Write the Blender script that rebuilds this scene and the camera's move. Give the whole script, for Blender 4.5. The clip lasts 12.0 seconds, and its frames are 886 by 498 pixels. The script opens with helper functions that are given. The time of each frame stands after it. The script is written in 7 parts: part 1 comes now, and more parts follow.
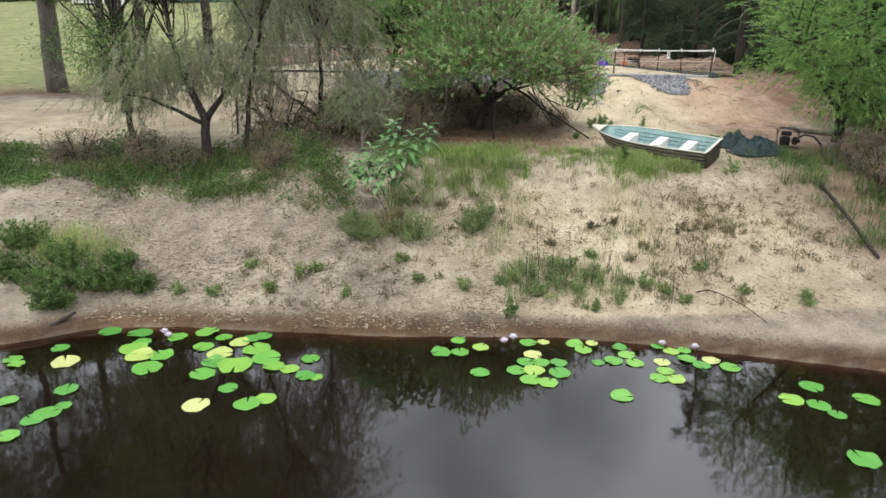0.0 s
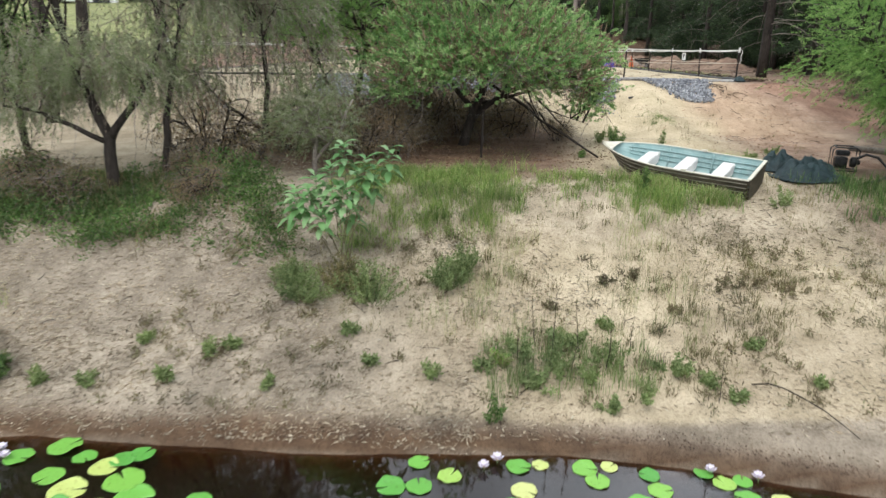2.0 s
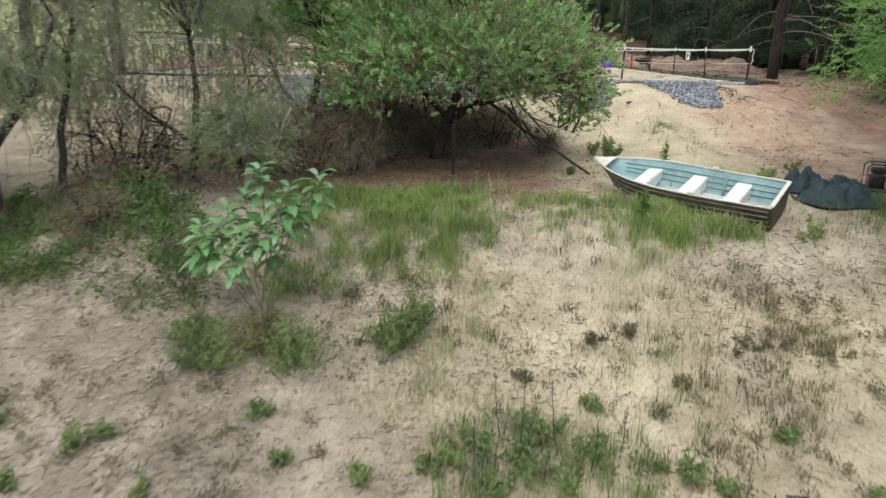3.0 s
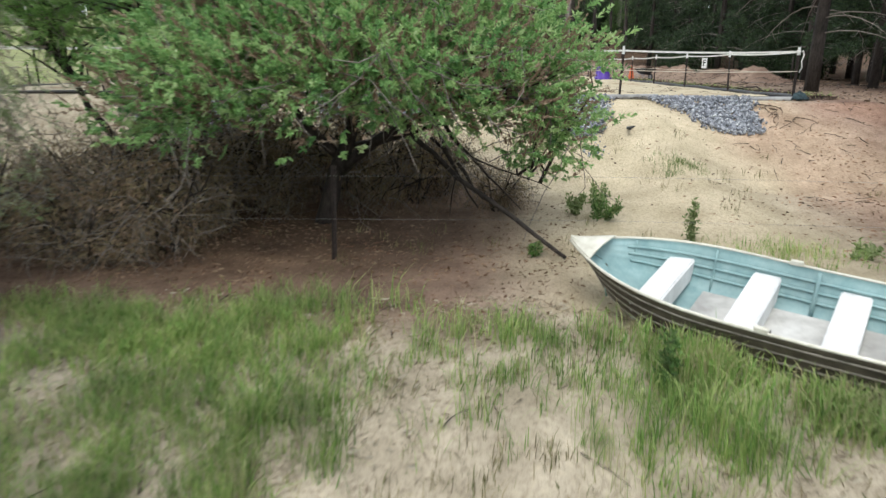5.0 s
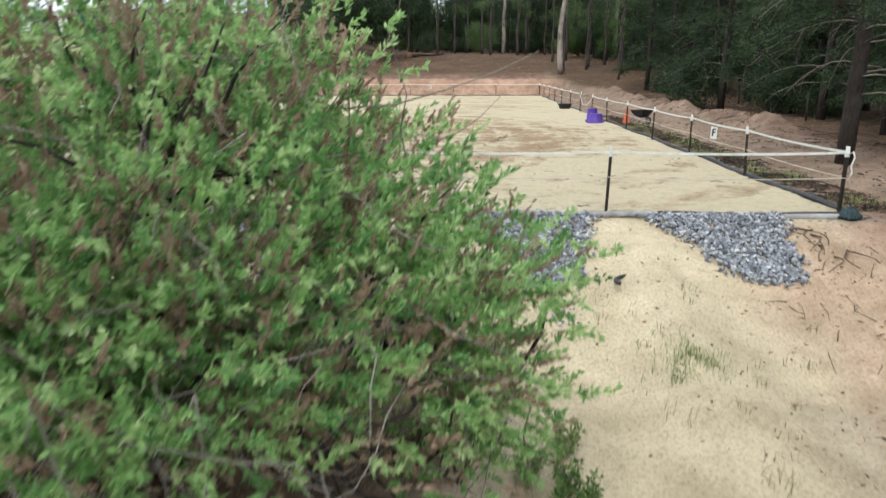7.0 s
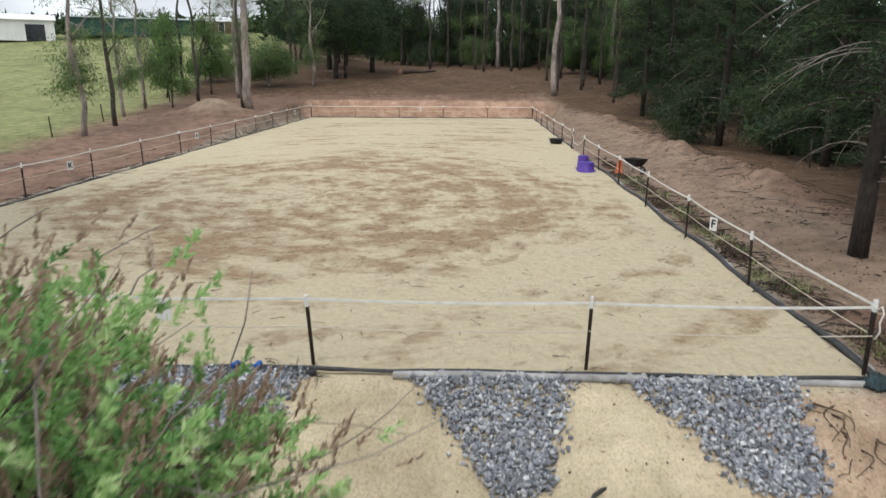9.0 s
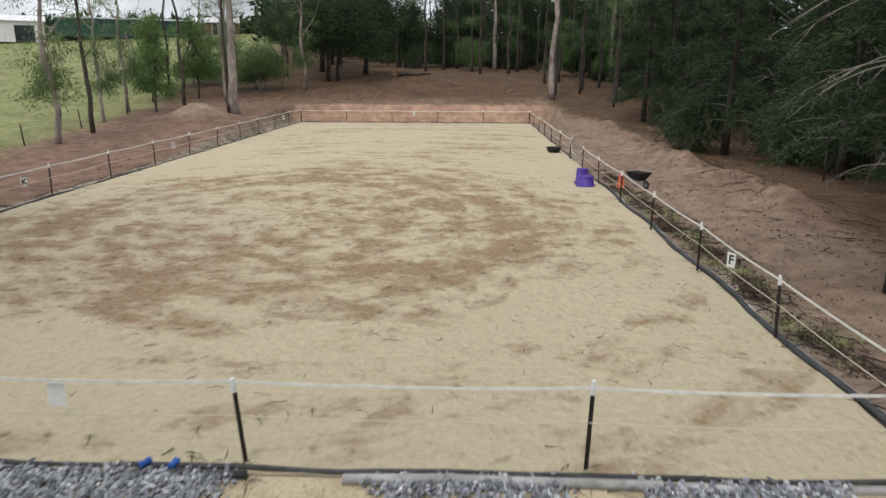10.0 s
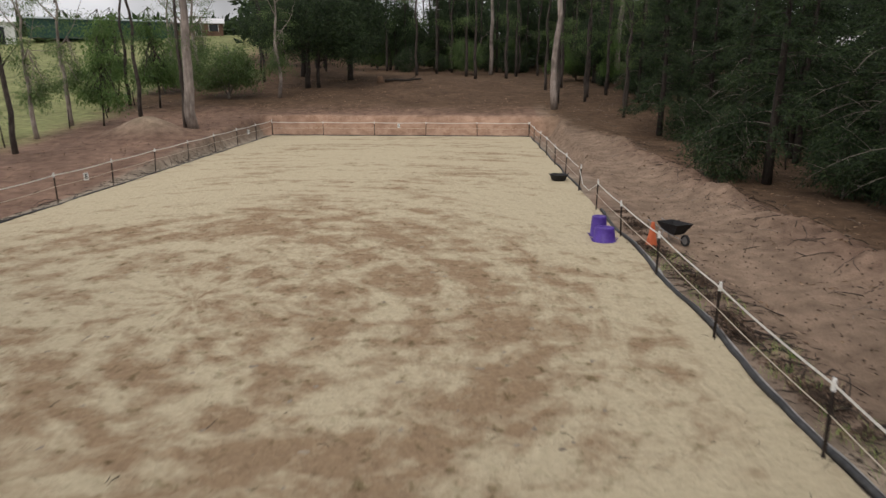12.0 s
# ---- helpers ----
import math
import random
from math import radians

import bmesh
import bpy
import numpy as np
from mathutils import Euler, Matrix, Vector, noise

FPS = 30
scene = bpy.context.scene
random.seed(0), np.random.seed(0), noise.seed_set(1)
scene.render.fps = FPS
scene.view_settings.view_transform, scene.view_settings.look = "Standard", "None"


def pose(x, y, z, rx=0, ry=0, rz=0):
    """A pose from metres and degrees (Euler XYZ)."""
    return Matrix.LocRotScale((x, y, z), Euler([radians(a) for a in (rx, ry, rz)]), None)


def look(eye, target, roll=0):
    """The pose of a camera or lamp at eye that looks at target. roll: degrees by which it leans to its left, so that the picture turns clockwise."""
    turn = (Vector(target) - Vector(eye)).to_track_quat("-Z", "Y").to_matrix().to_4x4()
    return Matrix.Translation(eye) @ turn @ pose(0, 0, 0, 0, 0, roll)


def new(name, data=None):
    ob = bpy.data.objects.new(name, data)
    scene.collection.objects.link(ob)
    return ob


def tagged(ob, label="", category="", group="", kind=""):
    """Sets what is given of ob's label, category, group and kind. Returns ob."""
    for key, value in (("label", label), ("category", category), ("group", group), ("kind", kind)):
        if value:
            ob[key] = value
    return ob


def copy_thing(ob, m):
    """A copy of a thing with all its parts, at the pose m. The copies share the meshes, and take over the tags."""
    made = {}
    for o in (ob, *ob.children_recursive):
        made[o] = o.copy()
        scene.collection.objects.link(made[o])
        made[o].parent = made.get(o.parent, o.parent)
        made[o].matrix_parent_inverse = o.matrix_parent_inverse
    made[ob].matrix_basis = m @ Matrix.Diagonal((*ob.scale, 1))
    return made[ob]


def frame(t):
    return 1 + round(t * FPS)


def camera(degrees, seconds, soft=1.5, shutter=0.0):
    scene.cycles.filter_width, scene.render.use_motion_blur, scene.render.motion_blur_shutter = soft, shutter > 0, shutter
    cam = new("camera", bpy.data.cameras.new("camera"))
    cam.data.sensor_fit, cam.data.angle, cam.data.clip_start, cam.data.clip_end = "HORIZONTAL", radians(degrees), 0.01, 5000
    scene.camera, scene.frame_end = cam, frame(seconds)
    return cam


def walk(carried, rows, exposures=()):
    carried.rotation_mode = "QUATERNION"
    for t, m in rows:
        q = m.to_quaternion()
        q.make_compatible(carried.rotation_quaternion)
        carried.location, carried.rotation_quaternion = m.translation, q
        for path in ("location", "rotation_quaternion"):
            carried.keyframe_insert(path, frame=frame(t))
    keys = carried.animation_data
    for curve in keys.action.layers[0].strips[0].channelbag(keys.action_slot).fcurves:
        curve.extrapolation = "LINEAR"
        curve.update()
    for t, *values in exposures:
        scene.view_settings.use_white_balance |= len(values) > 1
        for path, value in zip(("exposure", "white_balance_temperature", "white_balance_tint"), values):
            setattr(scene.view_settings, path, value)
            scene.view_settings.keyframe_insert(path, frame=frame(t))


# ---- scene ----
cam = camera(67.3, 12.0, shutter=0.5)
PATH = [
    (0, (10.41, -28.196, 0.922), (10.334, -26.281, 0.35), 0.7),
    (0.5, (10.294, -27.39, 0.897), (10.217, -25.474, 0.328), 0.6),
    (1, (10.386, -26.476, 0.897), (10.307, -24.56, 0.329), 0.5),
    (1.5, (10.588, -25.457, 0.903), (10.51, -23.541, 0.336), 0.6),
    (2, (10.837, -24.388, 0.905), (10.76, -22.473, 0.334), 0.8),
    (2.5, (11.167, -23.163, 0.919), (11.087, -21.248, 0.344), 0.8),
    (3, (11.486, -21.859, 0.895), (11.406, -19.944, 0.323), 0.8),
    (5, (12.81, -15.732, 0.728), (12.726, -13.807, 0.193), 0.4),
    (5.5, (13.102, -14.457, 1.041), (13.011, -12.534, 0.5), -0.0),
    (6, (13.366, -13.262, 1.425), (13.272, -11.336, 0.895), -0.2),
    (6.5, (13.606, -12.109, 1.833), (13.522, -10.179, 1.314), -0.0),
    (7, (13.838, -11.236, 2.377), (13.753, -9.306, 1.856), -0.1),
    (7.5, (14.02, -10.495, 2.895), (13.94, -8.565, 2.379), 0.1),
    (9.5, (14.573, -7.95, 4.341), (14.498, -6.019, 3.824), 0.2),
    (10, (14.742, -6.739, 4.405), (14.669, -4.808, 3.889), 0.2),
    (10.5, (14.899, -5.301, 4.519), (14.826, -3.37, 4.004), 0.2),
    (11, (15.088, -3.551, 4.649), (15.015, -1.62, 4.133), 0.2),
    (11.5, (15.229, -1.807, 4.764), (15.156, 0.124, 4.25), 0.2),
    (12, (15.305, 0.151, 4.908), (15.233, 2.082, 4.392), 0.1),
]
EXPOSURES = [(0, 0.46, 6450, 10), (0.5, 0.61, 6450, 10), (1.5, 0.54, 6450, 10), (2.5, 0.4, 6350, 9), (3, 0.33, 6350, 9), (5.5, 0.43, 6200, 8), (7, 0.43, 6250, 7), (7.5, 0.38, 6250, 7), (9.5, 0.03, 6450, 10), (10.5, -0.15, 6600, 11), (12, -0.36, 6850, 14)]
walk(cam, [(t, look(eye, target, roll)) for t, eye, target, roll in PATH], EXPOSURES)

# ---- light ----
world = bpy.data.worlds.new("overcast_sky")
scene.world = world
world.use_nodes = True
wn, wl = world.node_tree.nodes, world.node_tree.links
wn.clear()
sky = wn.new("ShaderNodeTexSky")
sky.sky_type, sky.sun_disc = 'NISHITA', False
SUN_EL, SUN_AZ = radians(58), radians(200)
sky.sun_elevation, sky.sun_rotation = SUN_EL, SUN_AZ
sky.dust_density = 4.0
grey = wn.new("ShaderNodeHueSaturation")
grey.inputs["Saturation"].default_value = 0.45
wmap = wn.new("ShaderNodeTexCoord")
cloud = wn.new("ShaderNodeTexNoise")
cloud.inputs["Scale"].default_value, cloud.inputs["Detail"].default_value = 2.2, 5.0
cramp = wn.new("ShaderNodeMapRange")
cramp.inputs["From Min"].default_value, cramp.inputs["From Max"].default_value = 0.38, 0.62
cramp.inputs["To Min"].default_value, cramp.inputs["To Max"].default_value = 5.0, 17.0
wmix = wn.new("ShaderNodeMix")
wmix.data_type = 'RGBA'
wmix.inputs["Factor"].default_value = 0.7
wcol = wn.new("ShaderNodeCombineColor")
wout, wbg = wn.new("ShaderNodeOutputWorld"), wn.new("ShaderNodeBackground")
wl.new(sky.outputs["Color"], grey.inputs["Color"])
wshift = wn.new("ShaderNodeMapping")
wshift.inputs["Location"].default_value = (5.3, 8.6, 2.4)
wl.new(wmap.outputs["Generated"], wshift.inputs["Vector"])
wl.new(wshift.outputs["Vector"], cloud.inputs["Vector"])
wl.new(cloud.outputs["Fac"], cramp.inputs["Value"])
for ch, gain in (("Red", 0.95), ("Green", 1.0), ("Blue", 1.07)):
    cg = wn.new("ShaderNodeMath")
    cg.operation = 'MULTIPLY'
    cg.inputs[1].default_value = gain
    wl.new(cramp.outputs["Result"], cg.inputs[0])
    wl.new(cg.outputs["Value"], wcol.inputs[ch])
wl.new(grey.outputs["Color"], wmix.inputs["A"])
wl.new(wcol.outputs["Color"], wmix.inputs["B"])
wl.new(wmix.outputs["Result"], wbg.inputs["Color"])
wl.new(wbg.outputs["Background"], wout.inputs["Surface"])
wbg.inputs["Strength"].default_value = 0.122
sun = new("sun", bpy.data.lights.new("sun", 'SUN'))
sun.data.energy, sun.data.angle, sun.data.color = 1.25, radians(28), (1.0, 0.97, 0.92)
sun_dir = Vector((math.sin(SUN_AZ) * math.cos(SUN_EL), math.cos(SUN_AZ) * math.cos(SUN_EL), math.sin(SUN_EL)))
sun.matrix_world = look(sun_dir * 100, (0, 0, 0))


# ---- materials ----
def base_mat(name, rough=0.8, metal=0.0, spec=0.3):
    m = bpy.data.materials.new(name)
    m.use_nodes = True
    nt = m.node_tree
    b = nt.nodes["Principled BSDF"]
    b.inputs["Roughness"].default_value = rough
    b.inputs["Metallic"].default_value = metal
    b.inputs["Specular IOR Level"].default_value = spec
    return m, nt.nodes, nt.links, b


def noise_node(n, l, scale, detail=4.0, rough=0.6, stretch=None):
    """A noise in world metres."""
    geo = n.new("ShaderNodeNewGeometry")
    tex = n.new("ShaderNodeTexNoise")
    tex.inputs["Scale"].default_value, tex.inputs["Detail"].default_value, tex.inputs["Roughness"].default_value = scale, detail, rough
    if stretch:
        mp = n.new("ShaderNodeMapping")
        mp.inputs["Scale"].default_value = stretch
        l.new(geo.outputs["Position"], mp.inputs["Vector"])
        l.new(mp.outputs["Vector"], tex.inputs["Vector"])
    else:
        l.new(geo.outputs["Position"], tex.inputs["Vector"])
    return tex


def ramp_node(n, l, src, stops):
    r = n.new("ShaderNodeValToRGB")
    e = r.color_ramp.elements
    while len(e) < len(stops):
        e.new(0.5)
    for el, (pos, col) in zip(e, stops):
        el.position, el.color = pos, (*col, 1) if len(col) == 3 else col
    l.new(src, r.inputs["Fac"])
    return r


def mix_node(n, l, fac, a, b, blend='MIX'):
    m = n.new("ShaderNodeMix")
    m.data_type, m.blend_type = 'RGBA', blend
    for key, v in (("Factor", fac), ("A", a), ("B", b)):
        if isinstance(v, (int, float)):
            m.inputs[key].default_value = v
        elif isinstance(v, tuple):
            m.inputs[key].default_value = (*v, 1)
        else:
            l.new(v, m.inputs[key])
    return m.outputs["Result"]


def bump_node(n, l, b, height, strength, dist=0.02):
    bp = n.new("ShaderNodeBump")
    bp.inputs["Strength"].default_value, bp.inputs["Distance"].default_value = strength, dist
    l.new(height, bp.inputs["Height"])
    l.new(bp.outputs["Normal"], b.inputs["Normal"])


def rough_mat(name, dark, light, scale=6.0, rough=0.8, metal=0.0, stain=0.35, bump=0.3, stretch=None, spec=0.3, jitter=0.0):
    """A surface with grain, broad stains and relief."""
    m, n, l, b = base_mat(name, rough, metal, spec)
    fine = noise_node(n, l, scale, 6.0, 0.65, stretch)
    wide = noise_node(n, l, scale * 0.13, 3.0, 0.5)
    col = ramp_node(n, l, fine.outputs["Fac"], [(0.32, dark), (0.68, light)]).outputs["Color"]
    st = ramp_node(n, l, wide.outputs["Fac"], [(0.35, (1 - stain,) * 3), (0.6, (1.0,) * 3)]).outputs["Color"]
    col = mix_node(n, l, 1.0, col, st, 'MULTIPLY')
    if jitter:
        info = n.new("ShaderNodeObjectInfo")
        jr = ramp_node(n, l, info.outputs["Random"], [(0.0, (1 - jitter,) * 3), (1.0, (1.0,) * 3)]).outputs["Color"]
        col = mix_node(n, l, 1.0, col, jr, 'MULTIPLY')
    l.new(col, b.inputs["Base Color"])
    if bump:
        bump_node(n, l, b, fine.outputs["Fac"], bump)
    return m


def leaf_mat(name, cols, rough=0.55, through_light=0.35, spec=0.35):
    """Leaves that differ one from another, and let some light through."""
    m, n, l, b = base_mat(name, rough, 0.0, spec)
    geo = n.new("ShaderNodeNewGeometry")
    stops = [(i / max(1, len(cols) - 1), c) for i, c in enumerate(cols)]
    r = ramp_node(n, l, geo.outputs["Random Per Island"], stops)
    wide = noise_node(n, l, 0.8, 2.0)
    v = ramp_node(n, l, wide.outputs["Fac"], [(0.3, (0.6, 0.62, 0.6)), (0.7, (1.2, 1.17, 1.06))]).outputs["Color"]
    col = mix_node(n, l, 1.0, r.outputs["Color"], v, 'MULTIPLY')
    l.new(col, b.inputs["Base Color"])
    tr, mx = n.new("ShaderNodeBsdfTranslucent"), n.new("ShaderNodeMixShader")
    l.new(col, tr.inputs["Color"])
    mx.inputs["Fac"].default_value = through_light
    l.new(b.outputs["BSDF"], mx.inputs[1])
    l.new(tr.outputs["BSDF"], mx.inputs[2])
    l.new(mx.outputs["Shader"], n["Material Output"].inputs["Surface"])
    return m


def tint_leaf_mat(name, cols, rough=0.5, through_light=0.4, spec=0.3):
    """Leaves whose colour runs together sprig by sprig, with a little change from leaf to leaf."""
    m, n, l, b = base_mat(name, rough, 0.0, spec)
    geo, at = n.new("ShaderNodeNewGeometry"), n.new("ShaderNodeAttribute")
    at.attribute_name = "tint"
    mad = n.new("ShaderNodeMath")
    mad.operation = 'MULTIPLY_ADD'
    mad.inputs[1].default_value = 0.3
    l.new(geo.outputs["Random Per Island"], mad.inputs[0])
    l.new(at.outputs["Fac"], mad.inputs[2])
    col = ramp_node(n, l, mad.outputs["Value"], [(i / max(1, len(cols) - 1), c) for i, c in enumerate(cols)]).outputs["Color"]
    l.new(col, b.inputs["Base Color"])
    tr, mx = n.new("ShaderNodeBsdfTranslucent"), n.new("ShaderNodeMixShader")
    l.new(col, tr.inputs["Color"])
    mx.inputs["Fac"].default_value = through_light
    l.new(b.outputs["BSDF"], mx.inputs[1])
    l.new(tr.outputs["BSDF"], mx.inputs[2])
    l.new(mx.outputs["Shader"], n["Material Output"].inputs["Surface"])
    return m


def ground_material():
    """Soil by zone: R pale sand, G red dirt, B meadow; what is left is greyish bank soil. Alpha: wet mud, and leaf
    humus with tree shade painted in.
    """
    m, n, l, b = base_mat("bank_soil", 0.95, 0.0, 0.15)
    at = n.new("ShaderNodeAttribute")
    at.attribute_name = "zone"
    sp = n.new("ShaderNodeSeparateColor")
    l.new(at.outputs["Color"], sp.inputs["Color"])
    fine = noise_node(n, l, 14.0, 8.0, 0.7)
    mid = noise_node(n, l, 1.6, 6.0, 0.65)
    wide = noise_node(n, l, 0.35, 4.0, 0.6)
    litter = noise_node(n, l, 26.0, 5.0, 0.75, (1.0, 0.85, 1.0))

    def soil(a, c, lo=0.35, hi=0.65):
        return ramp_node(n, l, mid.outputs["Fac"], [(lo, a), (hi, c)]).outputs["Color"]
    col = soil((0.225, 0.19, 0.147), (0.42, 0.365, 0.29))
    col = mix_node(n, l, sp.outputs["Red"], col, soil((0.47, 0.395, 0.265), (0.60, 0.51, 0.36)))
    col = mix_node(n, l, sp.outputs["Green"], col, soil((0.145, 0.09, 0.066), (0.27, 0.174, 0.128)))
    col = mix_node(n, l, sp.outputs["Blue"], col, soil((0.13, 0.155, 0.06), (0.31, 0.315, 0.145), 0.3, 0.7))
    # one dark tone for wet mud and for shade painted below trees
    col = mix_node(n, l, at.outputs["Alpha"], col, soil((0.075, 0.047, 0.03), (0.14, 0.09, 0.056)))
    ca = n.new("ShaderNodeAttribute")
    ca.attribute_name = "clay"
    col = mix_node(n, l, ca.outputs["Fac"], col, soil((0.36, 0.2, 0.135), (0.56, 0.36, 0.26)))
    lf = ramp_node(n, l, litter.outputs["Fac"], [(0.36, (0.42, 0.38, 0.34)), (0.5, (1.0, 1.0, 1.0)), (0.7, (1.3, 1.27, 1.22))]).outputs["Color"]
    col = mix_node(n, l, 0.5, col, lf, 'MULTIPLY')
    wf = ramp_node(n, l, wide.outputs["Fac"], [(0.3, (0.66, 0.64, 0.62)), (0.65, (1.1, 1.1, 1.08))]).outputs["Color"]
    col = mix_node(n, l, 0.8, col, wf, 'MULTIPLY')
    l.new(col, b.inputs["Base Color"])
    mixh = n.new("ShaderNodeMath")
    mixh.operation = 'ADD'
    l.new(fine.outputs["Fac"], mixh.inputs[0])
    l.new(litter.outputs["Fac"], mixh.inputs[1])
    bump_node(n, l, b, mixh.outputs["Value"], 0.7, 0.03)
    return m


def arena_material():
    """Pale riding sand, ridden damp and brown in sweeping patches."""
    m, n, l, b = base_mat("arena_sand", 0.95, 0.0, 0.12)
    at = n.new("ShaderNodeAttribute")
    at.attribute_name = "worn"
    fine = noise_node(n, l, 9.0, 8.0, 0.7)
    mid = noise_node(n, l, 1.15, 7.0, 0.66, (0.8, 1.15, 1.0))
    # streaks swept round the ring by riding
    lap = n.new("ShaderNodeAttribute")
    lap.attribute_name = "ride"
    streak = n.new("ShaderNodeTexNoise")
    streak.inputs["Scale"].default_value, streak.inputs["Detail"].default_value, streak.inputs["Roughness"].default_value = 1.05, 7.0, 0.62
    l.new(lap.outputs["Vector"], streak.inputs["Vector"])
    mid.inputs["Distortion"].default_value, streak.inputs["Distortion"].default_value = 0.4, 0.5
    base = ramp_node(n, l, fine.outputs["Fac"], [(0.3, (0.455, 0.387, 0.262)), (0.7, (0.585, 0.505, 0.353))]).outputs["Color"]
    damp = ramp_node(n, l, fine.outputs["Fac"], [(0.3, (0.25, 0.17, 0.105)), (0.7, (0.37, 0.268, 0.168))]).outputs["Color"]
    add = n.new("ShaderNodeMath")
    add.operation = 'MULTIPLY_ADD'
    l.new(streak.outputs["Fac"], add.inputs[0])
    add.inputs[1].default_value = 1.35
    half_mid = n.new("ShaderNodeMath")
    half_mid.operation = 'MULTIPLY_ADD'
    half_mid.inputs[1].default_value, half_mid.inputs[2].default_value = 1.3, -0.3
    l.new(mid.outputs["Fac"], half_mid.inputs[0])
    l.new(half_mid.outputs["Value"], add.inputs[2])
    add2 = n.new("ShaderNodeMath")
    add2.operation = 'MULTIPLY_ADD'
    l.new(at.outputs["Fac"], add2.inputs[0])
    add2.inputs[1].default_value = 0.26
    l.new(add.outputs["Value"], add2.inputs[2])
    half = n.new("ShaderNodeMath")
    half.operation = 'MULTIPLY'
    half.inputs[1].default_value = 0.5
    l.new(add2.outputs["Value"], half.inputs[0])
    f = ramp_node(n, l, half.outputs["Value"], [(0.55, (0, 0, 0)), (0.62, (0.4, 0.4, 0.4)), (0.72, (1.0, 1.0, 1.0))]).outputs["Color"]
    hoof = noise_node(n, l, 3.6, 5.0, 0.6, (1.0, 0.8, 1.0))
    hf = ramp_node(n, l, hoof.outputs["Fac"], [(0.32, (0.55, 0.55, 0.47)), (0.43, (1.0, 1.0, 1.0)), (0.62, (1.0, 1.0, 1.0)), (0.72, (1.12, 1.12, 1.12))]).outputs["Color"]
    marks = ramp_node(n, l, half.outputs["Value"], [(0.5, (0.25, 0.25, 0.25)), (0.65, (1.0, 1.0, 1.0))]).outputs["Color"]
    hf = mix_node(n, l, marks, (1.0, 1.0, 1.0), hf)
    l.new(mix_node(n, l, 1.0, mix_node(n, l, f, base, damp), hf, 'MULTIPLY'), b.inputs["Base Color"])
    pock = n.new("ShaderNodeMath")
    pock.operation = 'MULTIPLY_ADD'
    pock.inputs[1].default_value = 2.2
    l.new(hoof.outputs["Fac"], pock.inputs[0])
    l.new(fine.outputs["Fac"], pock.inputs[2])
    bump_node(n, l, b, pock.outputs["Value"], 1.0, 0.065)
    return m


def water_material():
    """Tannin-brown pond water: clear in the shallows, near black where deep."""
    m, n, l, b = base_mat("pond_water", 0.03)
    n.remove(b)
    at = n.new("ShaderNodeAttribute")
    at.attribute_name = "depth"
    deep = ramp_node(n, l, at.outputs["Fac"], [(0.0, (0.9, 0.7, 0.5)), (0.14, (0.6, 0.33, 0.15)), (0.42, (0.12, 0.055, 0.028)), (0.9, (0.03, 0.022, 0.018))])
    body, gloss, fres = n.new("ShaderNodeBsdfTransparent"), n.new("ShaderNodeBsdfGlossy"), n.new("ShaderNodeFresnel")
    silt, half = n.new("ShaderNodeBsdfDiffuse"), n.new("ShaderNodeMixShader")
    silt.inputs["Color"].default_value = (0.010, 0.006, 0.0036, 1)
    sf = ramp_node(n, l, at.outputs["Fac"], [(0.05, (0.0,) * 3), (0.5, (0.9,) * 3)])
    l.new(sf.outputs["Color"], half.inputs["Fac"])
    l.new(deep.outputs["Color"], body.inputs["Color"])
    fres.inputs["IOR"].default_value = 1.85
    gloss.inputs["Roughness"].default_value = 0.035
    mx = n.new("ShaderNodeMixShader")
    l.new(fres.outputs["Fac"], mx.inputs["Fac"])
    l.new(body.outputs["BSDF"], half.inputs[1])
    l.new(silt.outputs["BSDF"], half.inputs[2])
    l.new(half.outputs["Shader"], mx.inputs[1])
    l.new(gloss.outputs["BSDF"], mx.inputs[2])
    rip = noise_node(n, l, 2.2, 2.0, 0.5)
    bp = n.new("ShaderNodeBump")
    bp.inputs["Strength"].default_value, bp.inputs["Distance"].default_value = 0.1, 0.02
    l.new(rip.outputs["Fac"], bp.inputs["Height"])
    l.new(bp.outputs["Normal"], gloss.inputs["Normal"])
    l.new(mx.outputs["Shader"], n["Material Output"].inputs["Surface"])
    return m


SOIL, ARENA, WATER = ground_material(), arena_material(), water_material()
BARK_DARK = rough_mat("dark_bark", (0.02, 0.016, 0.013), (0.065, 0.052, 0.043), 18, 0.9, bump=0.8, stretch=(1, 1, 0.3))
BARK_MID = rough_mat("brown_gum_bark", (0.035, 0.028, 0.024), (0.105, 0.085, 0.072), 9, 0.85, stain=0.5, bump=0.5, stretch=(1, 1, 0.25))
BARK_PALE = rough_mat("pale_gum_bark", (0.2, 0.16, 0.135), (0.42, 0.36, 0.32), 7, 0.8, stain=0.5, bump=0.4, stretch=(1, 1, 0.25))
BARK_GREY = rough_mat("grey_twig_bark", (0.16, 0.135, 0.115), (0.33, 0.29, 0.25), 20, 0.9, bump=0.5)
LEAF_SPRIG = tint_leaf_mat("shrub_sprig_leaf", [(0.05, 0.125, 0.045), (0.14, 0.29, 0.095), (0.29, 0.48, 0.17), (0.48, 0.63, 0.28), (0.66, 0.73, 0.45)], 0.45, 0.5, 0.35)
SEED_HEAD = tint_leaf_mat("brown_seed_plume", [(0.19, 0.125, 0.085), (0.33, 0.235, 0.165), (0.50, 0.39, 0.29)], 0.85, 0.35, 0.15)
LEAF_FEATHER = tint_leaf_mat("feathery_wattle_leaf", [(0.07, 0.16, 0.045), (0.16, 0.30, 0.08), (0.27, 0.44, 0.13), (0.42, 0.57, 0.22)], 0.55, 0.45, 0.2)
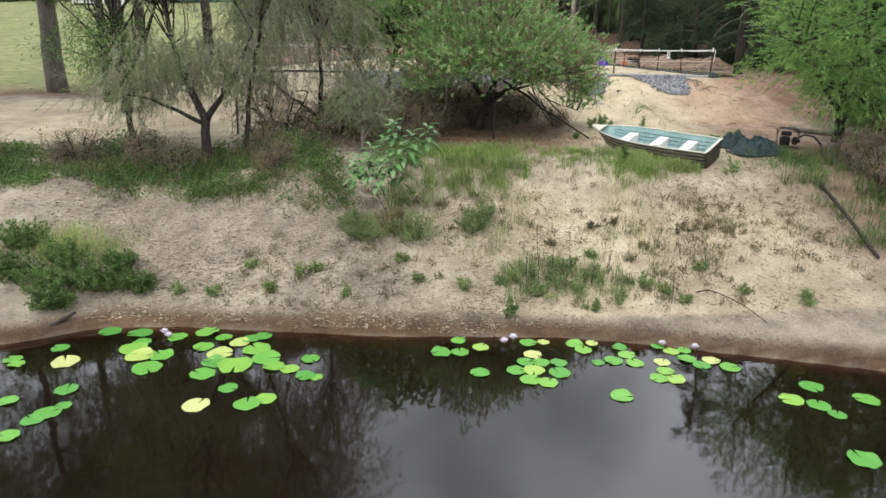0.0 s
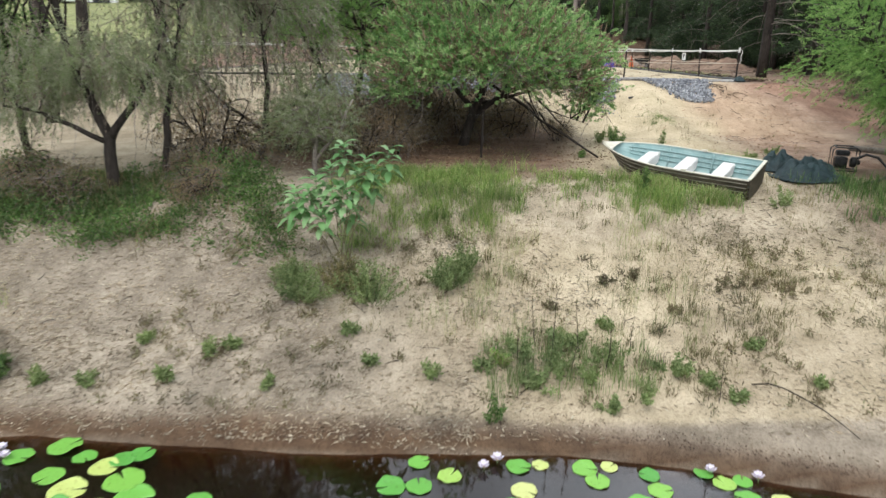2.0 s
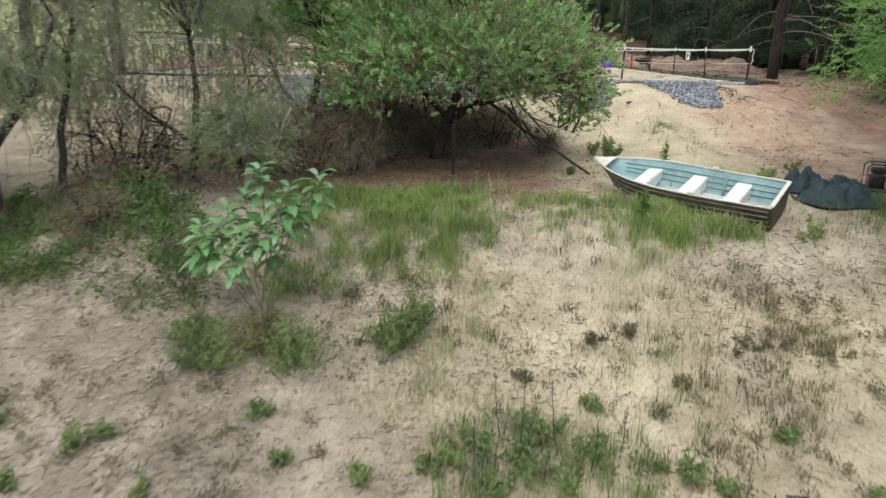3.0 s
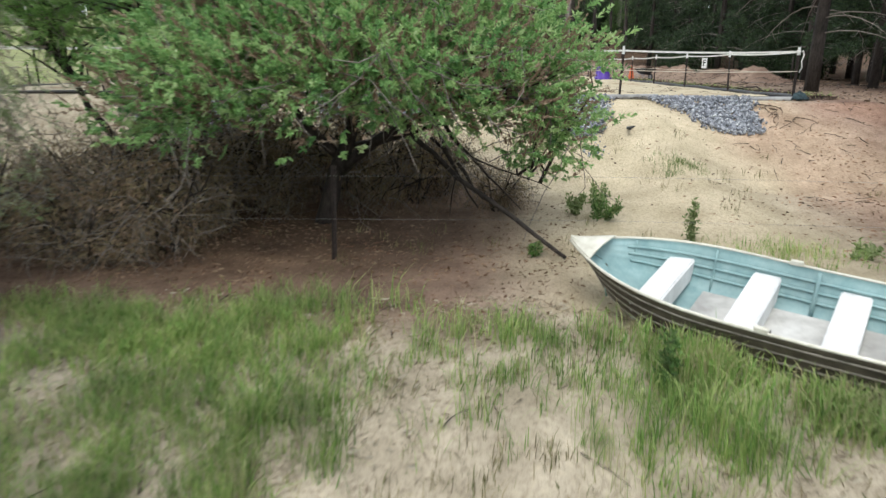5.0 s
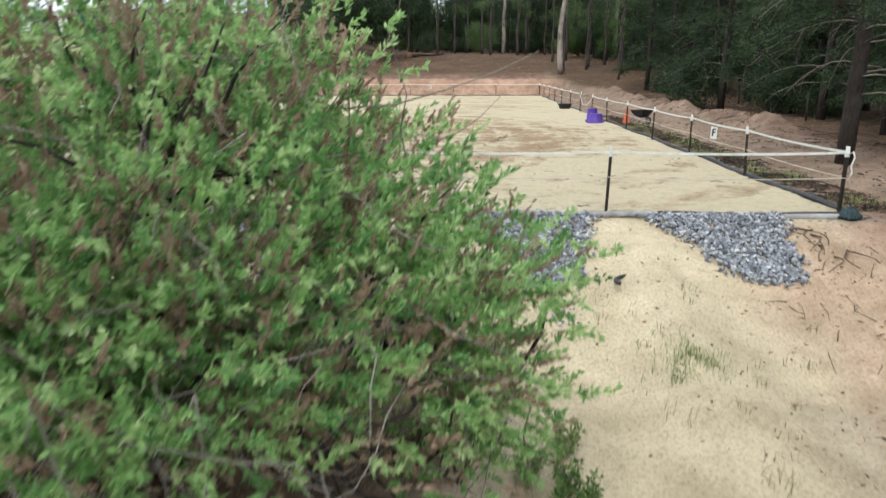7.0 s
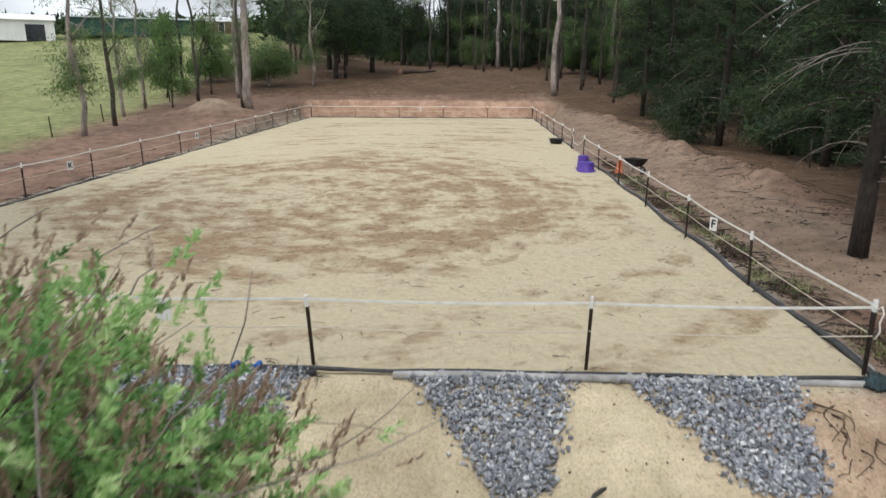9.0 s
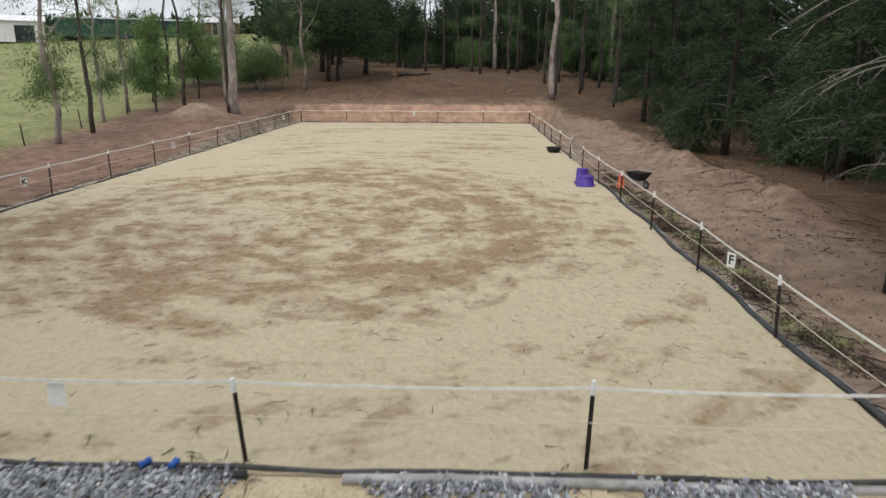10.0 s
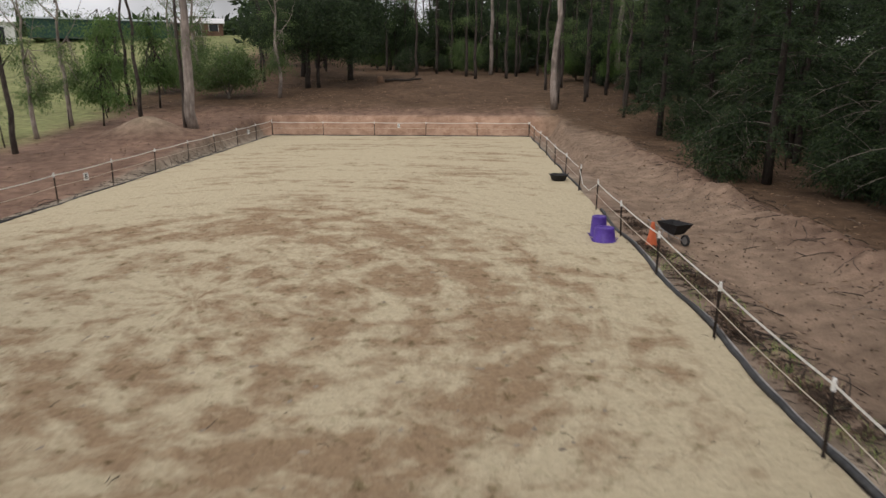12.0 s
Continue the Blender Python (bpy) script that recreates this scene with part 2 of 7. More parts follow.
GRASS_LUSH = leaf_mat("lush_green_grass", [(0.10, 0.19, 0.045), (0.19, 0.32, 0.08), (0.31, 0.43, 0.13), (0.44, 0.47, 0.21)], 0.65, 0.4)
LEAF_DRY = leaf_mat("dry_seed_leaf", [(0.19, 0.14, 0.085), (0.34, 0.27, 0.16), (0.25, 0.21, 0.115)], 0.8, 0.3)
LEAF_WEEP = tint_leaf_mat("weeping_leaf", [(0.12, 0.17, 0.07), (0.21, 0.27, 0.12), (0.34, 0.36, 0.23), (0.48, 0.46, 0.37)], 0.7, 0.45, 0.2)
LEAF_BRUSH = leaf_mat("dead_brush_leaf", [(0.09, 0.08, 0.045), (0.17, 0.13, 0.08), (0.25, 0.17, 0.115), (0.35, 0.25, 0.175)], 0.8, 0.25)
LEAF_SEAR = tint_leaf_mat("sear_grey_shoot", [(0.16, 0.12, 0.09), (0.28, 0.23, 0.18), (0.42, 0.37, 0.31)], 0.85, 0.3, 0.15)
LEAF_FINE = leaf_mat("fine_green_leaf", [(0.09, 0.18, 0.05), (0.16, 0.28, 0.08), (0.22, 0.32, 0.12)], 0.6, 0.45)
LEAF_PINE = leaf_mat("dark_pine_leaf", [(0.012, 0.026, 0.012), (0.02, 0.042, 0.017), (0.038, 0.07, 0.026), (0.07, 0.115, 0.045), (0.022, 0.03, 0.019)], 0.6, 0.3)
LEAF_YOUNG = leaf_mat("young_gum_leaf", [(0.07, 0.14, 0.04), (0.12, 0.21, 0.06), (0.17, 0.26, 0.09)], 0.5, 0.45)
LEAF_GUM = leaf_mat("gum_leaf", [(0.06, 0.115, 0.04), (0.12, 0.2, 0.065), (0.17, 0.24, 0.09), (0.08, 0.13, 0.06)], 0.5, 0.4)
LEAF_SAP = leaf_mat("broad_sapling_leaf", [(0.14, 0.31, 0.11), (0.2, 0.39, 0.16), (0.32, 0.48, 0.26)], 0.5, 0.3)
GRASS = leaf_mat("green_grass", [(0.15, 0.31, 0.07), (0.27, 0.43, 0.11), (0.38, 0.49, 0.17), (0.5, 0.49, 0.26), (0.44, 0.38, 0.24)], 0.7, 0.4)
GRASS_DRY = leaf_mat("dry_grass", [(0.22, 0.18, 0.09), (0.33, 0.28, 0.15), (0.17, 0.2, 0.07), (0.12, 0.09, 0.055)], 0.8, 0.3)
FERN = leaf_mat("undergrowth_leaf", [(0.05, 0.11, 0.03), (0.10, 0.2, 0.05), (0.18, 0.29, 0.09), (0.08, 0.13, 0.05), (0.24, 0.27, 0.12)], 0.6, 0.35)
WEED = leaf_mat("weed_leaf", [(0.15, 0.22, 0.085), (0.24, 0.32, 0.13), (0.34, 0.39, 0.2)], 0.7, 0.35)
WEED_DARK = leaf_mat("withered_weed", [(0.15, 0.12, 0.08), (0.24, 0.2, 0.13), (0.19, 0.2, 0.1)], 0.8, 0.2)


# ---- terrain ----
WATER_Z, LEN, WID = -4.17, 52.4, 20.0
SHORE_X = (-12, 0, 2.3, 3.5, 5, 8.7, 12.2, 13.7, 15.2, 17.4, 24, 40)
SHORE_Y = (-19.5, -18.4, -17.66, -16.87, -16.68, -16.88, -16.7, -16.86, -17.2, -17.7, -18.6, -19.5)
PROF_Y = (-600, -90, -58, -50, -47, -44, -22, -18.3, -17.05, -16.88, -16.79, -16.62, -16.2, -15.2, -14.2, -13.3, -12.2, -11.2, -10.2, -8.7, -7, -5.6, -4.5, 0, 7, 15, 28, 45, 54, 67, 128, 200, 600)
PROF_Z = (2, 1, -1, -3, -4.17, -5.6, -5.6, -4.75, -4.36, -4.19, -4.05, -3.98, -3.83, -3.48, -3.15, -2.92, -2.5, -1.95, -1.75, -1.64, -1.62, -1.52, -1.42, -1.4, -1.25, -0.85, -0.05, 1.1, 1.5, 3.2, 11.2, 15, 24)
EAST_Y = (-20, -12, -8, -4, 0, 4, 7, 30, 45, 54, 67, 128, 600)
EAST_Z = (-3.5, -2.5, -1.65, -1.25, -0.7, -0.15, 0.0, 0.02, 0.55, 1.5, 3.2, 6.6, 16)


def smooth(a, b, v):
    t = np.clip((v - a) / (b - a), 0, 1)
    return t * t * (3 - 2 * t)


def waves(x, y, k, seed):
    """Cheap rolling unevenness, about -1 to 1."""
    r = np.random.RandomState(seed)
    out = np.zeros_like(x)
    for i in range(7):
        a, f, p = r.uniform(0, 6.28), k * r.uniform(0.5, 1.9), r.uniform(0, 6.28)
        out += np.sin((x * math.cos(a) + y * math.sin(a)) * f + p + 1.3 * np.sin((x * math.sin(a) - y * math.cos(a)) * f * 0.7 + p))
    return out / 4.5


def terrain(x, y):
    x, y = np.asarray(x, float), np.asarray(y, float)
    shift = (np.interp(x, SHORE_X, SHORE_Y) + 16.85) * (1 - smooth(-15.5, -11.5, y)) * smooth(-46, -30, y)
    shift = shift - 1.0 * (1 - smooth(6.3, 8.8, x)) * smooth(-15.2, -13.2, y) * (1 - smooth(-9.5, -7.5, y))
    n = np.interp(y - shift, PROF_Y, PROF_Z)
    n = n - smooth(-22, 2, x) * np.interp(y, (72, 128, 200, 600), (0, 4.6, 5.5, 8))
    e = np.interp(y, EAST_Y, EAST_Z)
    n = n + (e - n) * smooth(18, 23.5, x) * smooth(-9, -4, y)
    n = n + (0.46 + 0.16 * waves(x, y, 1.6, 7) + 0.1 * waves(x, y, 4.5, 10)) * np.exp(-((x - 25.2 + 0.03 * (y - 22)) / 1.0) ** 2) * smooth(9, 18, y) * (1 - smooth(44, 52, y)) * (1 + 0.35 * np.sin(y * 0.9) * np.sin(x * 1.3 + 0.4 * y))
    n = n + 1.15 * np.exp(-(((x + 5.3) / 2.0) ** 2 + ((y - 42.7) / 1.5) ** 2))
    dx = np.maximum(np.maximum(-0.7 - x, x - 21.6), 0)
    dy = np.maximum(np.maximum(-0.45 - y, y - (LEN + 0.35)), 0)
    d = np.hypot(dx, dy) + 0.12 * waves(x, y, 1.1, 5) * (np.hypot(dx, dy) > 0.1)
    z = np.clip(n, -0.40 * d, 1.7 * d)
    out = smooth(0.0, 1.5, d)
    ridge = 0.34 * np.exp(-((x - 16.35 + 0.05 * y) / 0.8) ** 2) * smooth(-0.7, -1.8, y) * (1 - smooth(-4.0, -7.5, y))
    rill = 0.09 * np.abs(waves(x, y * 0.45, 2.6, 6)) * smooth(18.3, 19.6, x) * (1 - smooth(22, 24, x)) * smooth(-0.5, -1.2, y) * (1 - smooth(-5, -8, y))
    along, across = (x - 15.35) * -0.833 + (y + 9.48) * 0.553, (x - 15.35) * 0.553 + (y + 9.48) * 0.833
    z = z + ridge - rill - 0.15 * (1 - smooth(1.3, 1.9, np.abs(along))) * (1 - smooth(0.4, 0.8, np.abs(across)))
    near = (y > -17.3) & (y < 60)
    z = z + (0.05 * waves(x, y, 0.9, 1) + 0.022 * waves(x, y, 4.0, 2) + 0.012 * waves(x, y, 10.0, 8)) * out * near
    return z + 0.25 * waves(x, y, 0.07, 3) * smooth(60, 100, np.abs(y) + 0.4 * np.abs(x))


def tz(x, y):
    return float(terrain(np.array([x]), np.array([y]))[0])


def graded(lo, hi, fine, outer, grow=1.16):
    """Even steps from lo to hi, then ever wider ones out to +-outer."""
    core = list(np.arange(lo, hi + fine * 0.5, fine))
    s, v, up = fine, core[-1], []
    while v < outer:
        s *= grow
        v += s
        up.append(v)
    s, v, dn = fine, core[0], []
    while v > -outer:
        s *= grow
        v -= s
        dn.append(v)
    return np.array(dn[::-1] + core + up)


def mesh_from(name, verts, faces, mats, index=None, flat=True):
    me = bpy.data.meshes.new(name)
    me.from_pydata([tuple(v) for v in verts] if not isinstance(verts, np.ndarray) else verts.tolist(), [], faces if isinstance(faces, list) else faces.tolist())
    for m in (mats if isinstance(mats, (list, tuple)) else [mats]):
        me.materials.append(m)
    if index is not None:
        me.polygons.foreach_set("material_index", np.asarray(index, dtype=np.int32))
    if not flat:
        me.polygons.foreach_set("use_smooth", np.ones(len(me.polygons), dtype=bool))
    me.update()
    return me


def sheet(name, xs, ys, zf, mat):
    gx, gy = np.meshgrid(xs, ys)
    v = np.stack([gx.ravel(), gy.ravel(), zf(gx, gy).ravel()], 1)
    w, h = len(xs), len(ys)
    i = (np.arange(h - 1)[:, None] * w + np.arange(w - 1)[None, :]).ravel()
    f = np.stack([i, i + 1, i + w + 1, i + w], 1)
    return mesh_from(name, v, f, mat, flat=False), v


xs = graded(-6, 25, 0.17, 700)
ys_near = np.arange(-19.5, 0.6, 0.14)
ys_mid = np.concatenate([np.arange(0.6, 40, 0.25), np.arange(40, 56, 0.4)])
ys_out, s, v = [], 0.4, 56.0
while v < 700:
    s *= 1.14
    v += s
    ys_out.append(v)
ys_back, s, v = [], 0.14, -19.5
while v > -700:
    s *= 1.2
    v -= s
    ys_back.append(v)
ys = np.array(ys_back[::-1] + list(ys_near) + list(ys_mid) + ys_out)
me, gv = sheet("ground", xs, ys, terrain, SOIL)
gx, gy, gz = gv.T
wob = 0.5 * waves(gx, gy, 0.8, 11) + 0.25 * waves(gx, gy, 3.0, 12)
pad_d = np.hypot(np.maximum(np.maximum(-0.7 - gx, gx - 20.6), 0), np.maximum(np.maximum(-0.45 - gy, gy - LEN), 0))
sand = (1 - smooth(2.2, 5.5, pad_d + 1.2 * wob)) * smooth(-8.0, -4.0, gy + wob) * (gy < 1.5) * (0.35 + 0.65 * smooth(7.5, 10.5, gx)) * (1 - smooth(18.2, 20.6, gx + 0.5 * gy + wob))
sand = np.maximum(sand, 0.7 * smooth(8.0, 12.5, gx + wob) * (1 - smooth(17, 20, gx)) * (gy < -9) * (gy > -16.3) * (1 - 0.5 * smooth(-12.6, -11.6, gy + 0.6 * wob)))
sand = np.maximum(sand, 0.95 * smooth(11.8, 14.2, gx + wob) * (1 - smooth(17.0, 19.5, gx)) * (gy >= -9.3) * (gy < -3.5))
red = np.maximum(smooth(19.2, 21.5, gx + 0.4 * gy * (gy < 0) + wob) * smooth(-7.0, -3.5, gy), smooth(LEN - 0.5, LEN + 0.5, gy))
red = np.maximum(red, smooth(1.0, 4.0, gy) * (1 - smooth(-1.5, -0.4, gx)))
red = np.maximum(red, 0.85 * smooth(4.6, 7.4, gx + wob) * (1 - smooth(12.4, 14.2, gx + wob)) * smooth(-10.4, -9.4, gy + 0.5 * wob) * (1 - smooth(-4.5, -2.5, gy)))
sand = np.maximum(sand, 0.5 * (1 - smooth(5.0, 7.5, gx + wob)) * smooth(-10.6, -9.4, gy + 0.5 * wob) * (gy < 1.5) * (gx > -9))
red = np.maximum(red, 0.35 * smooth(16.6, 18.4, gx + 0.15 * gy + wob) * (gy < -0.9) * (gy > -9))
red = np.maximum(red, 0.8 * smooth(17.8, 19.4, gx + wob) * (gy <= -7.5) * (gy > -16))
sand = np.maximum(sand, 0.42 * smooth(20.8, 21.8, gx) * (1 - smooth(24.6, 27.0, gx + wob)) * (gy > 3))
red = np.where((gx > 20.8) & (gy > 3), red * (1 - 0.25 * (1 - smooth(23.5, 26.5, gx + wob))), red)
cut = smooth(LEN + 0.1, LEN + 0.5, gy) * (1 - smooth(LEN + 1.2, LEN + 2.2, gy)) * smooth(-1.6, -0.2, gx + 0.5 * wob) * (1 - smooth(20.2, 23.0, gx + 1.2 * wob))
mound = np.exp(-(((gx + 5.3) / 2.0) ** 2 + ((gy - 42.7) / 1.5) ** 2))
sand = np.maximum(sand, np.maximum(0.4 * cut, 0.6 * mound))
red = red * (1 - np.maximum(0.35 * cut, 0.5 * mound))
meadow = (1 - smooth(-12.5, -9.0, gx + 0.08 * (gy - 25) + 1.2 * wob)) * smooth(2, 10, gy)
meadow = np.maximum(meadow, smooth(110, 160, gy))
meadow = np.maximum(meadow, 1 - smooth(-60, -50, gy))
wet_and_shade = (1 - smooth(WATER_Z + 0.14, WATER_Z + 0.32, gz + 0.07 * wob)) * (gy < -12) * (1 - 0.65 * smooth(0.0, 0.08, WATER_Z - gz))
# leaf humus under trees, its colour deepened to paint in their shade
humus_shade = 0.95 * np.exp(-(((gx - 9.3) / 3.9) ** 2 + ((gy + 7.0) / 2.2) ** 2) ** 2) * np.clip(0.9 + 0.5 * wob, 0, 1)
humus_shade = np.maximum(humus_shade, 0.97 * smooth(24.9, 27.2, gx + 0.9 * wob + 0.24 * np.maximum(gy - 37, 0)) * (gy > -4))
humus_shade = np.maximum(humus_shade, 0.95 * smooth(52.6, 60, gy + 3 * wob) * (gx > -16) * (gy < 140))
wet_and_shade = np.maximum(wet_and_shade, humus_shade)
zone = np.stack([sand, np.clip(red, 0, 1), np.clip(meadow, 0, 1), np.clip(wet_and_shade, 0, 1)], 1).astype(np.float32)
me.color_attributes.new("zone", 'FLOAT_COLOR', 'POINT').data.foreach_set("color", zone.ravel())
me.attributes.new("clay", 'FLOAT', 'POINT').data.foreach_set("value", np.clip(0.6 * cut + (0.35 + 0.4 * np.clip(wob, 0, 1)) * smooth(16.4, 18.4, gx + 0.15 * gy + wob) * (1 - smooth(20.5, 23, gx)) * (gy > -8.5) * (gy < -0.5), 0, 1).astype(np.float32))
ground = tagged(new("ground", me), "dry sandy bank, red dirt and meadow rising behind a pond", "ground", kind="structure")

wx, wy = np.linspace(-45, 65, 220), np.concatenate([np.linspace(-49, -22, 30), np.linspace(-21.5, -15.5, 75)])
wme, wv = sheet("water", wx, wy, lambda a, b: np.full_like(a, WATER_Z), WATER)
wat = wme.attributes.new("depth", 'FLOAT', 'POINT')
wat.data.foreach_set("value", np.clip(WATER_Z - terrain(wv[:, 0], wv[:, 1]), 0, 1).astype(np.float32))
tagged(new("water", wme), "still tannin-brown pond water reflecting trees and cloud", "pond", kind="structure")

ax, ay = np.arange(-0.1, WID + 0.12, 0.1), np.concatenate([np.arange(-0.25, 26, 0.1), np.arange(26, LEN + 0.2, 0.2)])
agx, agy = np.meshgrid(ax, ay)
oval = np.hypot((agx - 9.3) / 9.2, (agy - 13.8) / 10.8)
worn = 1.0 * (1 - smooth(0.72, 1.2, oval + 0.12 * waves(agx, agy, 0.5, 24))) + 0.25 * np.exp(-((oval - 0.8) / 0.25) ** 2) - 0.55 * np.exp(-((agx - 7.0) / 3.4) ** 2 - ((agy - 14.3) / 2.4) ** 2) - 0.4 * np.exp(-((agx - 13.6) / 1.6) ** 2 - ((agy - 9.5) / 1.5) ** 2) - 0.4 * np.exp(-((agx - 9.0) / 5.0) ** 2 - ((agy - 18.2) / 1.0) ** 2) + 0.5 * np.exp(-((np.hypot((agx - 10) / 8, (agy - 38) / 11) - 0.8) / 0.3) ** 2)
worn = worn * smooth(2.5, 6.0, agy + 0.8 * waves(agx, agy, 0.9, 9))
# hoof prints, thickest where the sand is ridden most
hr = np.random.RandomState(23)
hx_, hy_ = hr.uniform(0.4, WID - 0.4, 26000), hr.uniform(0.6, LEN - 1, 26000)
h_ring = np.hypot((hx_ - 9.3) / 9.2, (hy_ - 13.8) / 10.8)
hk = hr.uniform(0, 1, 26000) < 0.09 + 0.75 * (1 - smooth(0.8, 1.2, h_ring)) + 0.25 * (hy_ > 27)
hx_, hy_ = hx_[hk], hy_[hk]
h_dep, h_rad = hr.uniform(0.006, 0.03, len(hx_)), hr.uniform(0.07, 0.12, len(hx_))
h_long = hr.uniform(0.75, 1.35, len(hx_))
prints = np.zeros(agx.shape)
ci, cj = np.searchsorted(ax, hx_), np.searchsorted(ay, hy_)
for di in range(-3, 4):
    for dj in range(-3, 4):
        ii, jj = np.clip(ci + di, 0, len(ax) - 1), np.clip(cj + dj, 0, len(ay) - 1)
        rr = np.hypot((ax[ii] - hx_) * h_long, (ay[jj] - hy_) / h_long) / h_rad
        np.add.at(prints, (jj, ii), h_dep * (0.45 * np.exp(-((rr - 1.7) / 0.5) ** 2) - np.exp(-rr ** 2)))
ame, av = sheet("arena_surface", ax, ay, lambda a, b: 0.032 + 0.012 * waves(a, b, 2.2, 21) + 0.010 * waves(a, b, 6.0, 22) + np.clip(prints, -0.06, 0.045), ARENA)
ame.attributes.new("worn", 'FLOAT', 'POINT').data.foreach_set("value", worn.ravel().astype(np.float32))
bend = np.arctan2((agy - 13.8) / 10.8, (agx - 9.3) / 9.2)
ride = np.stack([3.2 * np.cos(bend), 3.2 * np.sin(bend), 9.0 * oval], -1).reshape(-1, 3)
ame.attributes.new("ride", 'FLOAT_VECTOR', 'POINT').data.foreach_set("vector", ride.ravel().astype(np.float32))
tagged(new("arena_surface", ame), "riding arena of pale yellow sand with brown hoof-worn patches", "arena", kind="structure")


# ---- helpers for things ----
def thing(name, at=(0, 0, 0), label="", category="", group="", kind="", turn=0.0, size=1.0):
    ob = new(name)
    ob.empty_display_size = 0.1
    ob.matrix_basis = pose(*at, 0, 0, turn) @ Matrix.Scale(size, 4)
    return tagged(ob, label, category, group, kind)


def part_mesh(name, me, parent, label="", kind=""):
    ob = new(name, me)
    ob.parent = parent
    return tagged(ob, label, kind=kind)


def part(name, bm, material, parent, label="", smooth_faces=False):
    me = bpy.data.meshes.new(name)
    bm.to_mesh(me)
    bm.free()
    me.materials.append(material)
    if smooth_faces:
        for p in me.polygons:
            p.use_smooth = True
    return part_mesh(name, me, parent, label)


def box_bm(sx, sy, sz, at=(0, 0, 0), bevel=0.0, turn=(0, 0, 0), bm=None):
    bm = bm or bmesh.new()
    m = pose(*at, *turn) @ Matrix.Diagonal((sx, sy, sz, 1))
    r = bmesh.ops.create_cube(bm, size=1.0, matrix=m)
    if bevel:
        es = list({e for vv in r["verts"] for e in vv.link_edges})
        bmesh.ops.bevel(bm, geom=es, offset=bevel, segments=2, affect='EDGES', profile=0.6)
    return bm


def tubes(paths, sides=6):
    """Round tubes along several paths of (point, radius); gives verts and faces."""
    V, F = [], []
    for path in paths:
        P = np.array([p for p, r in path], float)
        R = np.array([r for p, r in path], float)
        T = np.gradient(P, axis=0)
        T /= np.maximum(np.linalg.norm(T, axis=1, keepdims=True), 1e-9)
        ref = np.array([0.0, 0.0, 1.0]) if abs(T[:, 2]).mean() < 0.8 else np.array([1.0, 0.0, 0.0])
        A = np.cross(T, ref)
        A /= np.maximum(np.linalg.norm(A, axis=1, keepdims=True), 1e-9)
        B = np.cross(T, A)
        th = np.arange(sides) * 2 * math.pi / sides
        ring = P[:, None, :] + R[:, None, None] * (np.cos(th)[None, :, None] * A[:, None, :] + np.sin(th)[None, :, None] * B[:, None, :])
        base = len(V)
        V.extend(ring.reshape(-1, 3).tolist())
        for i in range(len(P) - 1):
            for k in range(sides):
                a, b = base + i * sides + k, base + i * sides + (k + 1) % sides
                F.append((a, b, b + sides, a + sides))
        F.append(tuple(base + k for k in range(sides))[::-1])
        F.append(tuple(base + (len(P) - 1) * sides + k for k in range(sides)))
    return V, F


def tube_part(name, paths, mat, parent, label="", sides=6):
    V, F = tubes(paths, sides)
    return part_mesh(name, mesh_from(name, V, F, mat, flat=False), parent, label)


def bent(a, b, r0, r1, rng, n=6, sway=0.08, rise=0.0):
    """A wavering tapered path from a to b."""
    a, b = np.array(a, float), np.array(b, float)
    ln = np.linalg.norm(b - a)
    off = rng.normal(0, sway * ln, (n + 1, 3))
    off = np.cumsum(off, 0) / np.sqrt(np.arange(1, n + 2))[:, None]
    out = []
    for i in range(n + 1):
        t = i / n
        p = a + (b - a) * t + off[i] * math.sin(math.pi * t) + np.array([0, 0, rise * ln * math.sin(math.pi * t)])
        out.append((p, r0 + (r1 - r0) * t))
    return out


def leaf_geo(P, D, ln, wd, rng, fold=0.25):
    """Folded diamond leaves at P along D, lengths ln, widths wd."""
    n = len(P)
    D = D / np.maximum(np.linalg.norm(D, axis=1, keepdims=True), 1e-9)
    S = np.cross(D, rng.normal(0, 1, (n, 3)))
    S /= np.maximum(np.linalg.norm(S, axis=1, keepdims=True), 1e-9)
    N = np.cross(D, S)
    ln, wd = np.broadcast_to(ln, (n,))[:, None], np.broadcast_to(wd, (n,))[:, None]
    mid = P + D * ln * 0.45
    V = np.stack([P, mid + S * wd * 0.5 + N * wd * fold, P + D * ln, mid - S * wd * 0.5 + N * wd * fold], 1).reshape(-1, 3)
    b = np.arange(n) * 4
    F = np.concatenate([np.stack([b, b + 1, b + 2], 1), np.stack([b, b + 2, b + 3], 1)])
    return V, F


def blade_geo(P, H, W, rng, lean=0.5):
    """Bent grass blades rooted at P."""
    n = len(P)
    a = rng.uniform(0, 6.283, n)
    d = np.stack([np.cos(a), np.sin(a), np.zeros(n)], 1)
    s = np.stack([-np.sin(a), np.cos(a), np.zeros(n)], 1)
    k = (np.abs(rng.normal(0, lean, n)))[:, None] * H[:, None]
    up = np.array([0, 0, 1.0])
    m = P + up * (H * 0.6)[:, None] + d * k * 0.3
    t = P + up * H[:, None] * 0.95 + d * k
    w = (W * 0.5)[:, None]
    V = np.stack([P - s * w, P + s * w, m + s * w * 0.8, m - s * w * 0.8, t], 1).reshape(-1, 3)
    b = np.arange(n) * 5
    F = [tuple(q) for q in np.stack([b, b + 1, b + 2, b + 3], 1).tolist()] + [tuple(q) for q in np.stack([b + 3, b + 2, b + 4], 1).tolist()]
    return V, F


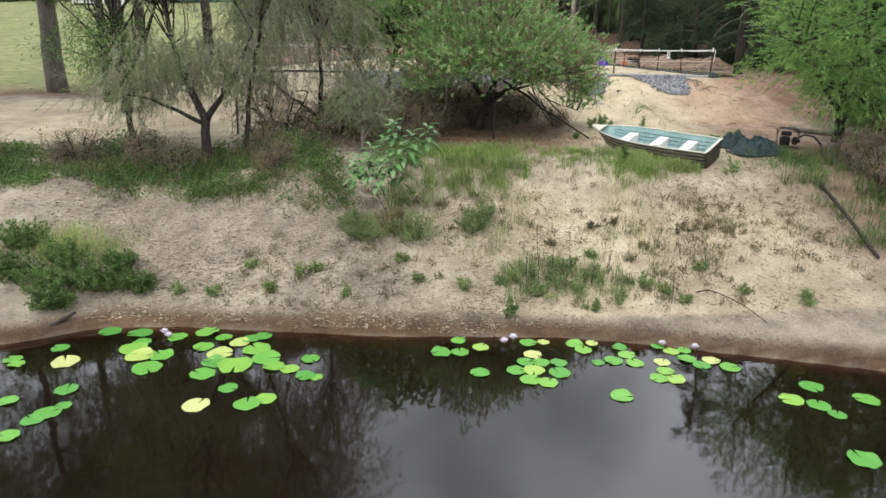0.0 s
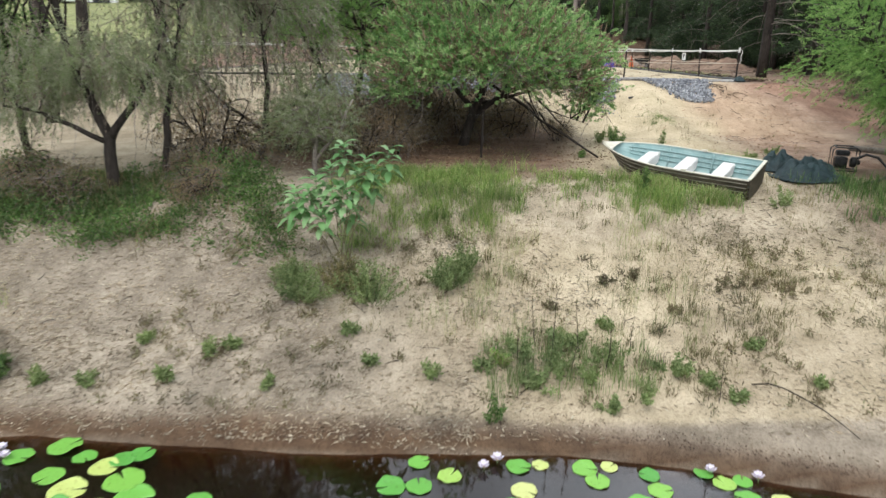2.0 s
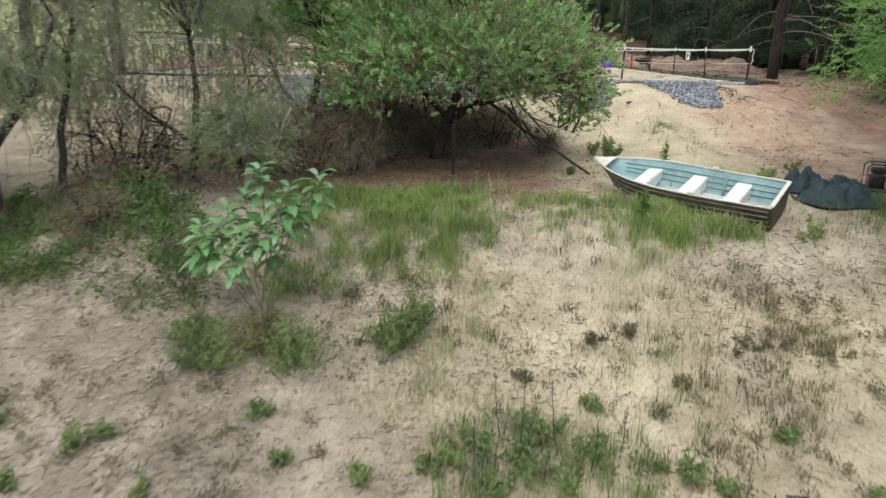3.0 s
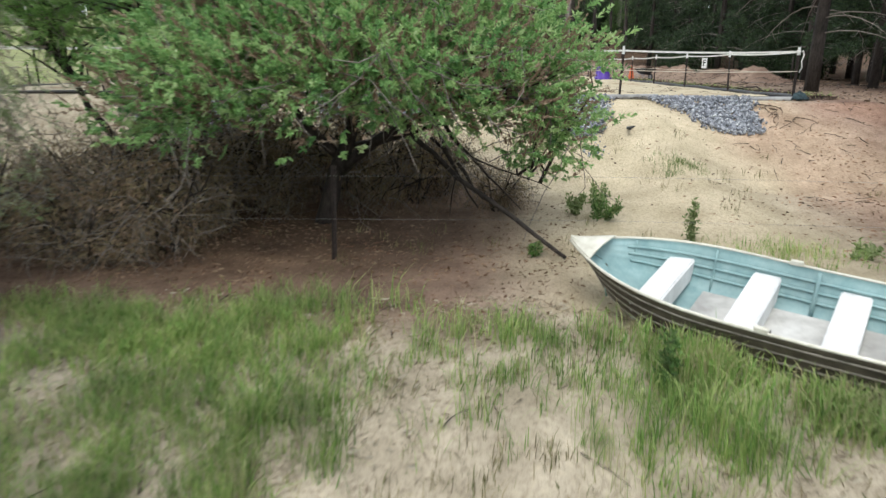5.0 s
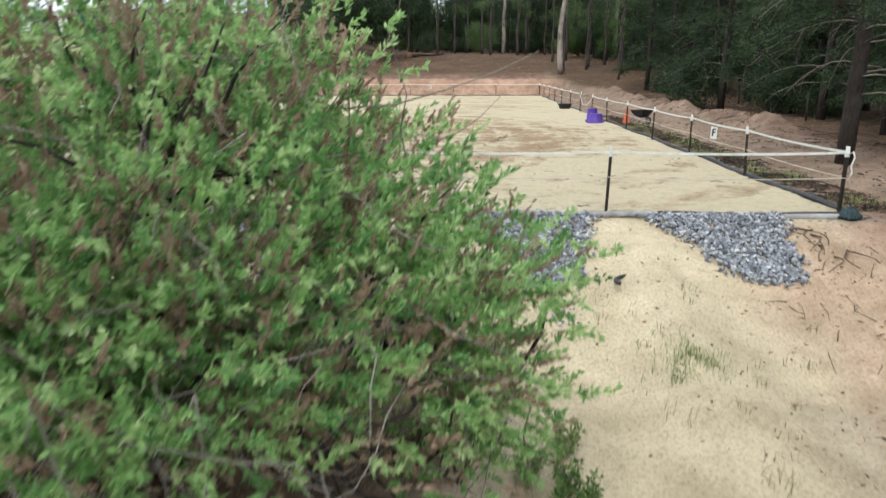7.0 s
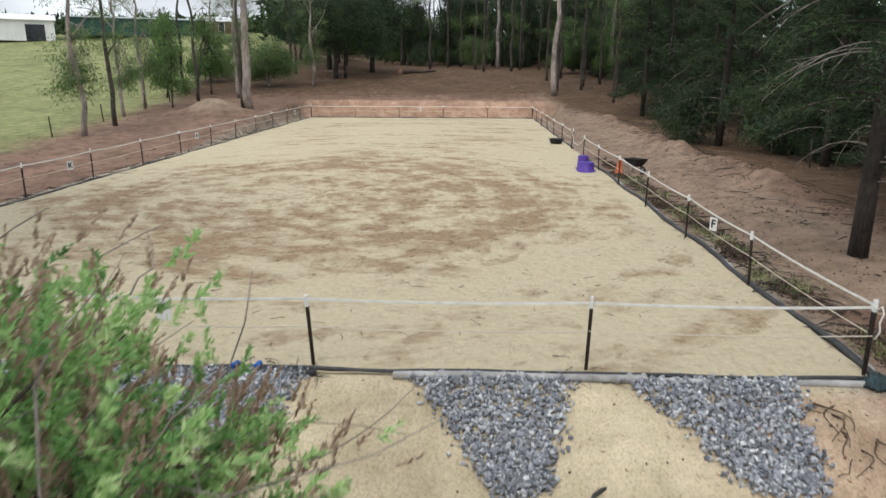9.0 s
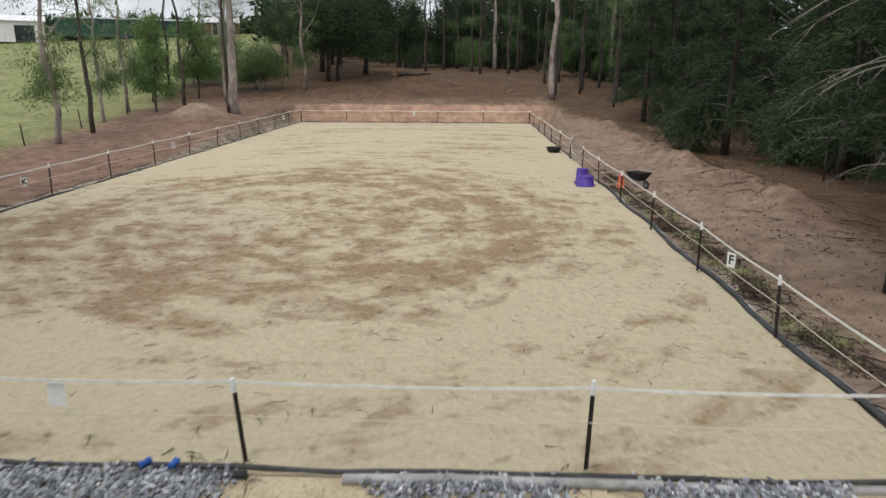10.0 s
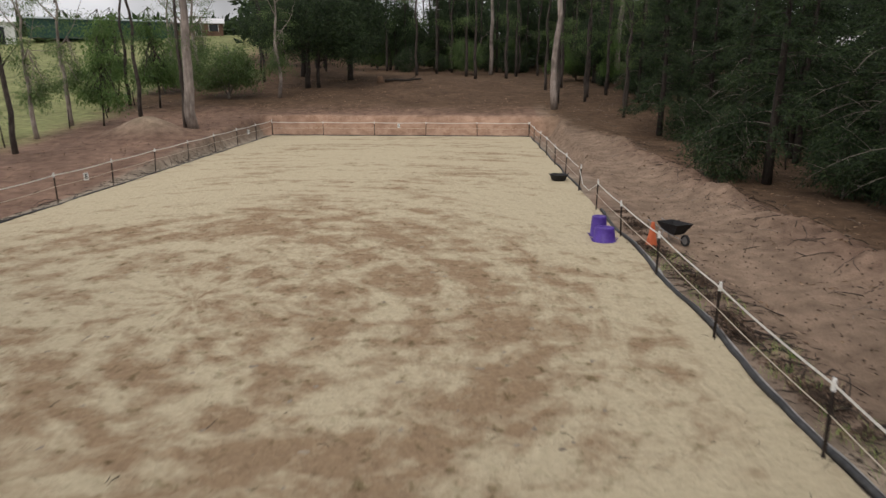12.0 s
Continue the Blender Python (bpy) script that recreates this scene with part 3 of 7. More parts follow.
def in_blobs(blobs, n, rng, shell=0.55):
    """Points in a union of ellipsoids (x, y, z, rx, ry, rz, share), more of them near the skin."""
    w = np.array([b[6] for b in blobs], float)
    pick = rng.choice(len(blobs), n, p=w / w.sum())
    u = rng.normal(0, 1, (n, 3))
    u /= np.linalg.norm(u, axis=1, keepdims=True)
    r = shell + (1 - shell) * rng.uniform(0, 1, n) ** 0.6
    r *= np.where(rng.uniform(0, 1, n) < 0.2, rng.uniform(0.2, 0.8, n), 1.0)
    r *= 1 + 0.2 * np.sin(u[:, 0] * 5 + u[:, 2] * 4 + 1.7 * pick) + 0.14 * np.sin(u[:, 1] * 9 + u[:, 2] * 6 + pick)
    B = np.array([b[:6] for b in blobs], float)[pick]
    return B[:, :3] + u * r[:, None] * B[:, 3:6]


def tree(name, at, stems, blobs, clusters, leaves, leaf, mats, seed, label, group="", category="tree", spread=0.35, droop=0.2, limb_r=0.035, extra=None, twigs=0, twig_drop=0.5, limbs=None, sprigs=None):
    """sprigs: (per bough, leaves on each, length, upward pull) for leaves set along shoots. stems: list of paths [(x, y, z, r), ...]; blobs in the tree's own metres. mats: bark, leaf. extra: (material, share) of other leaves."""
    rng = np.random.RandomState(seed)
    root = thing(name, at, label, category, group)
    paths = []
    for st in stems:
        fine = []
        for (x0, y0, z0, r0), (x1, y1, z1, r1) in zip(st, st[1:]):
            seg = bent((x0, y0, z0), (x1, y1, z1), r0, r1, rng, 4, 0.03)
            fine += seg if not fine else seg[1:]
        paths.append(fine)
    trunk_pts = np.array([p for st in paths for p, r in st[len(st) // 3:]])
    C = in_blobs(blobs, clusters, rng)
    for c in C[:limbs or clusters]:
        d = np.linalg.norm(trunk_pts - c, axis=1) + 0.8 * np.maximum(trunk_pts[:, 2] - c[2], 0)
        j = rng.choice(np.argsort(d)[:4])
        ln = np.linalg.norm(c - trunk_pts[j])
        paths.append(bent(trunk_pts[j], c, limb_r * min(1.0, 0.4 + 0.2 * ln), 0.006, rng, 5, 0.07, 0.06))
    part_mesh("trunk", mesh_from("trunk", *tubes(paths, 7), mats[0], flat=False), root)
    if twigs:
        tp = []
        for c in C[rng.choice(len(C), twigs)]:
            e = c + rng.normal(0, 0.5, 3) + np.array([0, 0, -twig_drop])
            tp.append(bent(c, e, 0.008, 0.003, rng, 4, 0.09))
        part_mesh("brushwood", mesh_from("brushwood", *tubes(tp, 4), BARK_GREY, flat=False), root, "bare grey twigs", kind="stuff")
    if sprigs:
        per, each, ln, up = sprigs
        k = clusters * per
        bough = np.repeat(C, per, 0)
        off = rng.normal(0, spread, (k, 3)) * np.array([1, 1, 0.7])
        out = bough - C.mean(0) + np.array([0, 0, 0.5])
        out /= np.maximum(np.linalg.norm(out, axis=1, keepdims=True), 1e-6)
        sear = np.repeat(np.where(rng.uniform(0, 1, clusters) < 0.6 * extra[1], 0.85, 0.5 * extra[1]) if extra else np.zeros(clusters), per)
        seedy = rng.uniform(0, 1, k) < sear
        axis = 0.7 * out + 0.5 * off / spread + rng.normal(0, 0.35, (k, 3)) + np.array([0, 0, up])
        axis[seedy] = axis[seedy] * 0.75 + np.array([0, 0, 0.5 if up > 0 else up])
        axis /= np.linalg.norm(axis, axis=1, keepdims=True)
        size = ln * rng.uniform(0.6, 1.3, k)
        t = rng.uniform(0.05, 1.0, (k, each))
        P = ((bough + off)[:, None] + axis[:, None] * (size[:, None] * t)[..., None]).reshape(-1, 3)
        lean = np.where(seedy, 0.45, 0.9)[:, None, None]
        D = (axis[:, None] * 0.75 + rng.normal(0, 0.6, (k, each, 3)) * lean).reshape(-1, 3)
        small = np.where(seedy, 0.72, 1.0)
        L = (leaf[0] * small[:, None] * rng.uniform(0.65, 1.25, (k, each)) * (1.15 - 0.5 * t)).ravel()
        V, F = leaf_geo(P, D, L, np.repeat(leaf[1] * small, each), rng)
        tint = np.clip(np.repeat(rng.uniform(0, 0.45, clusters), per) + rng.uniform(0.0, 0.3, k), 0, 0.75)
        lk = np.repeat(seedy, each)
        me = mesh_from("crown", V, F, [mats[1], extra[0] if extra else mats[1]], np.concatenate([lk, lk]).astype(np.int32))
        me.attributes.new("tint", 'FLOAT', 'POINT').data.foreach_set("value", np.repeat(tint, each * 4).astype(np.float32))
        part_mesh("crown", me, root)
        return root
    n = clusters * leaves
    own = np.repeat(C, leaves, 0)
    off = rng.normal(0, spread, (n, 3)) * np.array([1, 1, 0.75])
    P = own + off
    D = off / spread * 0.6 + rng.normal(0, 0.6, (n, 3)) + np.array([0, 0, -droop * 3])
    L = leaf[0] * rng.uniform(0.6, 1.3, n)
    if droop > 0.6:
        P[:, 2] += 0.25 - np.abs(rng.normal(0, 0.38, n))
    V, F = leaf_geo(P, D, L, leaf[1] * rng.uniform(0.7, 1.3, n), rng)
    idx, ms = None, [mats[1]]
    if extra:
        cl = rng.uniform(0, 1, clusters) < extra[1]
        lk = np.repeat(cl, leaves) & (rng.uniform(0, 1, n) < 0.8)
        idx, ms = np.concatenate([lk, lk]).astype(np.int32), [mats[1], extra[0]]
    part_mesh("crown", mesh_from("crown", V, F, ms, idx), root)
    return root


STEEL_DARK = rough_mat("black_star_picket", (0.012, 0.010, 0.009), (0.05, 0.035, 0.028), 25, 0.65, stain=0.3, bump=0.2)
WHITE_PLASTIC = rough_mat("white_plastic", (0.68, 0.68, 0.66), (0.8, 0.8, 0.78), 12, 0.45, stain=0.12, bump=0.05)
TAPE_WHITE = rough_mat("woven_white_tape", (0.66, 0.65, 0.6), (0.8, 0.79, 0.74), 60, 0.7, stain=0.15, bump=0.2)
LETTER_BLACK = rough_mat("black_letter_paint", (0.01, 0.01, 0.01), (0.03, 0.03, 0.03), 20, 0.5, bump=0.05)
PIPE_BLACK = rough_mat("black_poly_pipe", (0.018, 0.018, 0.02), (0.06, 0.06, 0.06), 9, 0.5, stain=0.3, bump=0.1)
PIPE_GREY = rough_mat("dusty_grey_pipe", (0.26, 0.25, 0.24), (0.48, 0.47, 0.45), 5, 0.6, stain=0.45, bump=0.15)
STRING = rough_mat("poly_wire", (0.5, 0.44, 0.34), (0.66, 0.6, 0.5), 40, 0.7, stain=0.1, bump=0.0)

# ---- arena fence ----
POST_H, STEP = 1.12, LEN / 13


def post_meshes():
    """A Y-section steel picket and its white insulating cap."""
    bm = bmesh.new()
    for a in (90, 210, 330):
        box_bm(0.030, 0.007, 1.02, (0.014 * math.cos(radians(a)), 0.014 * math.sin(radians(a)), 0.49), 0, (0, 0, a), bm)
    me = bpy.data.meshes.new("post")
    bm.to_mesh(me)
    bm.free()
    me.materials.append(STEEL_DARK)
    bm = bmesh.new()
    bmesh.ops.create_cone(bm, cap_ends=True, segments=8, radius1=0.034, radius2=0.026, depth=0.17, matrix=pose(0, 0, 1.06))
    box_bm(0.02, 0.075, 0.05, (0, 0, 1.05), 0.006, (0, 0, 0), bm)
    cap = bpy.data.meshes.new("cap")
    bm.to_mesh(cap)
    bm.free()
    cap.materials.append(WHITE_PLASTIC)
    return me, cap


POST_ME, CAP_ME = post_meshes()


def ribbon(pts, h, t, mat, name, parent, label=""):
    """A thin flat tape that sags between its posts."""
    bm = bmesh.new()
    rows = []
    for p, q in zip(pts, pts[1:]):
        for k in range(7):
            u = k / 6
            v = Vector(p).lerp(Vector(q), u)
            v.z -= 0.035 * 4 * u * (1 - u)
            if not (rows and k == 0):
                rows.append(v)
    d = (Vector(pts[-1]) - Vector(pts[0])).normalized()
    s = Vector((-d.y, d.x, 0)) * t
    ring = [[bm.verts.new(v + o) for o in (Vector((0, 0, h)) + s, Vector((0, 0, h)) - s, Vector((0, 0, -h)) - s, Vector((0, 0, -h)) + s)] for v in rows]
    for a, b in zip(ring, ring[1:]):
        for k in range(4):
            bm.faces.new((a[k], a[(k + 1) % 4], b[(k + 1) % 4], b[k]))
    bm.faces.new(ring[0][::-1])
    bm.faces.new(ring[-1])
    return part(name, bm, mat, parent, label)


def fence(posts, label, breaks=(), lift=0.0, leans=None):
    """posts: (x, y) in order; breaks: indices of bays with no tape; leans: sideways tilt of some posts, by index."""
    rng = np.random.RandomState(int(posts[0][0] * 7 + posts[-1][1]))
    root = thing("tape_fence", (0, 0, 0), label, "fence", "arena fence")
    tops = []
    for x, y in posts:
        h = max(0.0, tz(x, y)) + lift
        lx, ly = rng.normal(0, 1.5, 2)
        ly = (leans or {}).get(posts.index((x, y)), ly)
        p = part_mesh("post", POST_ME, root)
        p.matrix_basis = pose(x, y, h, lx, ly, rng.uniform(0, 120))
        c = part_mesh("cap", CAP_ME, p, "white insulator cap")
        tops.append((x + 1.05 * math.sin(radians(ly)), y - 1.05 * math.sin(radians(lx)), h + 1.05))
    run = []
    for i, t in enumerate(tops):
        run.append(t)
        if i in breaks or i == len(tops) - 1:
            if len(run) > 1:
                ribbon(run, 0.019, 0.003, TAPE_WHITE, "tape", root, "white electric fence tape")
                low = [((a[0]), a[1], a[2] - 0.42) for a in run]
                ribbon(low, 0.0075, 0.004, STRING, "poly_wire", root, "thin pale lower strand")
            run = []
    return root


fence([(x, 0.0) for x in (0.0, 4.1, 8.15, 12.2, 16.12, 20.0)], "black steel pickets with white tape along the arena's pond end", leans={3: -6.5, 4: 1.0})
fence([(-0.06, STEP * i) for i in range(14)], "black steel pickets with white tape along the arena's meadow side", lift=0.1)
fence([(WID, STEP * i) for i in range(14)], "black steel pickets with white tape and an open gateway", breaks=(6,))
fence([(WID * i / 5, LEN) for i in range(6)], "black steel pickets with white tape before the cut bank")

# ---- dinghy ----
HULL_OUT = rough_mat("weathered_olive_hull", (0.05, 0.042, 0.03), (0.13, 0.11, 0.08), 5, 0.6, 0.2, stain=0.45, bump=0.15, stretch=(1, 1, 3))
HULL_WORN = rough_mat("worn_bare_aluminium", (0.16, 0.145, 0.115), (0.34, 0.31, 0.25), 9, 0.5, 0.35, stain=0.45, bump=0.15)
HULL_IN = rough_mat("pale_teal_paint", (0.22, 0.36, 0.36), (0.36, 0.50, 0.49), 6, 0.5, stain=0.3, bump=0.1)
CREAM = rough_mat("chalky_cream_paint", (0.62, 0.58, 0.47), (0.78, 0.75, 0.64), 8, 0.6, stain=0.25, bump=0.1)
SEAT_WHITE = rough_mat("dusty_white_bench", (0.66, 0.65, 0.63), (0.82, 0.81, 0.79), 7, 0.6, stain=0.2, bump=0.1)
FLOOR_PALE = rough_mat("dried_pale_mud", (0.42, 0.4, 0.37), (0.62, 0.6, 0.56), 5, 0.9, stain=0.35, bump=0.2)
BOAT_L = 3.42


def hull_half(u):
    """Half beam, sheer and keel height at u from transom (0) to stem (1)."""
    b = 0.77 * (1 - 0.08 * (1 - u) ** 2) * (1 - max(0.0, (u - 0.42) / 0.58) ** 2.7)
    sheer = 0.52 + 0.16 * max(0, u - 0.25) ** 1.6
    keel = 0.44 * max(0.0, (u - 0.5) / 0.5) ** 2.0
    return max(b, 0.012), sheer, keel


def rake(u, k):
    """How far the stem is cut back below the gunwale."""
    return 0.4 * (1 - min(1.0, max(0.0, k))) * max(0.0, (u - 0.68) / 0.32) ** 2


def hull_grid(inset, laps):
    """One skin of the hull, from gunwale over keel to gunwale; laps presses the strakes."""
    n, m, V = 40, 30, []
    for i in range(n + 1):
        u = i / n
        b, sh, ke = hull_half(u)
        b = max(b - inset, 0.006)
        ke += inset
        sh -= inset * 0.15
        for j in range(-m, m + 1):
            s = abs(j) / m
            flare = min(1.0, s / 0.52)
            if s < 0.52:
                y, z = b * 0.80 * flare, ke + (sh - ke) * 0.13 * flare ** 1.5
            else:
                k = (s - 0.52) / 0.48
                y, z = b * (0.80 + 0.20 * k ** 0.8), ke + (sh - ke) * (0.13 + 0.87 * k)
            if s > 0.56 and laps:
                y += 0.016 * abs(math.sin((s - 0.56) / 0.44 * math.pi * 4)) * min(1.0, b * 3)
            V.append((u * BOAT_L - rake(u, (z - ke) / (sh - ke)), math.copysign(y, j) if j else 0.0, z))
    w = 2 * m + 1
    F = [(i * w + j, i * w + j + 1, (i + 1) * w + j + 1, (i + 1) * w + j) for i in range(n) for j in range(w - 1)]
    return V, F


def dinghy(at, turn, pitch, roll):
    root = thing("dinghy", label="old aluminium dinghy with olive hull, teal inside and white benches, aground", category="boat")
    root.matrix_basis = pose(*at, roll, pitch, turn)
    V, F = hull_grid(0.0, True)
    part_mesh("hull", mesh_from("hull", V, F, HULL_OUT, flat=False), root, "weathered olive pressed-aluminium hull")
    V, F = hull_grid(0.022, True)
    part_mesh("lining", mesh_from("lining", V, [f[::-1] for f in F], HULL_IN, flat=False), root, "pale teal painted inside")
    for side in (-1, 1):
        path = []
        for i in range(41):
            b, sh, ke = hull_half(i / 40)
            path.append(((i / 40 * BOAT_L, side * b, sh), 0.016))
        tube_part("gunwale", path and [path], CREAM, root, "cream gunwale rail", 8)
    b, sh, ke = hull_half(0)
    bm = bmesh.new()
    prof = [(-b, sh + 0.01), (-b * 0.8, 0.07), (0, 0.0), (b * 0.8, 0.07), (b, sh + 0.01), (b * 0.45, sh - 0.05), (-b * 0.45, sh - 0.05)]
    ring0 = [bm.verts.new((-0.02, y, z)) for y, z in prof]
    ring1 = [bm.verts.new((0.03, y, z)) for y, z in prof]
    bm.faces.new(ring0)
    bm.faces.new(ring1[::-1])
    for k in range(len(prof)):
        bm.faces.new((ring0[k], ring1[k], ring1[(k + 1) % len(prof)], ring0[(k + 1) % len(prof)]))
    bmesh.ops.recalc_face_normals(bm, faces=bm.faces)
    part("transom", bm, HULL_OUT, root, "dark olive transom")
    part("transom_cap", box_bm(0.07, 2 * b * 0.96, 0.03, (0.005, 0, sh + 0.012), 0.008), CREAM, root, "cream transom cap")
    for u, d in ((0.175, 0.27), (0.41, 0.27), (0.66, 0.26)):
        b, sh, ke = hull_half(u)
        b2 = hull_half(u + d / BOAT_L)[0]
        ke = min(ke, 0.03)
        bm = box_bm(d, 1, 0.24, (u * BOAT_L + d / 2, 0, ke + 0.25), 0.0)
        for vert in bm.verts:
            bb = b if vert.co.x < u * BOAT_L + d / 2 else b2
            wide = bb - 0.035 if vert.co.z > ke + 0.2 else bb * 0.82
            vert.co.y = math.copysign(wide, vert.co.y)
        bmesh.ops.bevel(bm, geom=list(bm.edges), offset=0.015, segments=2, affect='EDGES')
        part("bench", bm, SEAT_WHITE, root, "dusty white bench seat")
    bm = bmesh.new()
    rows = []
    for i in range(9):
        u = 0.89 + 0.11 * i / 8
        b, sh, ke = hull_half(u)
        rows.append([bm.verts.new((u * BOAT_L, y * b, sh + 0.012 + 0.03 * (1 - y * y))) for y in (-1, -0.5, 0, 0.5, 1)])
    for a, c in zip(rows, rows[1:]):
        for k in range(4):
            bm.faces.new((a[k], c[k], c[k + 1], a[k + 1]))
    ext = bmesh.ops.extrude_face_region(bm, geom=list(bm.faces))
    for vert in [g for g in ext["geom"] if isinstance(g, bmesh.types.BMVert)]:
        vert.co.z += 0.016
    bmesh.ops.recalc_face_normals(bm, faces=bm.faces)
    part("foredeck", bm, CREAM, root, "cream foredeck at the bow")
    for u in (0.315, 0.60, 0.83):
        for side in (-1, 1):
            b, sh, ke = hull_half(u)
            path = [((u * BOAT_L, side * (b * (0.80 + 0.2 * k) - 0.03), ke + (sh - ke) * (0.15 + 0.8 * k)), 0.022 if u < 0.4 else 0.012) for k in (0, 0.35, 0.7, 1.0)]
            tube_part("rib", [path], HULL_IN, root, "teal stiffening rib", 6)
    for side in (-1, 1):
        b, sh, ke = hull_half(0.38)
        part("rowlock", box_bm(0.12, 0.05, 0.05, (0.38 * BOAT_L, side * (b - 0.01), sh + 0.02), 0.012), CREAM, root, "cream rowlock block")
    for side in (-1, 1):
        for k in (0.3, 0.52, 0.74):
            path = []
            for u in np.linspace(0.02, 0.86, 22):
                b, sh, ke = hull_half(u)
                path.append((np.array((u * BOAT_L - rake(u, 0.13 + 0.87 * k), side * (b * (0.80 + 0.20 * k ** 0.8) - 0.024), ke + (sh - ke) * (0.13 + 0.87 * k))), 0.013))
            tube_part("inner_ridge", [path], HULL_IN, root, "pressed teal ridge inside the hull", 6)
    keel = [((u * BOAT_L - rake(u, 0.0), 0, hull_half(u)[2] - 0.012), 0.02) for u in np.linspace(0.02, 1, 24)]
    tube_part("keel", [keel], HULL_OUT, root, "", 6)
    for side in (-1, 1):
        for k in (0.16, 0.38, 0.6, 0.82):
            path = []
            for u in np.linspace(0.01, 0.985, 30):
                b, sh, ke = hull_half(u)
                path.append((np.array((u * BOAT_L - rake(u, 0.13 + 0.87 * k), side * (b * (0.80 + 0.20 * k ** 0.8) + 0.012 * min(1.0, 3 * b)), ke + (sh - ke) * (0.13 + 0.87 * k))), 0.011))
            tube_part("strake", [path], HULL_WORN, root, "worn bare-metal strake ridge", 6)
    part("floor_sand", box_bm(2.0, 0.98, 0.012, (1.1, 0, 0.115), 0.004), FLOOR_PALE, root, "dust and dry mud on the floor")
    rng = np.random.RandomState(5)
    L = in_blobs([(0.0, 0, 0, 0.08, 0.06, 0.03, 1)], 40, rng, 0.1) + np.array([1.35, 0.12, 0.13])
    V, F = leaf_geo(L, rng.normal(0, 1, (40, 3)), 0.09, 0.03, rng)
    part_mesh("debris", mesh_from("debris", V, F, BARK_DARK), root, "dark leaf litter in the bilge")
    return root


stem, stern = Vector((13.93, -8.53, -1.08)), Vector((16.78, -10.42, -1.32))
bow_dir = stem - stern
turn = math.degrees(math.atan2(bow_dir.y, bow_dir.x))
dinghy((stern.x, stern.y, -1.89), turn, -2.8, -9.5)

# ---- trees by the pond ----
tree("shrubby_tree", (10.6, -6.1, -1.62), [[(0, 0, 0, 0.15), (0.25, 0, 0.9, 0.12), (0.7, -0.1, 2.2, 0.08), (0.9, 0.1, 3.6, 0.03)], [(0.25, 0, 0.8, 0.09), (1.6, -0.2, 1.7, 0.06), (2.6, -0.3, 1.9, 0.03)], [(0.3, 0, 1.0, 0.08), (-0.7, -0.3, 2.2, 0.05), (-1.3, -0.4, 2.6, 0.02)], [(0.5, 0, 1.2, 0.055), (1.8, -0.2, 1.55, 0.035), (2.3, -0.4, 1.0, 0.02), (2.9, -0.5, 0.4, 0.006)], [(1.7, -0.2, 1.5, 0.022), (2.0, -0.35, 0.9, 0.014), (1.9, -0.4, 0.25, 0.005)], [(2.2, -0.35, 1.1, 0.016), (2.7, -0.3, 0.9, 0.01), (3.3, -0.5, 0.7, 0.004)]],
     [(0.45, 0.15, 3.55, 2.0, 2.1, 1.3, 5), (1.0, 0.9, 3.8, 0.95, 0.9, 0.7, 0.6), (0.3, -2.0, 2.25, 1.9, 0.7, 0.65, 1.3), (-0.9, -1.9, 2.15, 1.0, 0.7, 0.6, 0.6), (1.8, -1.4, 2.3, 1.0, 0.8, 0.6, 0.7), (2.6, -0.2, 2.4, 1.1, 1.2, 0.9, 2.2), (-0.9, -0.3, 2.65, 1.1, 1.2, 0.9, 1.1), (-1.6, -0.8, 1.95, 0.9, 0.9, 0.55, 0.5), (0.9, -1.2, 2.7, 1.6, 0.9, 0.5, 1.1), (2.0, 0.8, 3.1, 0.9, 0.9, 0.7, 1.0), (1.9, -0.3, 1.95, 1.1, 0.8, 0.35, 0.4), (0.5, -1.5, 2.55, 1.8, 0.6, 0.45, 0.9), (-1.9, -0.4, 2.5, 0.8, 0.9, 0.7, 0.4), (3.2, -0.5, 1.5, 0.5, 0.6, 0.7, 0.4)], 930, 0, (0.082, 0.03), (BARK_DARK, LEAF_SPRIG), 3,
     "spreading dark-stemmed shrubby tree with green shoots and brown seed plumes", "pondside trees", spread=0.21, extra=(SEED_HEAD, 0.44), twigs=620, twig_drop=0.15, limbs=200, sprigs=(11, 22, 0.22, 0.3))
tree("weeping_tree", (3.75, -11.6, tz(3.75, -11.6) - 0.05), [[(0, 0, 0, 0.13), (0.03, 0, 1.1, 0.11), (-0.5, 0.1, 2.2, 0.07), (-1.0, 0.1, 5.0, 0.03)], [(0.03, 0, 1.05, 0.09), (0.6, 0.1, 1.8, 0.06), (1.3, 0.2, 3.2, 0.03)], [(0, 0, 1.0, 0.06), (-1.2, -0.2, 1.6, 0.035), (-1.8, -0.3, 1.7, 0.02)]],
     [(-0.6, 0, 2.6, 1.6, 1.4, 0.75, 3), (-1.6, -0.2, 2.0, 1.0, 1.0, 0.7, 1.2), (0.9, 0.1, 2.5, 0.8, 0.9, 0.7, 0.9), (-0.8, 0.3, 5.4, 2.6, 2.0, 1.3, 5), (-1.4, 0.3, 7.2, 1.9, 1.6, 1.0, 3)], 500, 0, (0.10, 0.014), (BARK_DARK, LEAF_WEEP), 11,
     "multi-stemmed weeping tree with dark trunk and fine grey-green foliage", "pondside trees", spread=0.24, extra=(LEAF_SEAR, 0.25), twigs=200, twig_drop=0.7, limbs=60, limb_r=0.02, sprigs=(9, 24, 0.42, -0.75))
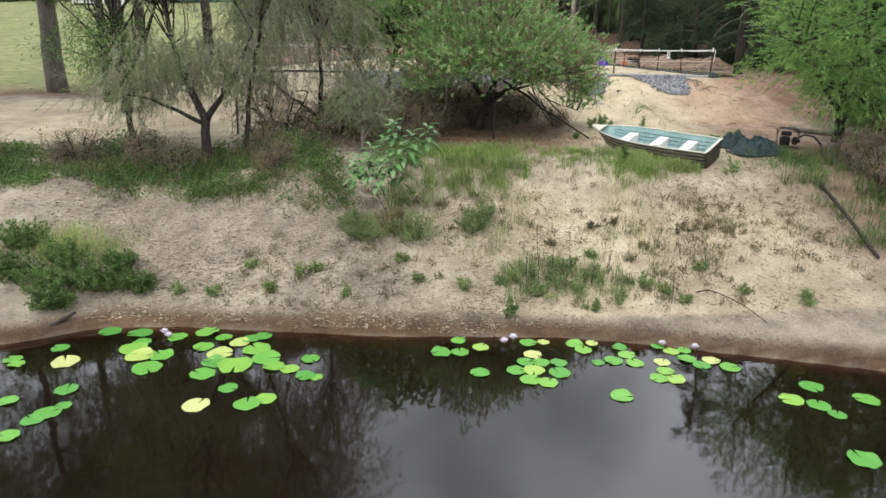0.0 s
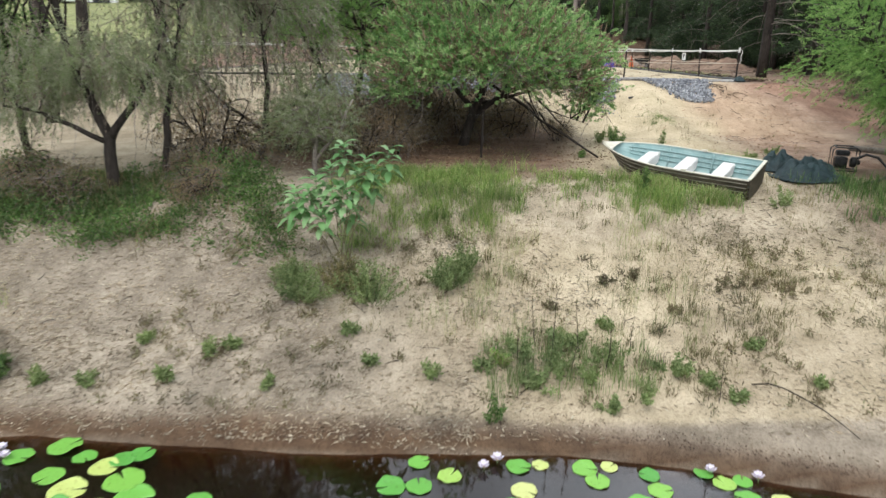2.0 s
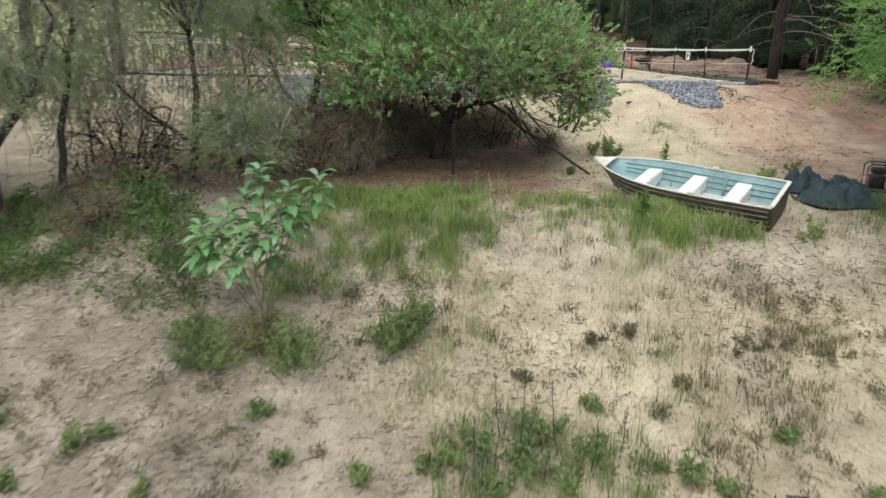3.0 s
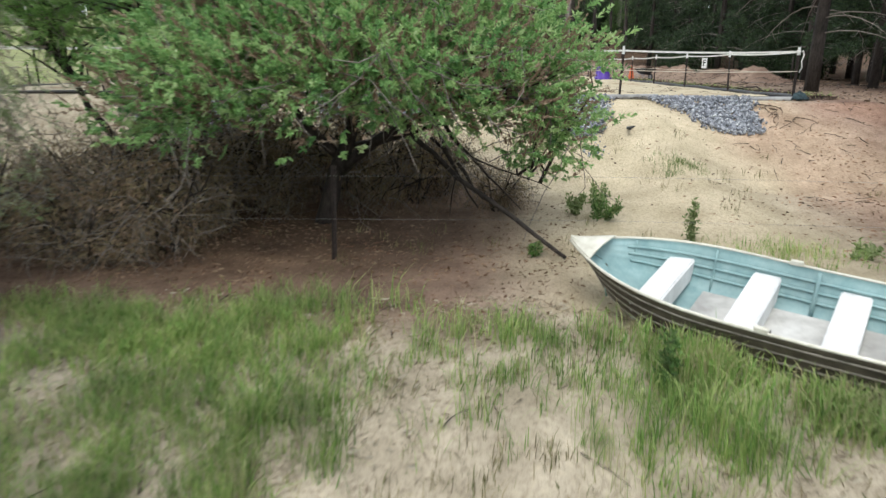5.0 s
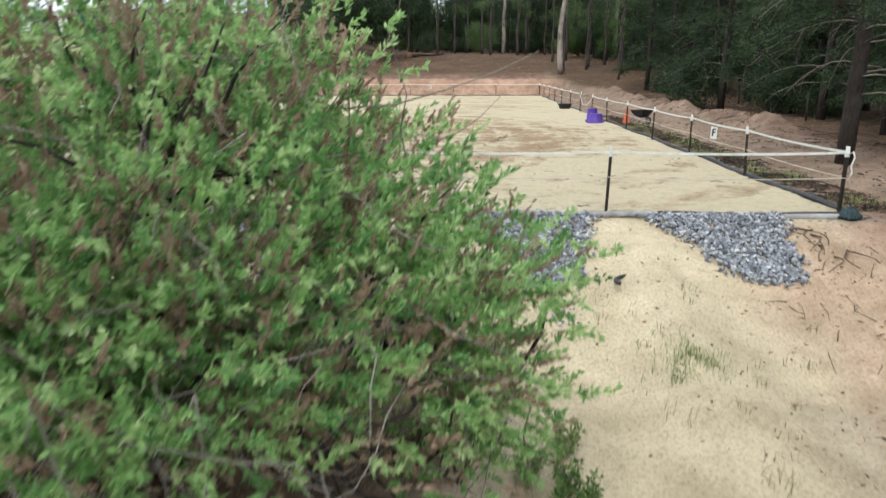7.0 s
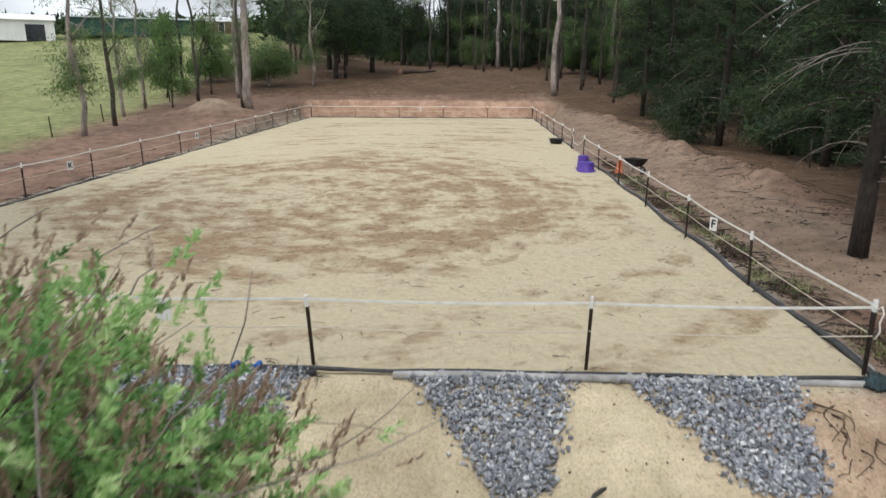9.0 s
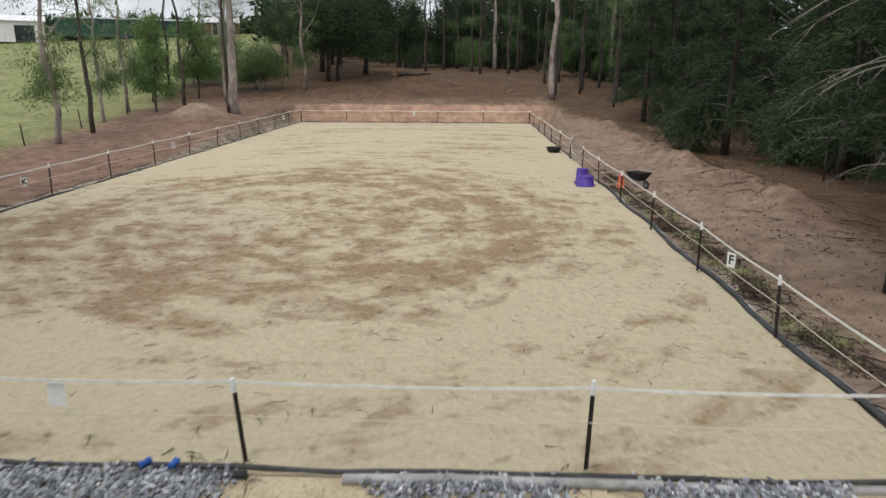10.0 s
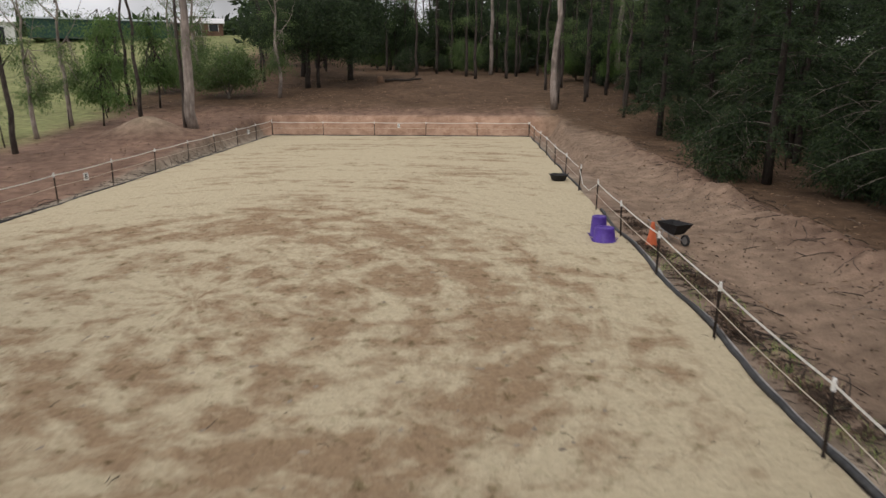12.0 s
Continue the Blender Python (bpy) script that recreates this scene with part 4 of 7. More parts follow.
tree("weeping_tree", (4.6, -11.1, tz(4.6, -11.1) - 0.05), [[(0, 0, 0, 0.075), (0.1, 0, 1.3, 0.06), (0.5, 0.1, 3.0, 0.04), (0.7, 0.2, 4.4, 0.02)]],
     [(0.6, 0.1, 3.4, 1.1, 1.1, 1.3, 2), (0.8, 0.2, 5.8, 2.0, 1.6, 1.3, 4), (0.5, 0.3, 7.4, 1.6, 1.4, 0.9, 2)], 300, 0, (0.10, 0.014), (BARK_DARK, LEAF_WEEP), 12,
     "slender leaning dark-stemmed tree with thin grey foliage", "pondside trees", spread=0.26, extra=(LEAF_SEAR, 0.5), twigs=150, twig_drop=0.9, limbs=45, limb_r=0.02, sprigs=(9, 24, 0.45, -0.9))
tree("weeping_tree", (5.9, -9.0, tz(5.9, -9.0) - 0.05), [[(0, 0, 0, 0.09), (0.2, 0, 1.0, 0.07), (0.2, 0.1, 2.4, 0.05), (0.1, 0.1, 3.8, 0.02)], [(0.2, 0, 0.9, 0.06), (1.1, 0, 1.5, 0.04), (1.8, 0.1, 1.9, 0.02)], [(0.1, 0, 0.7, 0.05), (-0.9, 0.1, 1.4, 0.03), (-1.4, 0.1, 1.9, 0.02)]],
     [(0.1, 0, 3.9, 1.7, 1.5, 1.7, 4), (1.3, 0, 2.0, 1.0, 1.0, 0.9, 1.4), (-0.2, 0, 6.2, 2.2, 1.6, 1.3, 3), (-1.5, 0, 1.9, 1.0, 0.9, 0.8, 1.0)], 400, 0, (0.10, 0.014), (BARK_DARK, LEAF_WEEP), 13,
     "grey weeping tree with many crooked bare-looking stems", "pondside trees", spread=0.26, extra=(LEAF_SEAR, 0.6), twigs=260, twig_drop=0.8, limbs=70, limb_r=0.022, sprigs=(9, 24, 0.45, -0.85))
tree("weeping_bush", (7.45, -10.3, tz(7.45, -10.3) - 0.05), [[(0, 0, 0, 0.06), (0.1, 0, 1.0, 0.04), (0.0, 0.1, 2.0, 0.02)], [(0.0, 0, 0.3, 0.04), (0.6, 0, 1.0, 0.03), (0.9, 0, 1.7, 0.015)]],
     [(0.1, 0, 1.35, 0.75, 0.7, 0.6, 3)], 60, 0, (0.09, 0.010), (BARK_GREY, LEAF_WEEP), 14,
     "pale grey-green weeping bush with thread-like leaves", "pondside trees", category="bush", spread=0.18, limbs=60, sprigs=(10, 26, 0.38, -0.6))
tree("pondside_tree", (7.35, -5.3, tz(7.35, -5.3) - 0.05), [[(0, 0, 0, 0.12), (0.2, 0, 1.2, 0.1), (0.5, 0.1, 2.5, 0.06), (0.6, 0.1, 4.5, 0.03)], [(0.1, 0, 0.4, 0.07), (-0.6, 0, 1.6, 0.05), (-1.1, 0.1, 3.1, 0.02)]],
     [(0.4, 0, 3.7, 2.0, 1.8, 1.3, 4), (-0.9, 0, 3.2, 1.3, 1.3, 0.8, 2)], 260, 0, (0.10, 0.016), (BARK_DARK, LEAF_FEATHER), 15,
     "dark forked tree with dense green crown above a rock chute", "pondside trees", spread=0.24, extra=(LEAF_SEAR, 0.12), twigs=120, limbs=100, sprigs=(10, 24, 0.26, 0.15))
tree("pondside_tree", (1.2, -10.2, tz(1.2, -10.2) - 0.05), [[(0, 0, 0, 0.09), (-0.1, 0, 1.4, 0.07), (-0.3, 0.1, 3.3, 0.02)]],
     [(-0.4, 0, 2.7, 1.2, 1.2, 0.8, 3), (-0.3, 0.4, 5.4, 2.4, 1.8, 0.9, 2)], 150, 70, (0.11, 0.025), (BARK_DARK, LEAF_FINE), 16,
     "small bushy green tree on the pond bank", "pondside trees", spread=0.24, limbs=60)
tree("wattle_tree", (20.2, -9.7, tz(20.2, -9.7) - 0.05), [[(0, 0, 0, 0.15), (0.1, 0, 1.3, 0.12), (0.4, 0.1, 3.0, 0.08), (0.5, 0.2, 5.4, 0.03)], [(0.1, 0, 1.1, 0.07), (-0.9, -0.2, 2.3, 0.05), (-1.6, -0.3, 3.2, 0.02)]],
     [(0.4, -0.1, 4.2, 2.6, 2.2, 1.8, 5), (-1.0, -0.4, 2.9, 1.6, 1.5, 1.0, 2), (1.3, -1.2, 1.7, 1.8, 1.2, 1.1, 1.1), (-0.4, -0.6, 1.7, 1.0, 0.9, 0.6, 0.5)], 430, 0, (0.065, 0.013), (BARK_DARK, LEAF_FEATHER), 17,
     "feathery bright green wattle overhanging the bank", "pondside trees", spread=0.27, twigs=70, limbs=120, sprigs=(12, 30, 0.3, -0.25))
copy_thing(bpy.data.objects["wattle_tree"], pose(22.9, -11.0, tz(22.9, -11.0) - 0.05, 0, 0, 140))

BRUSH = [tree("brush_bush", (5.1, -9.7, tz(5.1, -9.7) - 0.05), [[(0.1 * math.cos(a), 0.1 * math.sin(a), 0, 0.03), (0.45 * math.cos(a), 0.45 * math.sin(a), 0.8, 0.02), (0.8 * math.cos(a), 0.8 * math.sin(a), 1.4, 0.008)] for a in np.arange(0.3, 6.2, 1.05)],
              [(0, 0, 0.9, 1.1, 1.0, 0.75, 2), (0.7, 0.1, 0.5, 0.7, 0.7, 0.45, 1)], 90, 50, (0.10, 0.018), (BARK_DARK, LEAF_BRUSH), 18,
              "twiggy grey-brown brush below the pondside trees", "pondside brush", category="bush", spread=0.2, droop=0.5, extra=(LEAF_DRY, 0.35), twigs=170, twig_drop=0.2, limbs=70)]
for i, (x, y, sc) in enumerate(((8.2, -8.3, 0.6), (2.4, -12.0, 0.6), (6.2, -7.2, 0.9), (8.7, -5.2, 1.0), (4.9, -10.6, 0.6), (-2.2, -12.0, 0.7), (13.2, -5.4, 0.5), (9.6, -4.9, 0.9), (12.3, -4.6, 0.6), (8.9, -6.8, 0.6), (9.0, -4.4, 0.9), (9.6, -3.9, 0.8), (8.3, -7.2, 0.7), (9.3, -5.1, 0.8), (8.4, -6.2, 0.8), (9.7, -5.4, 0.6), (7.6, -6.6, 0.9), (8.0, -5.9, 0.9), (6.9, -6.5, 0.8), (0.6, -11.9, 0.6), (20.6, -11.4, 0.7), (21.6, -10.7, 1.0), (20.3, -10.7, 0.6), (22.4, -11.9, 1.0), (3.1, -12.3, 0.55), (5.6, -11.9, 0.5), (10.4, -4.6, 1.0), (11.2, -4.2, 1.0), (8.9, -7.6, 0.8), (7.9, -7.9, 0.8), (11.9, -5.0, 0.8))):
    copy_thing(BRUSH[0], pose(x, y, tz(x, y) - 0.05, 0, 0, 67 * i) @ Matrix.Scale(sc, 4))


# ---- woods ----
def conifer(name, at, h, seed, label, low=1.2, reach=3.0, needles=9000, dead=0, needle=0.24):
    rng = np.random.RandomState(seed)
    root = thing(name, at, label, "tree", "woodland trees")
    paths = [[((0.12 * math.sin(i * 0.7) * i / 8, 0.1 * math.sin(i + seed) * i / 8, -0.15 + h * i / 8), 0.21 * (1 - i / 8.3) + 0.012) for i in range(9)]]
    P, D = [], []
    count = 62
    for i in range(count):
        z = low + (h - low - 0.3) * (i / count) ** 1.15
        ln = reach * (1 - 0.75 * (z / h)) * rng.uniform(0.6, 1.15)
        a = rng.uniform(0, 6.283)
        d = np.array([math.cos(a), math.sin(a), 0])
        b = [(np.array([0, 0, z]) + d * ln * t + np.array([0, 0, ln * (0.22 * t - 0.42 * t * t)]) + rng.normal(0, 0.03, 3) * t, 0.032 * (1 - 0.85 * t)) for t in np.linspace(0, 1, 6)]
        paths.append(b)
        k = int(needles / count * (0.5 + ln / reach))
        t = rng.uniform(0.3, 1.05, k)
        q = np.array([p for p, r in b])
        pts = np.stack([np.interp(t, np.linspace(0, 1, 6), q[:, c]) for c in range(3)], 1)
        P.append(pts + rng.normal(0, 1, (k, 3)) * np.array([0.2, 0.2, 0.11]) * (0.5 + 0.5 * ln / reach))
        D.append(d * 0.7 + rng.normal(0, 0.6, (k, 3)) + np.array([0, 0, -0.35]))
    part_mesh("trunk", mesh_from("trunk", *tubes(paths, 6), BARK_DARK, flat=False), root)
    for i in range(dead):
        a, z, ln = rng.uniform(0, 6.283), rng.uniform(1.6, 6.5), rng.uniform(2.2, 4.4)
        d = np.array([math.cos(a), math.sin(a), 0])
        b = [(np.array([0, 0, z]) + d * ln * t + np.array([0, 0, ln * (0.25 * t - 0.6 * t * t)]), 0.022 * (1 - 0.8 * t)) for t in np.linspace(0, 1, 7)]
        side = [bent(b[k][0], b[k][0] + d * 0.5 + rng.normal(0, 0.35, 3) + np.array([0, 0, -0.2]), 0.008, 0.003, rng, 3, 0.05) for k in (2, 3, 4, 5)]
        tube_part("dead_branch", [b] + side, BARK_GREY, root, "bare grey dead branch", 5)
    P, D = np.concatenate(P), np.concatenate(D)
    V, F = leaf_geo(P, D, needle * rng.uniform(0.6, 1.3, len(P)), needle * 0.2, rng)
    part_mesh("crown", mesh_from("crown", V, F, LEAF_PINE), root)
    return root


def gum(name, at, h, r, seed, label, bare=0.5, clusters=70, wide=2.4, low_sprigs=0, bark=None):
    rng = np.random.RandomState(seed)
    lx, ly = rng.normal(0, 0.03 * h, 2)
    st = [[(0, 0, -0.15, r * 1.15), (lx * 0.2, ly * 0.2, h * 0.3, r * 0.85), (lx * 0.6, ly * 0.6, h * 0.6, r * 0.6), (lx, ly, h * 0.93, r * 0.15)]]
    for k in range(3):
        a, z = rng.uniform(0, 6.28), h * rng.uniform(bare, 0.75)
        f = z / h
        st.append([(lx * f, ly * f, z, r * 0.4), (lx * f + wide * 0.4 * math.cos(a), ly * f + wide * 0.4 * math.sin(a), z + h * 0.08, r * 0.25), (lx * f + wide * 0.8 * math.cos(a), ly * f + wide * 0.8 * math.sin(a), z + h * 0.17, r * 0.08)])
    blobs = [(lx, ly, h * (0.5 + bare / 2) + h * 0.06, wide, wide, h * (1 - bare) * 0.55, 4)]
    for k in range(low_sprigs):
        a = rng.uniform(0, 6.28)
        blobs.append((0.8 * math.cos(a), 0.8 * math.sin(a), h * rng.uniform(0.2, 0.45), 0.8, 0.8, 0.9, 0.5))
    return tree(name, at, st, blobs, clusters, 55, (0.2, 0.05), (bark or BARK_PALE, LEAF_GUM), seed, label, "woodland trees", spread=0.28, droop=0.45, limb_r=0.03, limbs=40)


BARK_GUMGREY = rough_mat("grey_brown_gum_bark", (0.09, 0.075, 0.065), (0.21, 0.18, 0.16), 8, 0.85, stain=0.4, bump=0.5, stretch=(1, 1, 0.25))
PINE_LABEL, GUM_LABEL = "dark pine-like woodland tree with drooping layered branches", "tall slender gum tree with pale bare trunk"
pines = [conifer("pine_tree", (23.6, 6.7, tz(23.6, 6.7)), 13, 31, "large dark pine with long drooping bare-tipped branches", 3.4, 3.6, 24000, 20, 0.16),
         conifer("pine_tree", (28.7, 30.3, tz(28.7, 30.3)), 14, 32, PINE_LABEL, 2.3, 3.5, 13000, 8),
         conifer("pine_tree", (28.3, 46.5, tz(28.3, 46.5)), 12, 33, PINE_LABEL, 1.9, 3.2, 11000, 6)]
gums = [gum("gum_tree", (22.4, 56.6, tz(22.4, 56.6)), 19, 0.28, 41, GUM_LABEL, 0.6, 70, 2.6),
        gum("gum_tree", (-9.4, 31.8, tz(-9.4, 31.8)), 13, 0.17, 42, "slender leaning gum tree with leafy sprigs", 0.4, 120, 2.3, 9),
        gum("gum_tree", (-9.6, 36.0, tz(-9.6, 36)), 15, 0.15, 43, "slender brown-barked gum tree", 0.55, 60, 2.4, 1, BARK_MID),
        gum("gum_tree", (-3.3, 45.2, tz(-3.3, 45.2)), 18, 0.33, 44, "stout pale gum tree beside a dirt mound", 0.5, 80, 3.0),
        gum("gum_tree", (-10.2, 5.0, tz(-10.2, 5)), 14, 0.46, 45, "thick grey-barked gum tree at the meadow's edge", 0.42, 120, 3.4, 2, BARK_GUMGREY)]
rng = np.random.RandomState(77)


def plant(src, x, y, s, sink=0.05):
    return copy_thing(src, pose(x, y, tz(x, y) - sink, 0, 0, rng.uniform(0, 360)) @ Matrix.Scale(s, 4))


for x, y, s in ((-4.0, 45.6, 0.95), (-11.5, 41, 0.8), (-12.5, 46.5, 0.9), (-10.2, 52, 1.0), (-7.5, 55, 0.9), (-14, 58, 1.0), (-11, 66, 1.0), (-6, 71, 0.9), (-16, 72, 0.9), (-16.5, 9, 0.8), (-2, 62, 0.9)):
    plant(gums[1 + int(rng.randint(0, 2))], x, y, s)
for x, y, s in ((32.4, 15.2, 0.9), (31, 9, 1.0), (33.2, 19.2, 0.9), (30.5, 22, 0.95), (31.5, 27, 1.0), (32.6, 36.0, 0.95), (34.5, 31, 1.0), (32.2, 42.5, 0.9), (33.5, 45, 1.05), (31.5, 51, 0.95), (35, 17, 1.1), (36, 25, 1.1), (37, 38, 1.1)) + (
                (27.5, 0.5, 0.95), (31, 2, 1.0), (26.2, -3.5, 0.8), (30, -6, 1.0), (36, 5, 1.1), (38, 12, 1.15), (40, 30, 1.2), (41, 45, 1.2), (35, 57, 1.0), (38, 52, 1.1), (42, 60, 1.2), (44, 20, 1.2), (34, -2, 1.1), (33, 64, 1.0), (40, 70, 1.1), (31.8, 18, 0.9), (34, 22, 1.0), (33.6, 12.5, 0.9), (35.5, 33.5, 1.0), (36.5, 44, 1.0), (34.2, 49, 0.9), (37.5, 20.5, 1.1), (39, 36, 1.1), (26.6, 8.6, 0.75), (36, 63, 1.0), (38.5, 76, 1.1), (32, 79, 0.9), (28.5, 90, 1.0)):
    plant(pines[1 + int(rng.randint(0, 2))], x, y, s)
for x, y, s in ((16, 76, 0.9), (26, 62.5, 0.8), (18, 85, 0.9), (24, 88, 0.9), (29.5, 71, 0.9), (28.3, 57, 0.85), (23.0, 59.5, 0.8), (24.5, 69, 0.9), (9, 83, 0.9), (13, 92, 1.0), (31, 74, 0.9), (28, 84, 0.9), (35, 80, 1.0), (22, 93, 1.0), (17, 101, 1.0), (4, 95, 0.9), (-3, 88, 0.9), (27, 103, 1.0), (36, 98, 1.0), (44, 88, 1.0), (-9, 80, 0.9)) + (
                (50, 75, 1.1), (47, 102, 1.0), (8, 112, 0.9), (20, 118, 1.0), (33, 116, 1.0), (0, 108, 0.8), (-13, 96, 0.8), (42, 122, 1.0), (55, 110, 1.0), (52, 60, 1.1), (50, 40, 1.2), (48, 28, 1.1), (28, 64, 0.8), (32, 88, 0.9), (27.4, 53.5, 0.7), (25.5, 60.5, 0.8), (22.7, 66.7, 0.9), (12.6, 97, 1.0), (9.1, 110, 1.0), (15, 81, 0.9), (19.5, 78, 0.95), (26.8, 67, 0.9), (30.6, 62, 0.9), (29.8, 78, 0.95), (33.5, 60, 0.9), (11.2, 88, 0.9), (6.5, 96, 0.9), (21, 84, 0.9), (25.5, 91, 0.9), (29.2, 95, 0.9), (33, 100, 1.0)):
    plant(gums[0] if rng.uniform() < 0.06 else gums[2], x, y, s * (1.0 if rng.uniform() < 0.5 else 1.2))
tallgum = gum("gum_tree", (-5.3, 0.6, tz(-5.3, 0.6)), 15, 0.17, 46, "leaning gum with a full crown behind the pondside trees", 0.4, 420, 4.2, 0, BARK_MID)
for x, y, sc in ((-4.2, 2.2, 1.3), (-1.6, 3.0, 1.25), (-8.5, -2.5, 1.2), (-13, -2, 1.2), (-2.2, -4.0, 1.1)):
    plant(tallgum, x, y, sc)
dark = tree("spreading_tree", (-0.6, 67.5, tz(-0.6, 67.5) - 0.05), [[(0, 0, 0, 0.3), (0.1, 0, 2.0, 0.24), (0.2, 0, 6.0, 0.1), (0.2, 0, 9.5, 0.04)], [(1.0, 0.3, 0, 0.2), (1.1, 0.3, 2.5, 0.16), (2.0, 0.3, 6.5, 0.05)]],
            [(0.6, 0, 6.4, 4.4, 3.5, 3.6, 5), (-3.0, 0, 4.6, 2.2, 2.0, 2.0, 1.5), (4.0, 0, 4.6, 2.2, 2.0, 2.2, 1.5)], 420, 60, (0.26, 0.09), (BARK_DARK, LEAF_PINE), 51,
            "broad dark-crowned tree shading bare dirt", "woodland trees", spread=0.45, limbs=80)
bushy = tree("bushy_tree", (-6.5, 61.5, tz(-6.5, 61.5) - 0.05), [[(0, 0, 0, 0.12), (0.1, 0, 1.0, 0.09), (0.3, 0, 4.2, 0.03)], [(0.0, 0, 0.2, 0.08), (-0.9, 0, 2.6, 0.04)], [(0.0, 0, 0.2, 0.08), (1.1, 0, 2.7, 0.04)]],
             [(0, 0, 3.0, 2.7, 2.2, 1.9, 5), (-1.6, 0, 1.7, 1.4, 1.3, 1.0, 1.5), (1.6, 0, 1.9, 1.4, 1.3, 1.0, 1.5)], 230, 60, (0.2, 0.075), (BARK_GREY, LEAF_GUM), 52,
             "bushy multi-stemmed tree with mid-green crown", "woodland trees", spread=0.36, limbs=70)
plant(dark, 2.6, 73.5, 1.15)
plant(dark, -3.5, 78, 1.2)
young = tree("young_gum", (-10.2, 46.5, tz(-10.2, 46.5) - 0.05), [[(0, 0, 0, 0.07), (0.1, 0, 2.5, 0.05), (0.2, 0.1, 6.0, 0.015)]],
             [(0.2, 0, 4.2, 1.2, 1.1, 1.9, 3), (-0.6, 0.2, 2.3, 0.9, 0.8, 0.8, 1.4), (0.8, -0.2, 1.9, 0.9, 0.8, 0.7, 1.2)], 70, 44, (0.26, 0.07), (BARK_MID, LEAF_YOUNG), 53,
             "young gum with loose light green hanging leaves", "woodland trees", spread=0.27, droop=0.5, limbs=50)
for x, y, s in ((-10.8, 56.8, 1.35), (-14.5, 55.2, 1.35), (-17.5, 63, 1.3), (25.2, 76, 0.9), (29, 68, 0.9)):
    plant(young, x, y, s)
plant(dark, 39, 84, 1.1)
for x, y, sc in ((31, 96, 1.2), (13, 104, 1.2), (5, 98, 1.0), (24, 108, 1.3), (-5, 92, 1.0), (36.5, 72, 0.9), (42, 98, 1.3), (-10, 90, 0.9), (33.5, 86, 1.0), (29, 75, 0.7)):
    plant(dark, x, y, sc)
shrub = tree("woodland_shrub", (27.5, 31.5, tz(27.5, 31.5) - 0.05), [[(0, 0, 0, 0.05), (0.2, 0, 1.0, 0.035), (0.5, 0.1, 2.6, 0.01)], [(0, 0, 0.1, 0.04), (-0.6, 0.2, 1.2, 0.025), (-1.1, 0.3, 2.2, 0.01)], [(0, 0, 0.1, 0.04), (0.2, -0.7, 1.1, 0.025), (0.3, -1.2, 1.7, 0.01)]],
             [(0, 0, 1.6, 1.7, 1.6, 1.1, 4), (0.5, 0.2, 2.7, 1.0, 1.0, 0.7, 1.2), (-0.6, -0.6, 0.8, 1.1, 1.0, 0.6, 1)], 150, 60, (0.2, 0.05), (BARK_GREY, LEAF_PINE), 54,
             "dark scrubby undergrowth shrub at the woodland edge", "woodland trees", category="bush", spread=0.34, droop=0.3, limbs=90)
sr = np.random.RandomState(55)
for k in range(13):
    y = 6 + 64 * k / 12 + sr.uniform(-1.5, 1.5)
    plant(shrub, 29.6 - 0.03 * (y - 10) + abs(sr.normal(0, 4.0)) + (2.0 if y < 12 else 0.0), y, sr.uniform(0.4, 1.1))
for k in range(12):
    plant(shrub, sr.uniform(6, 36), sr.uniform(86, 112), sr.uniform(0.6, 1.1))
for x, y, s in ((29.2, 14.6, 0.75), (32.3, 24.6, 0.9), (34.0, 27.5, 0.8), (33.0, 37.5, 0.9), (31.8, 47.5, 0.85), (34.5, 41.5, 1.0), (36.8, 29.5, 1.0), (33.2, 56, 0.9), (30.0, 60, 0.8), (36, 68, 1.0), (33.5, 15.5, 0.9), (38.5, 24, 1.1), (40, 49, 1.1), (43, 38, 1.2), (41.5, 17, 1.1), (26, 96, 1.0), (19, 93, 0.9), (11, 96, 0.9), (15, 106, 1.1), (30, 108, 1.1), (38, 103, 1.1), (6, 101, 0.9), (35, 91, 1.0), (23.5, 99, 0.9)):
    plant(pines[1 + int(sr.randint(0, 2))], x, y, s)
for x, y, s in ((15, 86, 0.9), (20, 97, 1.0), (27.5, 79, 0.8), (24, 108, 1.1), (2, 100, 1.0), (33.5, 69, 0.9), (38, 91, 1.1), (10, 104, 1.0), (25.5, 0.0, 0.6), (23.2, -6.0, 0.7), (45, 96, 1.2), (-6, 101, 0.9), (-13.5, 64, 0.8), (44, 52, 1.3), (46, 36, 1.3), (42, 8, 1.3), (40, -4, 1.2)):
    plant(bushy, x, y, s)
for x, y, s in ((-2, -52, 1.0), (6, -54, 1.1), (15, -53, 0.9), (22, -55, 1.1), (30, -52, 1.0), (-12, -50, 1.0), (38, -48, 1.0), (-20, -36, 1.0), (-26, -22, 1.0), (46, -36, 1.0), (50, -20, 1.1), (-24, -8, 1.0)):
    plant(dark, x, y, s * 0.9)

